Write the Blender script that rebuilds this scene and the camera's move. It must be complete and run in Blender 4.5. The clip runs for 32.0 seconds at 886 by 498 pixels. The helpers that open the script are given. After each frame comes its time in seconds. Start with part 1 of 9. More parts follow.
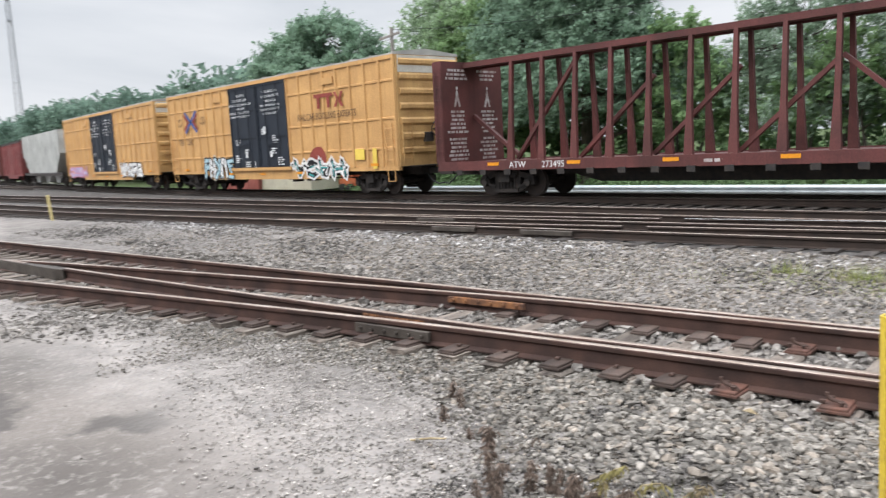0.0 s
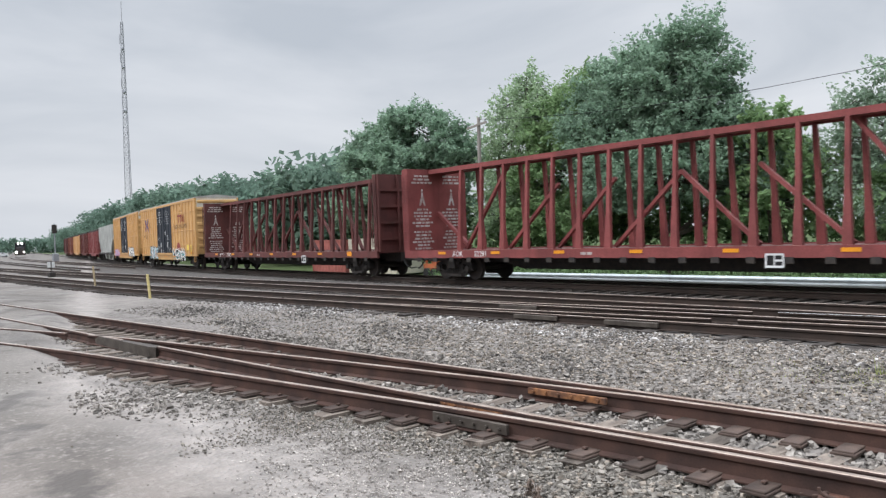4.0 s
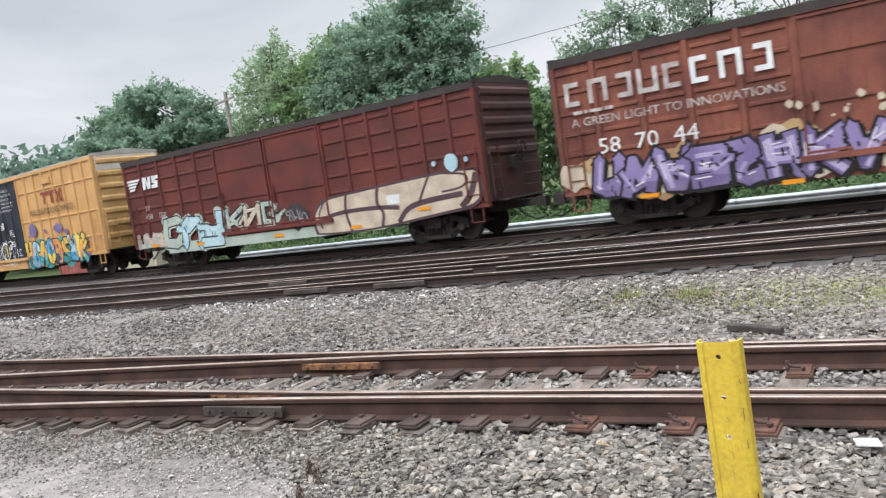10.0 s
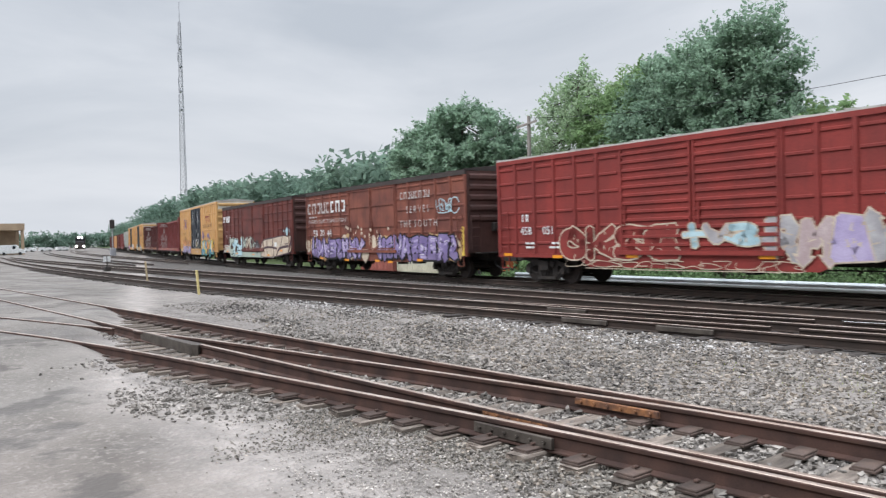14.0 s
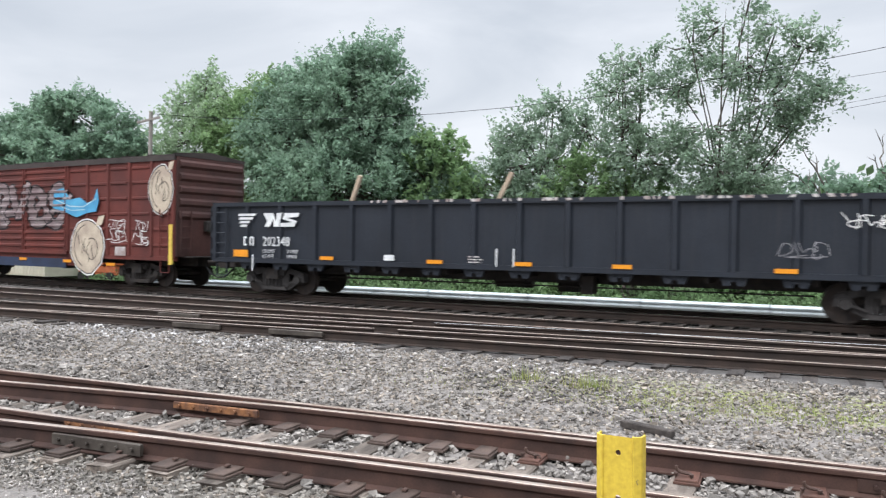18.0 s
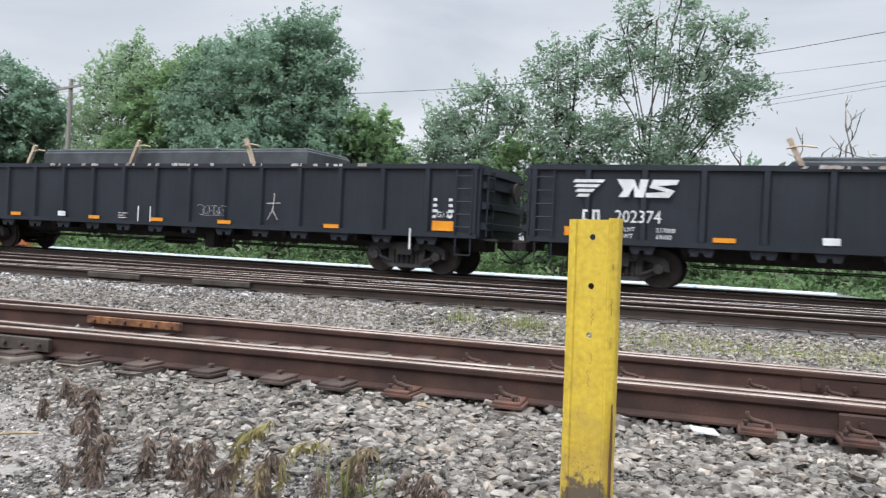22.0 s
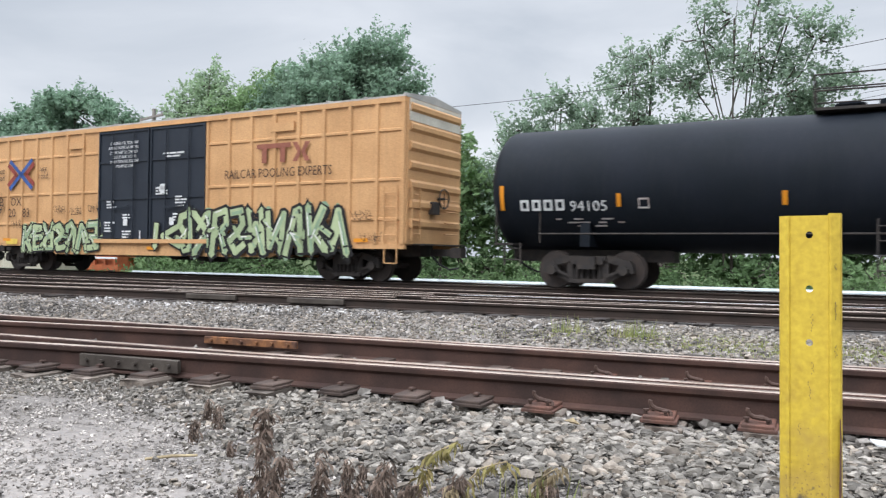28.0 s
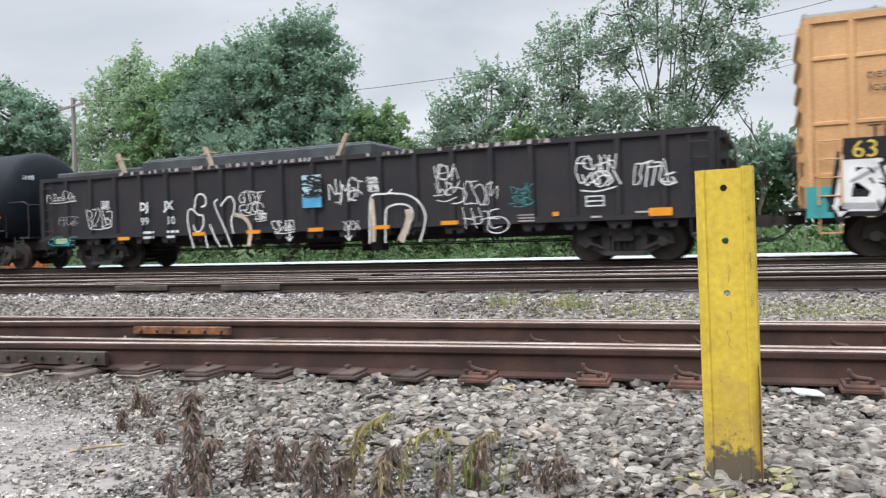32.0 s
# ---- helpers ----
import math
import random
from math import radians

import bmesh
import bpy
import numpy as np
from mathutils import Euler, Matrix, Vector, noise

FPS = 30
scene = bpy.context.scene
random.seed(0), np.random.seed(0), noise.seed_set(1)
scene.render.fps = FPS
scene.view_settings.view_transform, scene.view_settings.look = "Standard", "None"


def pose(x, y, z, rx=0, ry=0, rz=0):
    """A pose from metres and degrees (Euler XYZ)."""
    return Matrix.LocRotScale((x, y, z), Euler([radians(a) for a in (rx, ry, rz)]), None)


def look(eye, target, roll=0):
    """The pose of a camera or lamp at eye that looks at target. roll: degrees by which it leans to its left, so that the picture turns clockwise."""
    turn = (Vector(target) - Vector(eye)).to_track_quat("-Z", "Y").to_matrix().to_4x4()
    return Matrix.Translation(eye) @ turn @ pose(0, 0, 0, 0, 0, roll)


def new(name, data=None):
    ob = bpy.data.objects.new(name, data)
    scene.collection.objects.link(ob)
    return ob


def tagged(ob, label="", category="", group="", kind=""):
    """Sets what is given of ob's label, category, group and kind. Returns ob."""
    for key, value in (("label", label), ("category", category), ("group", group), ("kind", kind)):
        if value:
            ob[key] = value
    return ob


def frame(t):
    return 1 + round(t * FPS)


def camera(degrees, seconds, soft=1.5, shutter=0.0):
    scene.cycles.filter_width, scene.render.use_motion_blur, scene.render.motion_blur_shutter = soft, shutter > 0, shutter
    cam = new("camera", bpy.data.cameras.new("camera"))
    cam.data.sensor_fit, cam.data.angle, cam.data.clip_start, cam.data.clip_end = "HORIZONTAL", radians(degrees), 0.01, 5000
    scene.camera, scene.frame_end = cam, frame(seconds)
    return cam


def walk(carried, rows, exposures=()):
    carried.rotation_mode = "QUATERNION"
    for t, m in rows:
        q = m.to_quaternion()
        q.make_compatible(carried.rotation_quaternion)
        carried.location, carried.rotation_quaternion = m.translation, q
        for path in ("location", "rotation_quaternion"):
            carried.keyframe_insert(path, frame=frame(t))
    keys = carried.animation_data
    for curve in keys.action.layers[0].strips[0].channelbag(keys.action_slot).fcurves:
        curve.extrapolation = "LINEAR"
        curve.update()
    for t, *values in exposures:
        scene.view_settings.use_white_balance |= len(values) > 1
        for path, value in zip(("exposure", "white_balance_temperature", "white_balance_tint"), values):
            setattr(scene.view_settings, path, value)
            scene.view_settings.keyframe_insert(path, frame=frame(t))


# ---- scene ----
cam = camera(58.81, 32.0, soft=1.3, shutter=0.25)
# seconds, eye x y z, yaw, pitch, roll
PATH = [
    (0, 0.092, 0.516, 1.896, 44.27, -7.40, -2.92),
    (0.5, 0.117, 0.571, 1.906, 53.34, -7.84, -6.15),
    (1, 0.123, 0.585, 1.920, 55.39, -7.13, -9.72),
    (1.5, 0.135, 0.586, 1.926, 52.46, -5.85, -10.46),
    (2, 0.163, 0.576, 1.942, 48.76, -3.51, -10.37),
    (2.5, 0.148, 0.570, 1.952, 46.84, -0.64, -9.79),
    (4.5, 0.089, 0.537, 1.935, 50.26, -0.70, -0.13),
    (5, 0.051, 0.541, 1.948, 48.62, 1.10, 0.64),
    (5.5, 0.032, 0.571, 1.945, 45.68, 2.99, 1.51),
    (6, 0.030, 0.651, 1.962, 42.26, 4.67, 2.28),
    (6.5, 0.064, 0.526, 1.987, 38.97, 5.34, 3.43),
    (7, 0.103, 0.504, 1.995, 36.55, 5.45, 4.15),
    (7.5, 0.017, 0.533, 1.909, 35.56, 4.38, 4.94),
    (8, 0.076, 0.483, 1.936, 37.01, 2.07, 3.04),
    (8.5, 0.100, 0.527, 1.966, 37.99, 0.83, -1.71),
    (9, 0.117, 0.663, 1.966, 36.19, -1.14, -6.21),
    (9.5, 0.162, 0.713, 1.959, 34.19, -3.30, -8.34),
    (10, 0.162, 0.707, 1.945, 33.78, -4.70, -8.45),
    (10.5, 0.147, 0.713, 1.946, 34.16, -4.93, -7.28),
    (11, 0.117, 0.734, 1.958, 35.04, -3.86, -5.28),
    (11.5, 0.087, 0.676, 1.966, 37.72, -2.39, -3.03),
    (12, -0.032, 0.691, 1.964, 42.85, -1.06, -1.74),
    (12.5, -0.128, 0.741, 1.968, 48.55, -0.39, -1.45),
    (13, -0.150, 0.735, 1.973, 53.25, -0.26, -1.54),
    (13.5, -0.173, 0.773, 1.967, 55.01, -0.61, -1.63),
    (15.5, 0.049, 0.875, 1.933, 42.07, -2.48, 0.25),
    (16, 0.061, 0.859, 1.954, 39.06, -2.23, 0.45),
    (16.5, 0.056, 0.935, 1.949, 36.07, -1.84, 0.49),
    (17, 0.092, 0.966, 1.942, 32.46, -1.23, 0.80),
    (17.5, 0.113, 0.975, 1.920, 29.35, -0.86, 0.85),
    (18, 0.022, 0.970, 1.866, 26.99, -0.49, 0.78),
    (18.5, -0.064, 1.003, 1.708, 26.06, -0.31, 0.67),
    (19, -0.147, 1.194, 1.472, 25.37, 1.23, 0.97),
    (19.5, -0.152, 1.216, 1.244, 21.68, 3.43, 1.62),
    (20, -0.133, 1.250, 1.120, 17.89, 3.94, 2.55),
    (20.5, -0.131, 1.210, 1.091, 15.71, 3.49, 2.68),
    (21, -0.152, 1.231, 1.084, 16.18, 2.41, 2.33),
    (21.5, -0.182, 1.251, 1.050, 18.86, 0.94, 2.39),
    (22, -0.203, 1.207, 1.000, 21.76, -0.32, 2.68),
    (22.5, -0.206, 1.180, 0.986, 24.26, -0.84, 2.84),
    (23, -0.216, 1.180, 1.001, 26.04, -0.53, 2.59),
    (23.5, -0.219, 1.158, 1.019, 27.33, -0.14, 2.09),
    (24, -0.230, 1.138, 1.031, 28.61, -0.14, 1.40),
    (24.5, -0.254, 1.081, 1.066, 30.00, -0.59, 0.87),
    (25, -0.419, 1.136, 1.052, 31.05, -1.09, 0.52),
    (25.5, -0.569, 1.202, 1.042, 30.49, -0.86, 0.53),
    (26, -0.646, 1.212, 1.003, 28.80, -0.57, 0.66),
    (26.5, -0.664, 1.216, 0.985, 25.22, 0.91, 1.37),
    (28.5, -0.661, 1.187, 0.943, 27.61, -0.14, 0.64),
    (29, -0.701, 1.242, 0.903, 28.33, -1.70, 0.51),
    (29.5, -0.702, 1.209, 0.908, 28.82, -2.09, 0.58),
    (30, -0.705, 1.215, 0.918, 28.57, -2.03, 0.46),
    (30.5, -0.700, 1.209, 0.924, 27.67, -1.37, 0.39),
    (31, -0.684, 1.224, 0.920, 26.43, -1.03, -0.22),
    (31.5, -0.661, 1.234, 0.921, 24.52, -0.88, -0.89),
    (32, -0.625, 1.237, 0.917, 22.31, -0.89, -1.71),
]
walk(cam, [(t, look((x, y, z), (x - math.sin(radians(a)) * math.cos(radians(b)), y + math.cos(radians(a)) * math.cos(radians(b)), z + math.sin(radians(b))), r)) for t, x, y, z, a, b, r in PATH],
     exposures=[(0, 0.38, 6500, 12), (1, 0.20, 6490, 12), (2, 0.25, 6470, 12), (4.5, 0.2, 6400, 12), (5, 0.2, 6400, 12), (6, 0.14, 6400, 12), (7, 0.03, 6400, 12), (8, 0.2, 6400, 12), (9, 0.28, 6420, 12), (10, 0.36, 6480, 12), (11, 0.4, 6480, 12), (12, 0.36, 6480, 12), (13, 0.22, 6400, 12), (16, 0.4, 6420, 12), (17, 0.45, 6400, 12), (19, 0.46, 6340, 12), (20, 0.33, 6340, 12), (21, 0.28, 6320, 12), (23, 0.4, 6340, 12), (26, 0.34, 6230, 12), (29, 0.36, 6360, 12), (32, 0.35, 6380, 12)])
# ---- light: an overcast June sky ----
world = bpy.data.worlds.new("overcast_sky")
scene.world = world
world.use_nodes = True
wn, wl = world.node_tree.nodes, world.node_tree.links
wn.clear()
w_out, w_bg = wn.new("ShaderNodeOutputWorld"), wn.new("ShaderNodeBackground")
w_sky = wn.new("ShaderNodeTexSky")
w_sky.sky_type, w_sky.sun_disc = "NISHITA", False
w_sky.sun_elevation, w_sky.sun_rotation = radians(52), radians(200)
w_sky.air_density, w_sky.dust_density = 1.5, 4.0
w_dim = wn.new("ShaderNodeMix")
w_dim.data_type, w_dim.blend_type = "RGBA", "MULTIPLY"
w_dim.inputs[0].default_value = 1.0
w_dim.inputs[7].default_value = (0.07, 0.07, 0.07, 1)
w_geo, w_map = wn.new("ShaderNodeTexCoord"), wn.new("ShaderNodeMapping")
w_map.inputs["Scale"].default_value = (1.1, 1.1, 4.2)
w_noise = wn.new("ShaderNodeTexNoise")
w_noise.inputs["Scale"].default_value, w_noise.inputs["Detail"].default_value = 1.7, 6.0
w_noise.inputs["Roughness"].default_value, w_noise.inputs["Distortion"].default_value = 0.52, 0.5
w_ramp = wn.new("ShaderNodeValToRGB")
w_ramp.color_ramp.elements[0].position, w_ramp.color_ramp.elements[1].position = 0.34, 0.68
w_ramp.color_ramp.elements[0].color = (0.475, 0.518, 0.566, 1)
w_ramp.color_ramp.elements[1].color = (0.69, 0.72, 0.752, 1)
w_mix = wn.new("ShaderNodeMix")
w_mix.data_type = "RGBA"
w_mix.inputs[0].default_value = 0.92
wl.new(w_sky.outputs[0], w_dim.inputs[6])
wl.new(w_geo.outputs["Generated"], w_map.inputs[0])
wl.new(w_map.outputs[0], w_noise.inputs["Vector"])
wl.new(w_noise.outputs["Fac"], w_ramp.inputs[0])
wl.new(w_dim.outputs[2], w_mix.inputs[6])
wl.new(w_ramp.outputs[0], w_mix.inputs[7])
# an overcast sky is brightest overhead
w_sep, w_up = wn.new("ShaderNodeSeparateXYZ"), wn.new("ShaderNodeMapRange")
w_up.interpolation_type = "SMOOTHSTEP"
w_up.inputs["From Min"].default_value, w_up.inputs["From Max"].default_value = 0.30, 0.95
w_up.inputs["To Min"].default_value, w_up.inputs["To Max"].default_value = 1.0, 4.1
w_lift = wn.new("ShaderNodeVectorMath")
w_lift.operation = "SCALE"
wl.new(w_geo.outputs["Generated"], w_sep.inputs[0])
wl.new(w_sep.outputs[2], w_up.inputs["Value"])
wl.new(w_mix.outputs[2], w_lift.inputs[0])
wl.new(w_up.outputs[0], w_lift.inputs["Scale"])
wl.new(w_lift.outputs[0], w_bg.inputs[0])
w_bg.inputs[1].default_value = 1.0
wl.new(w_bg.outputs[0], w_out.inputs[0])
sun = new("sun", bpy.data.lights.new("sun", "SUN"))
sun.data.energy, sun.data.angle, sun.data.color = 1.85, radians(40), (0.97, 0.985, 1.0)
sun.matrix_world = look((0, 0, 50), (12, 34, 0))


# ---- materials ----
def surface(name, colour, colour2=None, rough=0.8, metal=0.0, scale=8.0, grain=60.0, bump=0.15, streak=0.0, streak_colour=(0.1, 0.07, 0.05),
            island=0.0, object_random=0.0, stretch=(1, 1, 1), low=0.35, high=0.65, bump_distance=0.01, spec=0.3, alpha_leaf=False):
    """A material with two scales of variation, fine relief and, where asked for, rain streaks running down."""
    m = bpy.data.materials.new(name)
    m.use_nodes = True
    n, l = m.node_tree.nodes, m.node_tree.links
    b = n["Principled BSDF"]
    b.inputs["Roughness"].default_value, b.inputs["Metallic"].default_value = rough, metal
    b.inputs["Specular IOR Level"].default_value = spec
    colour2 = colour2 or tuple(c * 0.7 for c in colour)
    tc = n.new("ShaderNodeTexCoord")
    mp = n.new("ShaderNodeMapping")
    mp.inputs["Scale"].default_value = stretch
    l.new(tc.outputs["Object"], mp.inputs[0])
    big = n.new("ShaderNodeTexNoise")
    big.inputs["Scale"].default_value, big.inputs["Detail"].default_value = scale, 5.0
    l.new(mp.outputs[0], big.inputs["Vector"])
    ramp = n.new("ShaderNodeValToRGB")
    ramp.color_ramp.elements[0].position, ramp.color_ramp.elements[1].position = low, high
    ramp.color_ramp.elements[0].color, ramp.color_ramp.elements[1].color = (*colour2, 1), (*colour, 1)
    l.new(big.outputs["Fac"], ramp.inputs[0])
    fine = n.new("ShaderNodeTexNoise")
    fine.inputs["Scale"].default_value, fine.inputs["Detail"].default_value = grain, 3.0
    l.new(mp.outputs[0], fine.inputs["Vector"])
    mul = n.new("ShaderNodeMix")
    mul.data_type, mul.blend_type = "RGBA", "OVERLAY"
    mul.inputs[0].default_value = 0.35
    l.new(ramp.outputs[0], mul.inputs[6])
    l.new(fine.outputs["Fac"], mul.inputs[7])
    out = mul.outputs[2]
    if streak:
        sm = n.new("ShaderNodeMapping")
        sm.inputs["Scale"].default_value = (5.0, 5.0, 0.35)
        l.new(tc.outputs["Object"], sm.inputs[0])
        sn = n.new("ShaderNodeTexNoise")
        sn.inputs["Scale"].default_value, sn.inputs["Detail"].default_value = 1.6, 6.0
        sn.inputs["Roughness"].default_value = 0.65
        l.new(sm.outputs[0], sn.inputs["Vector"])
        sr = n.new("ShaderNodeValToRGB")
        sr.color_ramp.elements[0].position, sr.color_ramp.elements[1].position = 0.48, 0.78
        sr.color_ramp.elements[1].color = (streak, streak, streak, 1)
        l.new(sn.outputs["Fac"], sr.inputs[0])
        mx = n.new("ShaderNodeMix")
        mx.data_type = "RGBA"
        l.new(sr.outputs[0], mx.inputs[0])
        l.new(out, mx.inputs[6])
        mx.inputs[7].default_value = (*streak_colour, 1)
        out = mx.outputs[2]
    if island or object_random:
        src = n.new("ShaderNodeNewGeometry").outputs["Random Per Island"] if island else n.new("ShaderNodeObjectInfo").outputs["Random"]
        amount = island or object_random
        mr = n.new("ShaderNodeMapRange")
        mr.inputs["To Min"].default_value, mr.inputs["To Max"].default_value = 1.0 - amount, 1.0 + amount
        l.new(src, mr.inputs["Value"])
        hv = n.new("ShaderNodeHueSaturation")
        l.new(mr.outputs[0], hv.inputs["Value"])
        l.new(out, hv.inputs["Color"])
        out = hv.outputs[0]
    l.new(out, b.inputs["Base Color"])
    if bump:
        bp = n.new("ShaderNodeBump")
        bp.inputs["Strength"].default_value, bp.inputs["Distance"].default_value = bump, bump_distance
        l.new(fine.outputs["Fac"], bp.inputs["Height"])
        l.new(bp.outputs[0], b.inputs["Normal"])
    if alpha_leaf:
        b.inputs["Specular IOR Level"].default_value = 0.12
        tr = n.new("ShaderNodeBsdfTranslucent")
        l.new(out, tr.inputs[0])
        ms = n.new("ShaderNodeMixShader")
        ms.inputs[0].default_value = 0.55
        l.new(b.outputs[0], ms.inputs[1])
        l.new(tr.outputs[0], ms.inputs[2])
        l.new(ms.outputs[0], n["Material Output"].inputs[0])
    return m


def plain(name, colour, rough=0.7, metal=0.0):
    return surface(name, colour, tuple(c * 0.78 for c in colour), rough, metal, 2.5, 30.0, 0.05)


M = {}
M["yellow"] = surface("weathered_yellow_paint", (0.58, 0.335, 0.130), (0.49, 0.275, 0.105), 0.55, 0, 0.9, 26, 0.06, streak=0.45, streak_colour=(0.30, 0.17, 0.075))
M["yellow_end"] = surface("faded_yellow_paint", (0.60, 0.37, 0.15), (0.44, 0.26, 0.10), 0.6, 0, 1.4, 26, 0.06, streak=0.4, streak_colour=(0.28, 0.16, 0.07))
M["tan_yellow"] = surface("faded_tan_paint", (0.58, 0.335, 0.155), (0.50, 0.28, 0.125), 0.6, 0, 0.8, 26, 0.06, streak=0.3, streak_colour=(0.30, 0.18, 0.09))
M["brown"] = surface("oxide_brown_paint", (0.135, 0.032, 0.024), (0.085, 0.024, 0.020), 0.65, 0, 0.8, 26, 0.06, streak=0.4, streak_colour=(0.05, 0.02, 0.016))
M["brown2"] = surface("faded_oxide_paint", (0.225, 0.075, 0.048), (0.125, 0.042, 0.032), 0.7, 0, 1.1, 26, 0.06, streak=0.6, streak_colour=(0.06, 0.028, 0.02))
M["red"] = surface("red_oxide_paint", (0.23, 0.034, 0.028), (0.17, 0.028, 0.024), 0.6, 0, 0.8, 26, 0.06, streak=0.3, streak_colour=(0.08, 0.02, 0.017))
M["maroon"] = surface("maroon_paint", (0.235, 0.062, 0.058), (0.155, 0.040, 0.038), 0.6, 0, 0.9, 26, 0.06, streak=0.35, streak_colour=(0.06, 0.025, 0.02))
M["maroon_dark"] = surface("dirty_maroon_paint", (0.125, 0.040, 0.036), (0.075, 0.028, 0.025), 0.65, 0, 0.9, 26, 0.06, streak=0.4, streak_colour=(0.04, 0.02, 0.018))
M["black"] = surface("black_car_paint", (0.019, 0.023, 0.031), (0.014, 0.017, 0.023), 0.5, 0, 1.0, 30, 0.05, streak=0.25, streak_colour=(0.045, 0.042, 0.042))
M["black_door"] = surface("black_door_paint", (0.020, 0.026, 0.036), (0.014, 0.019, 0.028), 0.55, 0, 1.0, 30, 0.05, streak=0.2, streak_colour=(0.04, 0.04, 0.04))
M["rusty_black"] = surface("worn_black_paint", (0.019, 0.019, 0.023), (0.027, 0.023, 0.023), 0.7, 0, 1.3, 30, 0.08, streak=0.3, streak_colour=(0.045, 0.034, 0.030))
M["tank_black"] = surface("satin_black_tank_paint", (0.009, 0.012, 0.018), (0.006, 0.009, 0.013), 0.6, 0, 0.8, 30, 0.04, streak=0.2, streak_colour=(0.03, 0.03, 0.032), spec=0.16)
M["grey_car"] = surface("pale_grey_paint", (0.50, 0.51, 0.48), (0.38, 0.38, 0.36), 0.6, 0, 0.8, 26, 0.05, streak=0.4, streak_colour=(0.2, 0.17, 0.14))
M["roof"] = surface("galvanised_roof", (0.50, 0.49, 0.45), (0.34, 0.33, 0.31), 0.5, 0.3, 1.2, 26, 0.05)
M["end_white"] = surface("bare_whitewashed_panel", (0.66, 0.63, 0.54), (0.50, 0.47, 0.40), 0.6, 0, 1.2, 26, 0.05, streak=0.4, streak_colour=(0.36, 0.30, 0.22))
# boxcar ends: grimy brown, with the end walls' shade painted in as darker colour
M["brown_end"] = surface("grimy_shaded_end_paint", (0.082, 0.036, 0.030), (0.048, 0.026, 0.023), 0.7, 0, 1.0, 26, 0.06, streak=0.4, streak_colour=(0.04, 0.022, 0.018))
M["stake_yellow"] = surface("faded_yellow_stake", (0.60, 0.50, 0.22), (0.45, 0.37, 0.17), 0.8, 0, 6, 40, 0.1)
M["roof_dark"] = surface("grimy_dark_roof", (0.055, 0.044, 0.040), (0.036, 0.029, 0.027), 0.8, 0, 1.2, 26, 0.05)
M["truck"] = surface("grimy_cast_steel", (0.032, 0.029, 0.028), (0.050, 0.041, 0.035), 0.75, 0.1, 6, 60, 0.2)
M["truck_grey"] = surface("dusty_cast_steel", (0.068, 0.062, 0.060), (0.042, 0.038, 0.036), 0.75, 0.1, 6, 60, 0.2)
M["wheel"] = surface("worn_wheel_steel", (0.050, 0.044, 0.042), (0.070, 0.054, 0.046), 0.6, 0.4, 6, 60, 0.1)
M["orange"] = plain("reflective_orange", (0.78, 0.30, 0.02), 0.4)
M["white"] = surface("white_stencil_paint", (0.72, 0.73, 0.72), (0.55, 0.56, 0.55), 0.6, 0, 3, 40, 0.03)
M["dirty_white"] = surface("faded_white_stencil", (0.50, 0.47, 0.45), (0.30, 0.24, 0.22), 0.65, 0, 4, 40, 0.03)
M["dark_letter"] = plain("dark_brown_stencil", (0.055, 0.03, 0.022))
M["logo_red"] = plain("red_logo_paint", (0.27, 0.055, 0.040))
M["logo_faded"] = plain("faded_red_logo_paint", (0.29, 0.105, 0.068))
M["logo_blue"] = plain("blue_logo_paint", (0.045, 0.10, 0.30))
M["spray_white"] = surface("white_spray_paint", (0.74, 0.73, 0.70), (0.60, 0.59, 0.57), 0.7, 0, 3, 40, 0.0)
M["spray_cream"] = surface("cream_spray_paint", (0.54, 0.46, 0.35), (0.40, 0.32, 0.25), 0.7, 0, 2, 40, 0.0)
M["spray_black"] = plain("black_spray_paint", (0.014, 0.013, 0.014))
M["spray_blue"] = surface("blue_spray_paint", (0.09, 0.36, 0.55), (0.06, 0.24, 0.42), 0.6, 0, 2, 40, 0.0)
M["spray_paleblue"] = surface("pale_blue_spray_paint", (0.42, 0.58, 0.62), (0.30, 0.45, 0.50), 0.6, 0, 2, 40, 0.0)
M["spray_purple"] = surface("purple_spray_paint", (0.115, 0.082, 0.195), (0.190, 0.150, 0.270), 0.6, 0, 1.4, 40, 0.0)
M["spray_lilac"] = surface("lilac_spray_paint", (0.42, 0.36, 0.52), (0.30, 0.25, 0.42), 0.6, 0, 1.4, 40, 0.0)
M["spray_green"] = surface("pale_green_spray_paint", (0.40, 0.47, 0.27), (0.27, 0.34, 0.19), 0.6, 0, 1.6, 40, 0.0)
M["spray_teal"] = surface("teal_spray_paint", (0.06, 0.34, 0.33), (0.04, 0.22, 0.22), 0.6, 0, 1.6, 40, 0.0)
M["spray_pink"] = surface("pink_spray_paint", (0.60, 0.22, 0.30), (0.45, 0.15, 0.2), 0.6, 0, 1.6, 40, 0.0)
M["spray_orange"] = surface("orange_spray_paint", (0.72, 0.32, 0.10), (0.55, 0.22, 0.07), 0.6, 0, 1.6, 40, 0.0)
M["spray_yellow"] = surface("yellow_spray_paint", (0.75, 0.55, 0.10), (0.55, 0.38, 0.07), 0.6, 0, 1.6, 40, 0.0)
M["spray_tan"] = surface("tan_spray_paint", (0.46, 0.32, 0.15), (0.27, 0.16, 0.085), 0.6, 0, 1.6, 40, 0.0)
M["navy"] = surface("navy_sill_paint", (0.030, 0.045, 0.090), (0.022, 0.030, 0.055), 0.6, 0, 1.6, 40, 0.0)
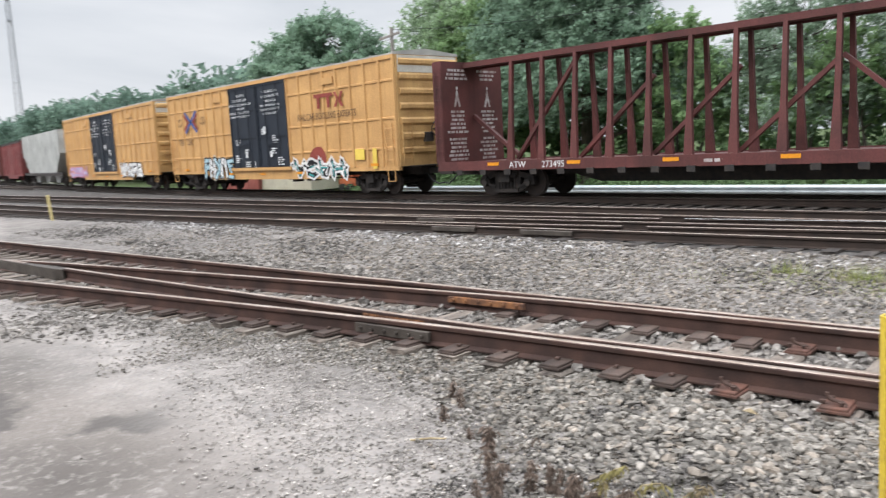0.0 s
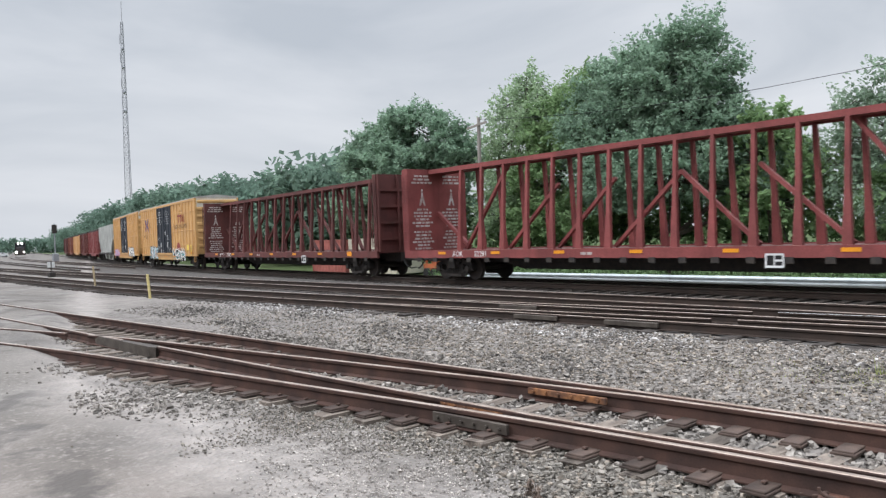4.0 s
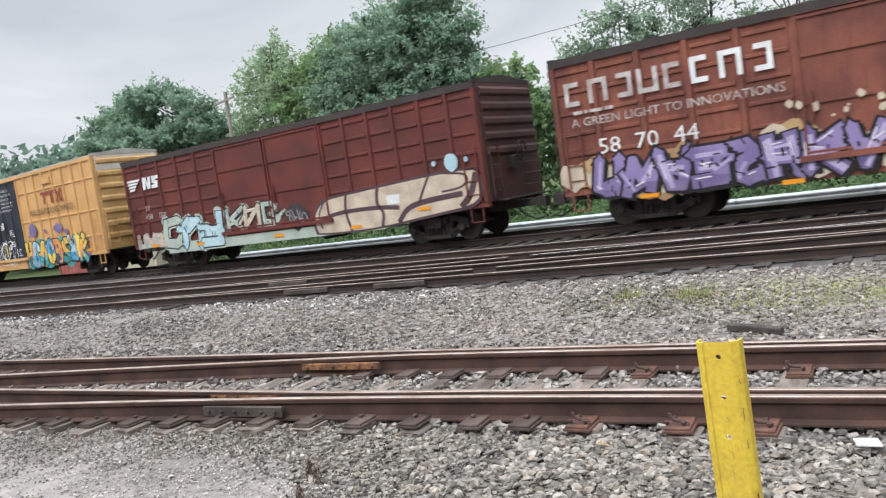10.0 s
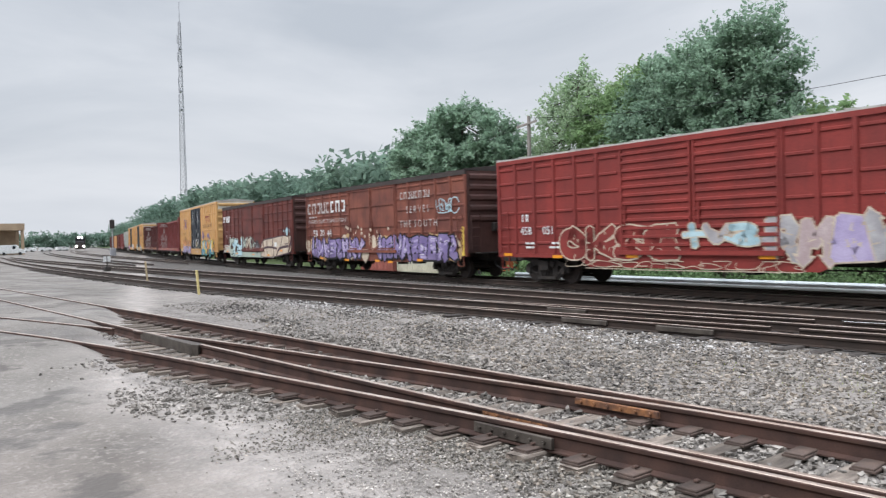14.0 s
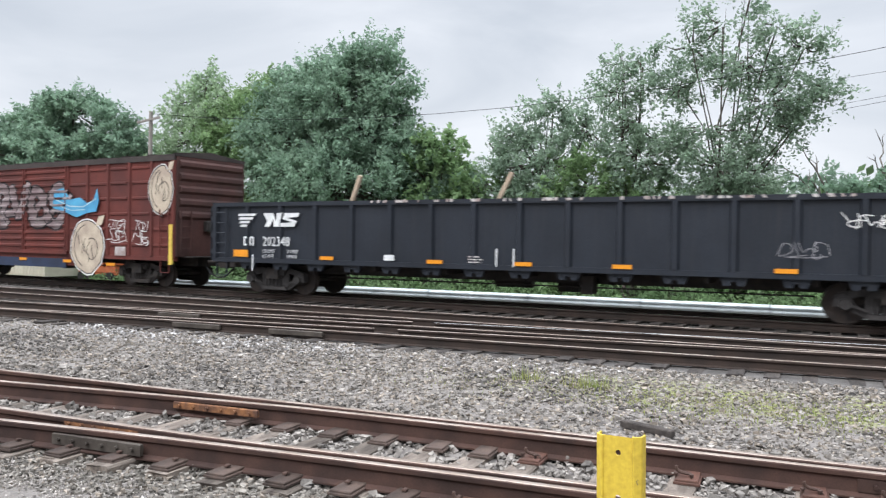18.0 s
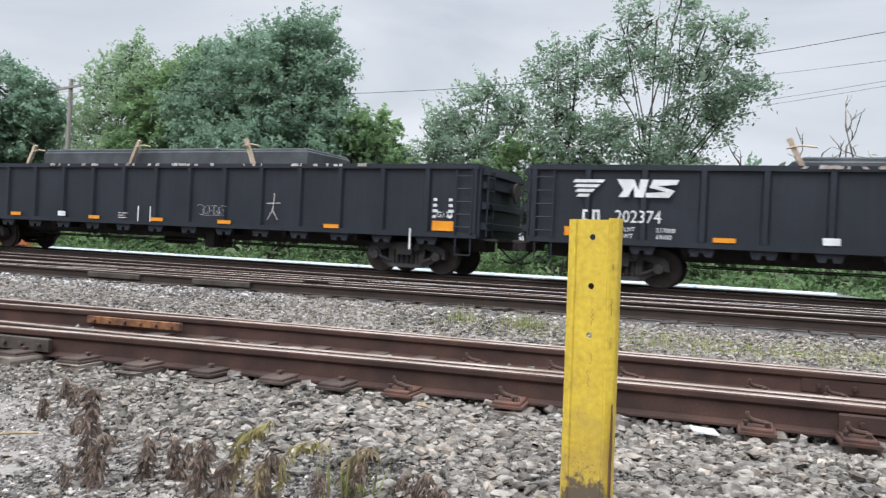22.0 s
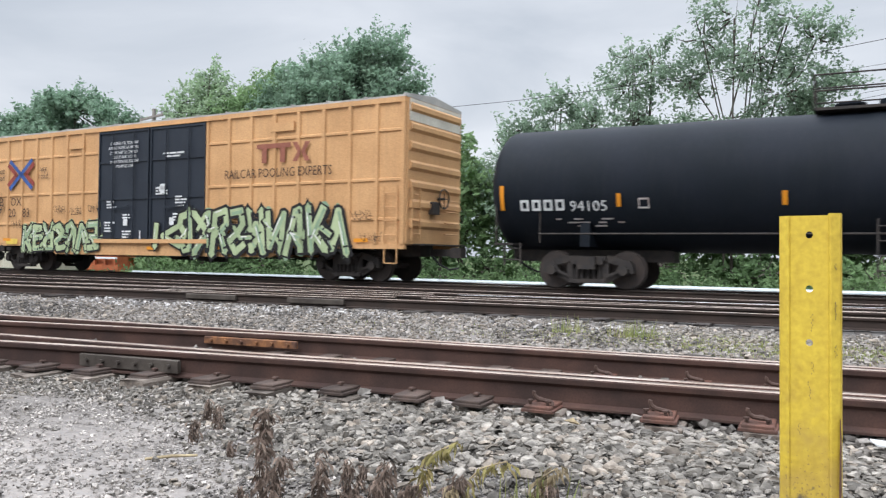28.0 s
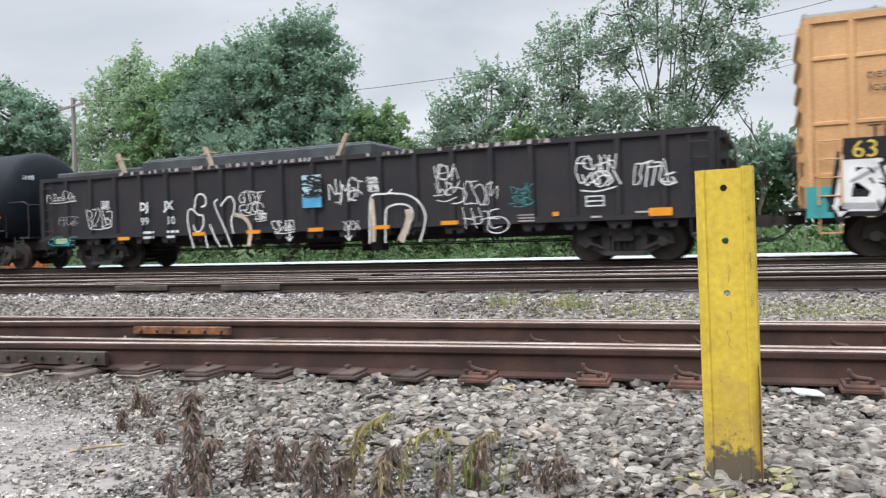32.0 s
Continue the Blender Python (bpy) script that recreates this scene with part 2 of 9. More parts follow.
M["spray_grey"] = surface("grey_spray_paint", (0.40, 0.39, 0.40), (0.26, 0.25, 0.26), 0.6, 0, 1.6, 40, 0.0)
M["spray_violet"] = surface("faded_violet_spray_paint", (0.235, 0.185, 0.355), (0.150, 0.112, 0.250), 0.6, 0, 1.1, 40, 0.0)
M["spray_dark"] = surface("soft_black_spray_paint", (0.045, 0.040, 0.042), (0.026, 0.024, 0.026), 0.7, 0, 1.4, 40, 0.0)
M["spray_navy"] = surface("slate_blue_spray_paint", (0.065, 0.105, 0.175), (0.045, 0.070, 0.120), 0.6, 0, 1.4, 40, 0.0)
M["spray_teal_dull"] = surface("dull_green_spray_paint", (0.27, 0.37, 0.24), (0.19, 0.28, 0.18), 0.6, 0, 1.4, 40, 0.0)
M["spray_silver"] = surface("dulled_silver_spray_paint", (0.47, 0.39, 0.39), (0.34, 0.25, 0.25), 0.6, 0.1, 1.2, 40, 0.0)
M["spray_plum"] = surface("dark_plum_spray_paint", (0.085, 0.050, 0.060), (0.060, 0.036, 0.042), 0.7, 0, 1.4, 40, 0.0)
M["spray_mint"] = surface("pale_sage_spray_paint", (0.42, 0.47, 0.40), (0.28, 0.34, 0.30), 0.7, 0, 1.4, 40, 0.0)
M["timber"] = surface("raw_timber", (0.46, 0.37, 0.27), (0.32, 0.25, 0.18), 0.85, 0, 3, 40, 0.15)
M["slate"] = surface("dark_steel_sheet_load", (0.085, 0.095, 0.10), (0.05, 0.055, 0.06), 0.6, 0.2, 1.5, 20, 0.05)
M["rail"] = surface("rusted_rail_steel", (0.080, 0.043, 0.033), (0.040, 0.024, 0.020), 0.8, 0.1, 3, 90, 0.25, bump_distance=0.003)
M["rail_dark"] = surface("dark_rail_steel", (0.050, 0.034, 0.027), (0.032, 0.024, 0.02), 0.7, 0.2, 3, 90, 0.2, bump_distance=0.003)
M["rail_top"] = surface("worn_rail_head", (0.52, 0.43, 0.37), (0.33, 0.25, 0.20), 0.36, 0.8, 2.5, 60, 0.08, bump_distance=0.002)
M["rail_shiny"] = surface("polished_rail_head", (0.62, 0.61, 0.60), (0.52, 0.51, 0.5), 0.22, 0.9, 2.5, 60, 0.03, bump_distance=0.002)
M["joint_rust"] = surface("orange_rusted_bar", (0.235, 0.105, 0.045), (0.080, 0.042, 0.030), 0.85, 0, 9, 70, 0.3)
M["joint_grey"] = surface("grey_greased_bar", (0.085, 0.072, 0.06), (0.045, 0.036, 0.03), 0.6, 0.2, 5, 70, 0.3)
M["plate_rust"] = surface("rusted_tie_plate", (0.128, 0.060, 0.043), (0.064, 0.037, 0.029), 0.85, 0, 6, 80, 0.3, object_random=0.3)
M["plate_dark"] = surface("grimy_tie_plate", (0.092, 0.064, 0.052), (0.050, 0.037, 0.031), 0.85, 0, 6, 80, 0.3, object_random=0.3)
M["clip_rust"] = surface("dark_rusted_clip", (0.088, 0.050, 0.038), (0.052, 0.034, 0.028), 0.8, 0, 6, 80, 0.3, object_random=0.2)
M["tie"] = surface("weathered_tie_wood", (0.215, 0.180, 0.150), (0.082, 0.066, 0.055), 0.9, 0, 2.0, 50, 0.5, stretch=(6, 1, 6), object_random=0.35, bump_distance=0.02)
M["tie_dark"] = surface("oily_tie_wood", (0.075, 0.064, 0.056), (0.038, 0.032, 0.029), 0.9, 0, 2.0, 50, 0.5, stretch=(6, 1, 6), object_random=0.3, bump_distance=0.02)


def post_paint():
    """Thick yellow paint, worn to brown dirt towards the foot in specks that thin out upwards."""
    m = surface("chipped_yellow_post_paint", (0.60, 0.435, 0.050), (0.50, 0.35, 0.042), 0.5, 0, 5.0, 45, 0.12, bump_distance=0.004)
    n, l = m.node_tree.nodes, m.node_tree.links
    b = n["Principled BSDF"]
    paint = b.inputs["Base Color"].links[0].from_socket
    tc, sep = n.new("ShaderNodeTexCoord"), n.new("ShaderNodeSeparateXYZ")
    l.new(tc.outputs["Object"], sep.inputs[0])

    def op(kind, p, q):
        k = n.new("ShaderNodeMath")
        k.operation = kind
        for i, v in enumerate((p, q)):
            if isinstance(v, float):
                k.inputs[i].default_value = v
            else:
                l.new(v, k.inputs[i])
        return k.outputs[0]

    def wear(scale, detail, falloff, start, side, lo, hi):
        t = n.new("ShaderNodeTexNoise")
        t.inputs["Scale"].default_value, t.inputs["Detail"].default_value = scale, detail
        l.new(tc.outputs["Object"], t.inputs["Vector"])
        h = op("ADD", op("MULTIPLY", op("SUBTRACT", sep.outputs[2], start), falloff), op("MULTIPLY", op("POWER", op("MULTIPLY", op("ABSOLUTE", sep.outputs[0], 0.0), 14.0), 6.0), side))
        r = n.new("ShaderNodeMapRange")
        r.inputs["From Min"].default_value, r.inputs["From Max"].default_value = lo, hi
        l.new(op("SUBTRACT", t.outputs["Fac"], h), r.inputs["Value"])
        return r.outputs[0]

    specks = wear(120.0, 4.0, 0.42, 0.10, 0.04, 0.54, 0.585)
    foot = wear(38.0, 9.0, 3.8, 0.165, 0.10, 0.38, 0.52)
    haze = wear(9.0, 6.0, 0.55, 0.34, 0.03, 0.40, 0.74)
    out = paint
    for fac, colour in ((op("MULTIPLY", haze, 0.8), (0.36, 0.24, 0.07)), (specks, (0.26, 0.17, 0.06)), (foot, (0.118, 0.092, 0.062))):
        x = n.new("ShaderNodeMix")
        x.data_type = "RGBA"
        l.new(fac, x.inputs[0])
        l.new(out, x.inputs[6])
        x.inputs[7].default_value = (*colour, 1)
        out = x.outputs[2]
    l.new(out, b.inputs["Base Color"])
    return m


M["post_yellow"] = post_paint()
M["galv"] = surface("weathered_galvanised_steel", (0.46, 0.50, 0.51), (0.36, 0.40, 0.41), 0.5, 0.35, 1.5, 40, 0.05)
M["stone"] = surface("grey_ballast_stone", (0.262, 0.239, 0.208), (0.090, 0.081, 0.069), 0.85, 0, 16, 120, 0.4, island=0.48, bump_distance=0.004)
M["chippings"] = surface("trodden_chippings", (0.42, 0.385, 0.350), (0.22, 0.200, 0.180), 0.88, 0, 9, 60, 0.12, island=0.45, bump_distance=0.003)
M["stone_white"] = surface("whitish_ballast_stone", (0.45, 0.432, 0.415), (0.27, 0.256, 0.245), 0.85, 0, 9, 60, 0.12, island=0.5, bump_distance=0.004)
M["stone_dark"] = surface("dark_oily_stone", (0.150, 0.138, 0.126), (0.062, 0.056, 0.051), 0.85, 0, 12, 90, 0.3, island=0.5, bump_distance=0.004)
M["stone_pale"] = surface("pale_ballast_stone", (0.290, 0.266, 0.238), (0.130, 0.116, 0.103), 0.85, 0, 9, 60, 0.12, island=0.48, bump_distance=0.004)
M["stone_brown"] = surface("brownish_ballast_stone", (0.290, 0.250, 0.206), (0.130, 0.109, 0.088), 0.85, 0, 11, 90, 0.3, island=0.5, bump_distance=0.006)
M["leaf"] = surface("oak_leaves", (0.270, 0.380, 0.272), (0.190, 0.282, 0.200), 0.65, 0, 0.5, 3, 0, island=0.22, alpha_leaf=True)
M["leaf_light"] = surface("locust_leaves", (0.350, 0.455, 0.290), (0.260, 0.355, 0.222), 0.65, 0, 0.5, 3, 0, island=0.22, alpha_leaf=True)
M["leaf_grey"] = surface("poplar_leaves", (0.300, 0.390, 0.285), (0.215, 0.292, 0.210), 0.65, 0, 0.5, 3, 0, island=0.25, alpha_leaf=True)
M["leaf_bush"] = surface("bush_leaves", (0.240, 0.350, 0.168), (0.165, 0.255, 0.120), 0.65, 0, 0.4, 3, 0, island=0.25, alpha_leaf=True)
# undergrowth green taken darker: the shade beneath the train is in this colour
M["leaf_low"] = surface("shade_painted_undergrowth_leaves", (0.170, 0.255, 0.120), (0.100, 0.160, 0.075), 0.65, 0, 0.4, 3, 0, island=0.4, alpha_leaf=True)
M["leaf_far"] = surface("far_wood_leaves", (0.170, 0.250, 0.190), (0.120, 0.186, 0.144), 0.65, 0, 0.06, 2, 0, island=0.3, alpha_leaf=True)
M["bark"] = surface("grey_bark", (0.11, 0.095, 0.08), (0.06, 0.05, 0.042), 0.9, 0, 4, 30, 0.4, stretch=(1, 1, 0.3))
M["dead_bark"] = surface("bleached_dead_wood", (0.20, 0.175, 0.15), (0.12, 0.10, 0.085), 0.9, 0, 4, 30, 0.3, stretch=(1, 1, 0.3))
M["dead_weed"] = surface("withered_weed", (0.290, 0.222, 0.178), (0.150, 0.112, 0.090), 0.9, 0, 20, 120, 0.3, island=0.55)
M["dry_weed"] = surface("straw_weed", (0.40, 0.325, 0.200), (0.22, 0.172, 0.105), 0.9, 0, 20, 120, 0.2, island=0.5)
M["green_weed"] = surface("yellowing_green_weed", (0.34, 0.31, 0.12), (0.25, 0.20, 0.09), 0.85, 0, 20, 120, 0.2, island=0.4)
M["grass"] = surface("thin_grass", (0.25, 0.30, 0.10), (0.33, 0.32, 0.14), 0.8, 0, 2, 20, 0, island=0.4, alpha_leaf=True)
M["mast"] = surface("grey_lattice_steel", (0.33, 0.34, 0.36), (0.26, 0.27, 0.29), 0.6, 0.3, 1, 5, 0)
M["pole"] = surface("weathered_pole_wood", (0.30, 0.275, 0.25), (0.20, 0.18, 0.16), 0.9, 0, 3, 30, 0.3, stretch=(4, 4, 0.4))
M["cable"] = plain("black_cable", (0.02, 0.02, 0.02))
M["cream_wall"] = surface("cream_siding", (0.55, 0.52, 0.42), (0.45, 0.42, 0.34), 0.8, 0, 1, 20, 0.1)
M["tan_wall"] = surface("tan_wall", (0.40, 0.30, 0.20), (0.30, 0.22, 0.15), 0.8, 0, 0.5, 20, 0.1)
M["red_box"] = surface("faded_red_container_paint", (0.36, 0.12, 0.10), (0.26, 0.085, 0.07), 0.65, 0, 1.2, 20, 0.1, streak=0.3)
M["red_steel"] = surface("orange_red_machine_paint", (0.42, 0.12, 0.05), (0.3, 0.09, 0.04), 0.6, 0, 2, 20, 0.1)
M["glass_dark"] = plain("dark_window_glass", (0.02, 0.025, 0.03), 0.1)
lamp_m = bpy.data.materials.new("headlight_glow")
lamp_m.use_nodes = True
lamp_m.node_tree.nodes["Principled BSDF"].inputs["Emission Color"].default_value = (1, 0.93, 0.82, 1)
lamp_m.node_tree.nodes["Principled BSDF"].inputs["Emission Strength"].default_value = 40.0
M["headlight"] = lamp_m


def ground_material():
    """Grey ballast ground with a wet muddy lot, darker oily beds along the running tracks and a thin green patch."""
    m = bpy.data.materials.new("yard_ground")
    m.use_nodes = True
    n, l = m.node_tree.nodes, m.node_tree.links
    b = n["Principled BSDF"]
    b.inputs["Specular IOR Level"].default_value = 0.22
    tc = n.new("ShaderNodeTexCoord")

    def noise_tex(scale, detail=5.0, rough=0.55):
        t = n.new("ShaderNodeTexNoise")
        t.inputs["Scale"].default_value, t.inputs["Detail"].default_value, t.inputs["Roughness"].default_value = scale, detail, rough
        l.new(tc.outputs["Object"], t.inputs["Vector"])
        return t.outputs["Fac"]

    def ramp(src, p0, p1, c0=(0, 0, 0), c1=(1, 1, 1)):
        r = n.new("ShaderNodeValToRGB")
        r.color_ramp.elements[0].position, r.color_ramp.elements[1].position = p0, p1
        r.color_ramp.elements[0].color, r.color_ramp.elements[1].color = (*c0, 1), (*c1, 1)
        l.new(src, r.inputs[0])
        return r.outputs[0]

    def math_node(op, a, c=None):
        q = n.new("ShaderNodeMath")
        q.operation = op
        for k, v in enumerate((a, c)):
            if v is None:
                continue
            if isinstance(v, (int, float)):
                q.inputs[k].default_value = v
            else:
                l.new(v, q.inputs[k])
        return q.outputs[0]

    def mix(fac, a, c):
        q = n.new("ShaderNodeMix")
        q.data_type = "RGBA"
        l.new(fac, q.inputs[0])
        for k, v in ((6, a), (7, c)):
            if isinstance(v, tuple):
                q.inputs[k].default_value = (*v, 1)
            else:
                l.new(v, q.inputs[k])
        return q.outputs[2]

    def smooth(src, a, c):
        q = n.new("ShaderNodeMapRange")
        q.interpolation_type = "SMOOTHSTEP"
        q.inputs["From Min"].default_value, q.inputs["From Max"].default_value = a, c
        l.new(src, q.inputs["Value"])
        return q.outputs[0]

    sep = n.new("ShaderNodeSeparateXYZ")
    l.new(tc.outputs["Object"], sep.inputs[0])
    x, y = sep.outputs[0], sep.outputs[1]
    wob = math_node("MULTIPLY", math_node("SUBTRACT", noise_tex(0.45, 4), 0.5), 3.5)
    vor = n.new("ShaderNodeTexVoronoi")
    vor.inputs["Scale"].default_value = 17.0
    l.new(tc.outputs["Object"], vor.inputs["Vector"])
    vsep = n.new("ShaderNodeSeparateColor")
    l.new(vor.outputs["Color"], vsep.inputs[0])
    chips = ramp(vsep.outputs[0], 0.0, 1.0, (0.042, 0.037, 0.033), (0.23, 0.210, 0.194))
    gravel = mix(ramp(noise_tex(0.35, 6), 0.38, 0.70), chips, (0.21, 0.190, 0.172))
    dust = mix(ramp(noise_tex(1.3, 6), 0.52, 0.80), gravel, (0.28, 0.258, 0.236))
    # oily beds along the running tracks
    reach = math_node("MAXIMUM", math_node("MULTIPLY", x, -1.0), 0.0)
    bend = math_node("MINIMUM", reach, 85.0)
    bow = math_node("ADD", math_node("MULTIPLY", math_node("MULTIPLY", bend, bend), 0.0012), math_node("MULTIPLY", math_node("MAXIMUM", math_node("SUBTRACT", reach, 85.0), 0.0), 0.204))
    back = math_node("SUBTRACT", y, bow)
    bed = math_node("MULTIPLY", smooth(math_node("ADD", y, math_node("MULTIPLY", wob, 0.25)), 11.9, 13.4), math_node("SUBTRACT", 1.0, smooth(back, 24.0, 25.0)))
    dark = mix(ramp(noise_tex(2.2, 6), 0.3, 0.75), (0.035, 0.032, 0.030), (0.12, 0.112, 0.105))
    col = mix(math_node("MULTIPLY", bed, 0.85), dust, dark)
    # wet fines and mud of the lot
    west = math_node("MULTIPLY", math_node("MAXIMUM", math_node("SUBTRACT", -12.0, x), 0.0), 0.28)

    def beyond(near, far):
        edge = math_node("MINIMUM", math_node("SUBTRACT", near, math_node("MULTIPLY", x, 0.42)), math_node("ADD", west, far))
        return math_node("ADD", math_node("SUBTRACT", y, edge), math_node("MULTIPLY", wob, 0.35))

    lot = math_node("SUBTRACT", 1.0, smooth(beyond(1.2, 3.2), -0.6, 0.8))
    fines = math_node("SUBTRACT", 1.0, smooth(beyond(2.5, 4.2), -0.6, 0.7))
    fine_c = mix(ramp(noise_tex(2.6, 7), 0.36, 0.66), (0.22, 0.200, 0.182), (0.355, 0.320, 0.290))
    fine_c = mix(ramp(noise_tex(60.0, 3), 0.52, 0.66), fine_c, (0.26, 0.245, 0.235))
    col = mix(fines, col, fine_c)
    mudc = mix(ramp(noise_tex(0.5, 5), 0.35, 0.68), (0.105, 0.092, 0.082), (0.225, 0.198, 0.176))
    mudc = mix(math_node("MULTIPLY", math_node("SUBTRACT", 1.0, smooth(math_node("ADD", x, wob), -13.0, -6.0)), 0.8), mudc, mix(ramp(noise_tex(0.3, 5), 0.38, 0.66), (0.100, 0.092, 0.082), (0.205, 0.190, 0.172)))
    mudc = mix(ramp(noise_tex(14.0, 6), 0.52, 0.74), mudc, (0.27, 0.245, 0.222))
    mudc = mix(ramp(noise_tex(85.0, 4), 0.54, 0.70), mudc, (0.10, 0.092, 0.084))
    mudc = mix(ramp(noise_tex(0.75, 7, 0.6), 0.54, 0.60), mudc, (0.098, 0.088, 0.080))
    col = mix(lot, col, mudc)
    # thin grass on the shoulder, rank green behind the line
    gr = math_node("MULTIPLY", math_node("MULTIPLY", smooth(math_node("ADD", x, wob), -5.5, -1.5), smooth(y, 10.0, 10.9)), math_node("SUBTRACT", 1.0, smooth(y, 11.7, 12.6)))
    gr = math_node("MULTIPLY", gr, ramp(noise_tex(1.7, 6), 0.34, 0.56))
    col = mix(math_node("MULTIPLY", gr, 0.8), col, (0.23, 0.24, 0.095))
    col = mix(smooth(math_node("ADD", back, wob), 26.2, 28.0), col, (0.06, 0.085, 0.03))
    l.new(col, b.inputs["Base Color"])
    wet = math_node("MULTIPLY", lot, ramp(noise_tex(0.38, 3), 0.5, 0.62))
    rr = n.new("ShaderNodeMapRange")
    rr.inputs["To Min"].default_value, rr.inputs["To Max"].default_value = 0.92, 0.60
    l.new(wet, rr.inputs["Value"])
    l.new(rr.outputs[0], b.inputs["Roughness"])
    bp = n.new("ShaderNodeBump")
    bp.inputs["Distance"].default_value = 0.03
    l.new(math_node("MULTIPLY", math_node("SUBTRACT", 1.0, math_node("MULTIPLY", lot, 0.70)), 0.9), bp.inputs["Strength"])
    l.new(vor.outputs["Distance"], bp.inputs["Height"])
    l.new(bp.outputs[0], b.inputs["Normal"])
    return m


M["ground"] = ground_material()


# ---- mesh building ----
class Shape:
    """Gathers simple solids into one mesh."""

    def __init__(self):
        self.v, self.f = [], []

    def add(self, verts, faces):
        k = len(self.v)
        self.v += [tuple(p) for p in verts]
        self.f += [tuple(i + k for i in f) for f in faces]
        return self

    def box(self, x0, x1, y0, y1, z0, z1):
        return self.add([(x0, y0, z0), (x1, y0, z0), (x1, y1, z0), (x0, y1, z0), (x0, y0, z1), (x1, y0, z1), (x1, y1, z1), (x0, y1, z1)],
                        [(0, 3, 2, 1), (4, 5, 6, 7), (0, 1, 5, 4), (1, 2, 6, 5), (2, 3, 7, 6), (3, 0, 4, 7)])

    def bevelled(self, x0, x1, y0, y1, z0, z1, r):
        """A box whose upper edges are chamfered."""
        return self.add([(x0, y0, z0), (x1, y0, z0), (x1, y1, z0), (x0, y1, z0), (x0, y0, z1 - r), (x1, y0, z1 - r), (x1, y1, z1 - r), (x0, y1, z1 - r),
                         (x0 + r, y0 + r, z1), (x1 - r, y0 + r, z1), (x1 - r, y1 - r, z1), (x0 + r, y1 - r, z1)],
                        [(0, 3, 2, 1), (0, 1, 5, 4), (1, 2, 6, 5), (2, 3, 7, 6), (3, 0, 4, 7), (4, 5, 9, 8), (5, 6, 10, 9), (6, 7, 11, 10), (7, 4, 8, 11), (8, 9, 10, 11)])

    def bar(self, a, b, w, h, up=(0, 0, 1)):
        """A beam of width w and height h from a to b."""
        a, b = Vector(a), Vector(b)
        d = (b - a).normalized()
        s = d.cross(Vector(up))
        s = s.normalized() if s.length > 1e-4 else Vector((0, 1, 0))
        u = s.cross(d)
        s, u = s * w / 2, u * h / 2
        return self.add([a - s - u, a + s - u, a + s + u, a - s + u, b - s - u, b + s - u, b + s + u, b - s + u],
                        [(0, 1, 2, 3), (7, 6, 5, 4), (0, 4, 5, 1), (1, 5, 6, 2), (2, 6, 7, 3), (3, 7, 4, 0)])

    def tube(self, points, radii, n=8, caps=True):
        """A round tube through points, with one radius for each."""
        pts = [Vector(p) for p in points]
        if not isinstance(radii, (list, tuple)):
            radii = [radii] * len(pts)
        k = len(self.v)
        for i, (p, r) in enumerate(zip(pts, radii)):
            d = (pts[min(i + 1, len(pts) - 1)] - pts[max(i - 1, 0)]).normalized()
            s = d.cross(Vector((0, 0, 1)) if abs(d.z) < 0.9 else Vector((1, 0, 0))).normalized()
            u = s.cross(d)
            for j in range(n):
                a = math.tau * j / n
                self.v.append(tuple(p + s * (r * math.cos(a)) + u * (r * math.sin(a))))
        for i in range(len(pts) - 1):
            for j in range(n):
                q = (j + 1) % n
                self.f.append((k + i * n + j, k + (i + 1) * n + j, k + (i + 1) * n + q, k + i * n + q))
        if caps:
            self.f.append(tuple(k + j for j in range(n)))
            self.f.append(tuple(k + (len(pts) - 1) * n + n - 1 - j for j in range(n)))
        return self

    def prism(self, poly, a, b, plane="xz"):
        """A flat outline, carried from a to b along the axis that the plane leaves out."""
        def at(p, d):
            return {"xz": (p[0], d, p[1]), "yz": (d, p[0], p[1]), "xy": (p[0], p[1], d)}[plane]
        n = len(poly)
        area = sum(poly[i][0] * poly[(i + 1) % n][1] - poly[(i + 1) % n][0] * poly[i][1] for i in range(n))
        if (area < 0) != (plane == "xz"):
            poly = poly[::-1]
        verts = [at(p, a) for p in poly] + [at(p, b) for p in poly]
        faces = [tuple(range(n))[::-1], tuple(range(n, 2 * n))] + [(i, (i + 1) % n, (i + 1) % n + n, i + n) for i in range(n)]
        if b < a:
            faces = [f[::-1] for f in faces]
        return self.add(verts, faces)

    def mesh(self, name, material, smooth=False):
        me = bpy.data.meshes.new(name)
        me.from_pydata(self.v, [], self.f)
        me.materials.append(M[material] if isinstance(material, str) else material)
        if smooth:
            me.shade_smooth()
        me.update()
        return me


def part(name, shape, material, parent, label="", at=None, smooth=False):
    me = shape if isinstance(shape, bpy.types.Mesh) else shape.mesh(name, material, smooth)
    ob = new(name, me)
    ob.parent = parent
    if at is not None:
        ob.matrix_basis = at
    if label:
        tagged(ob, label)
    return ob


def thing(name, label, category, group="", kind="", at=None, data=None):
    ob = new(name, data)
    if at is not None:
        ob.matrix_basis = at
    return tagged(ob, label, category, group, kind)


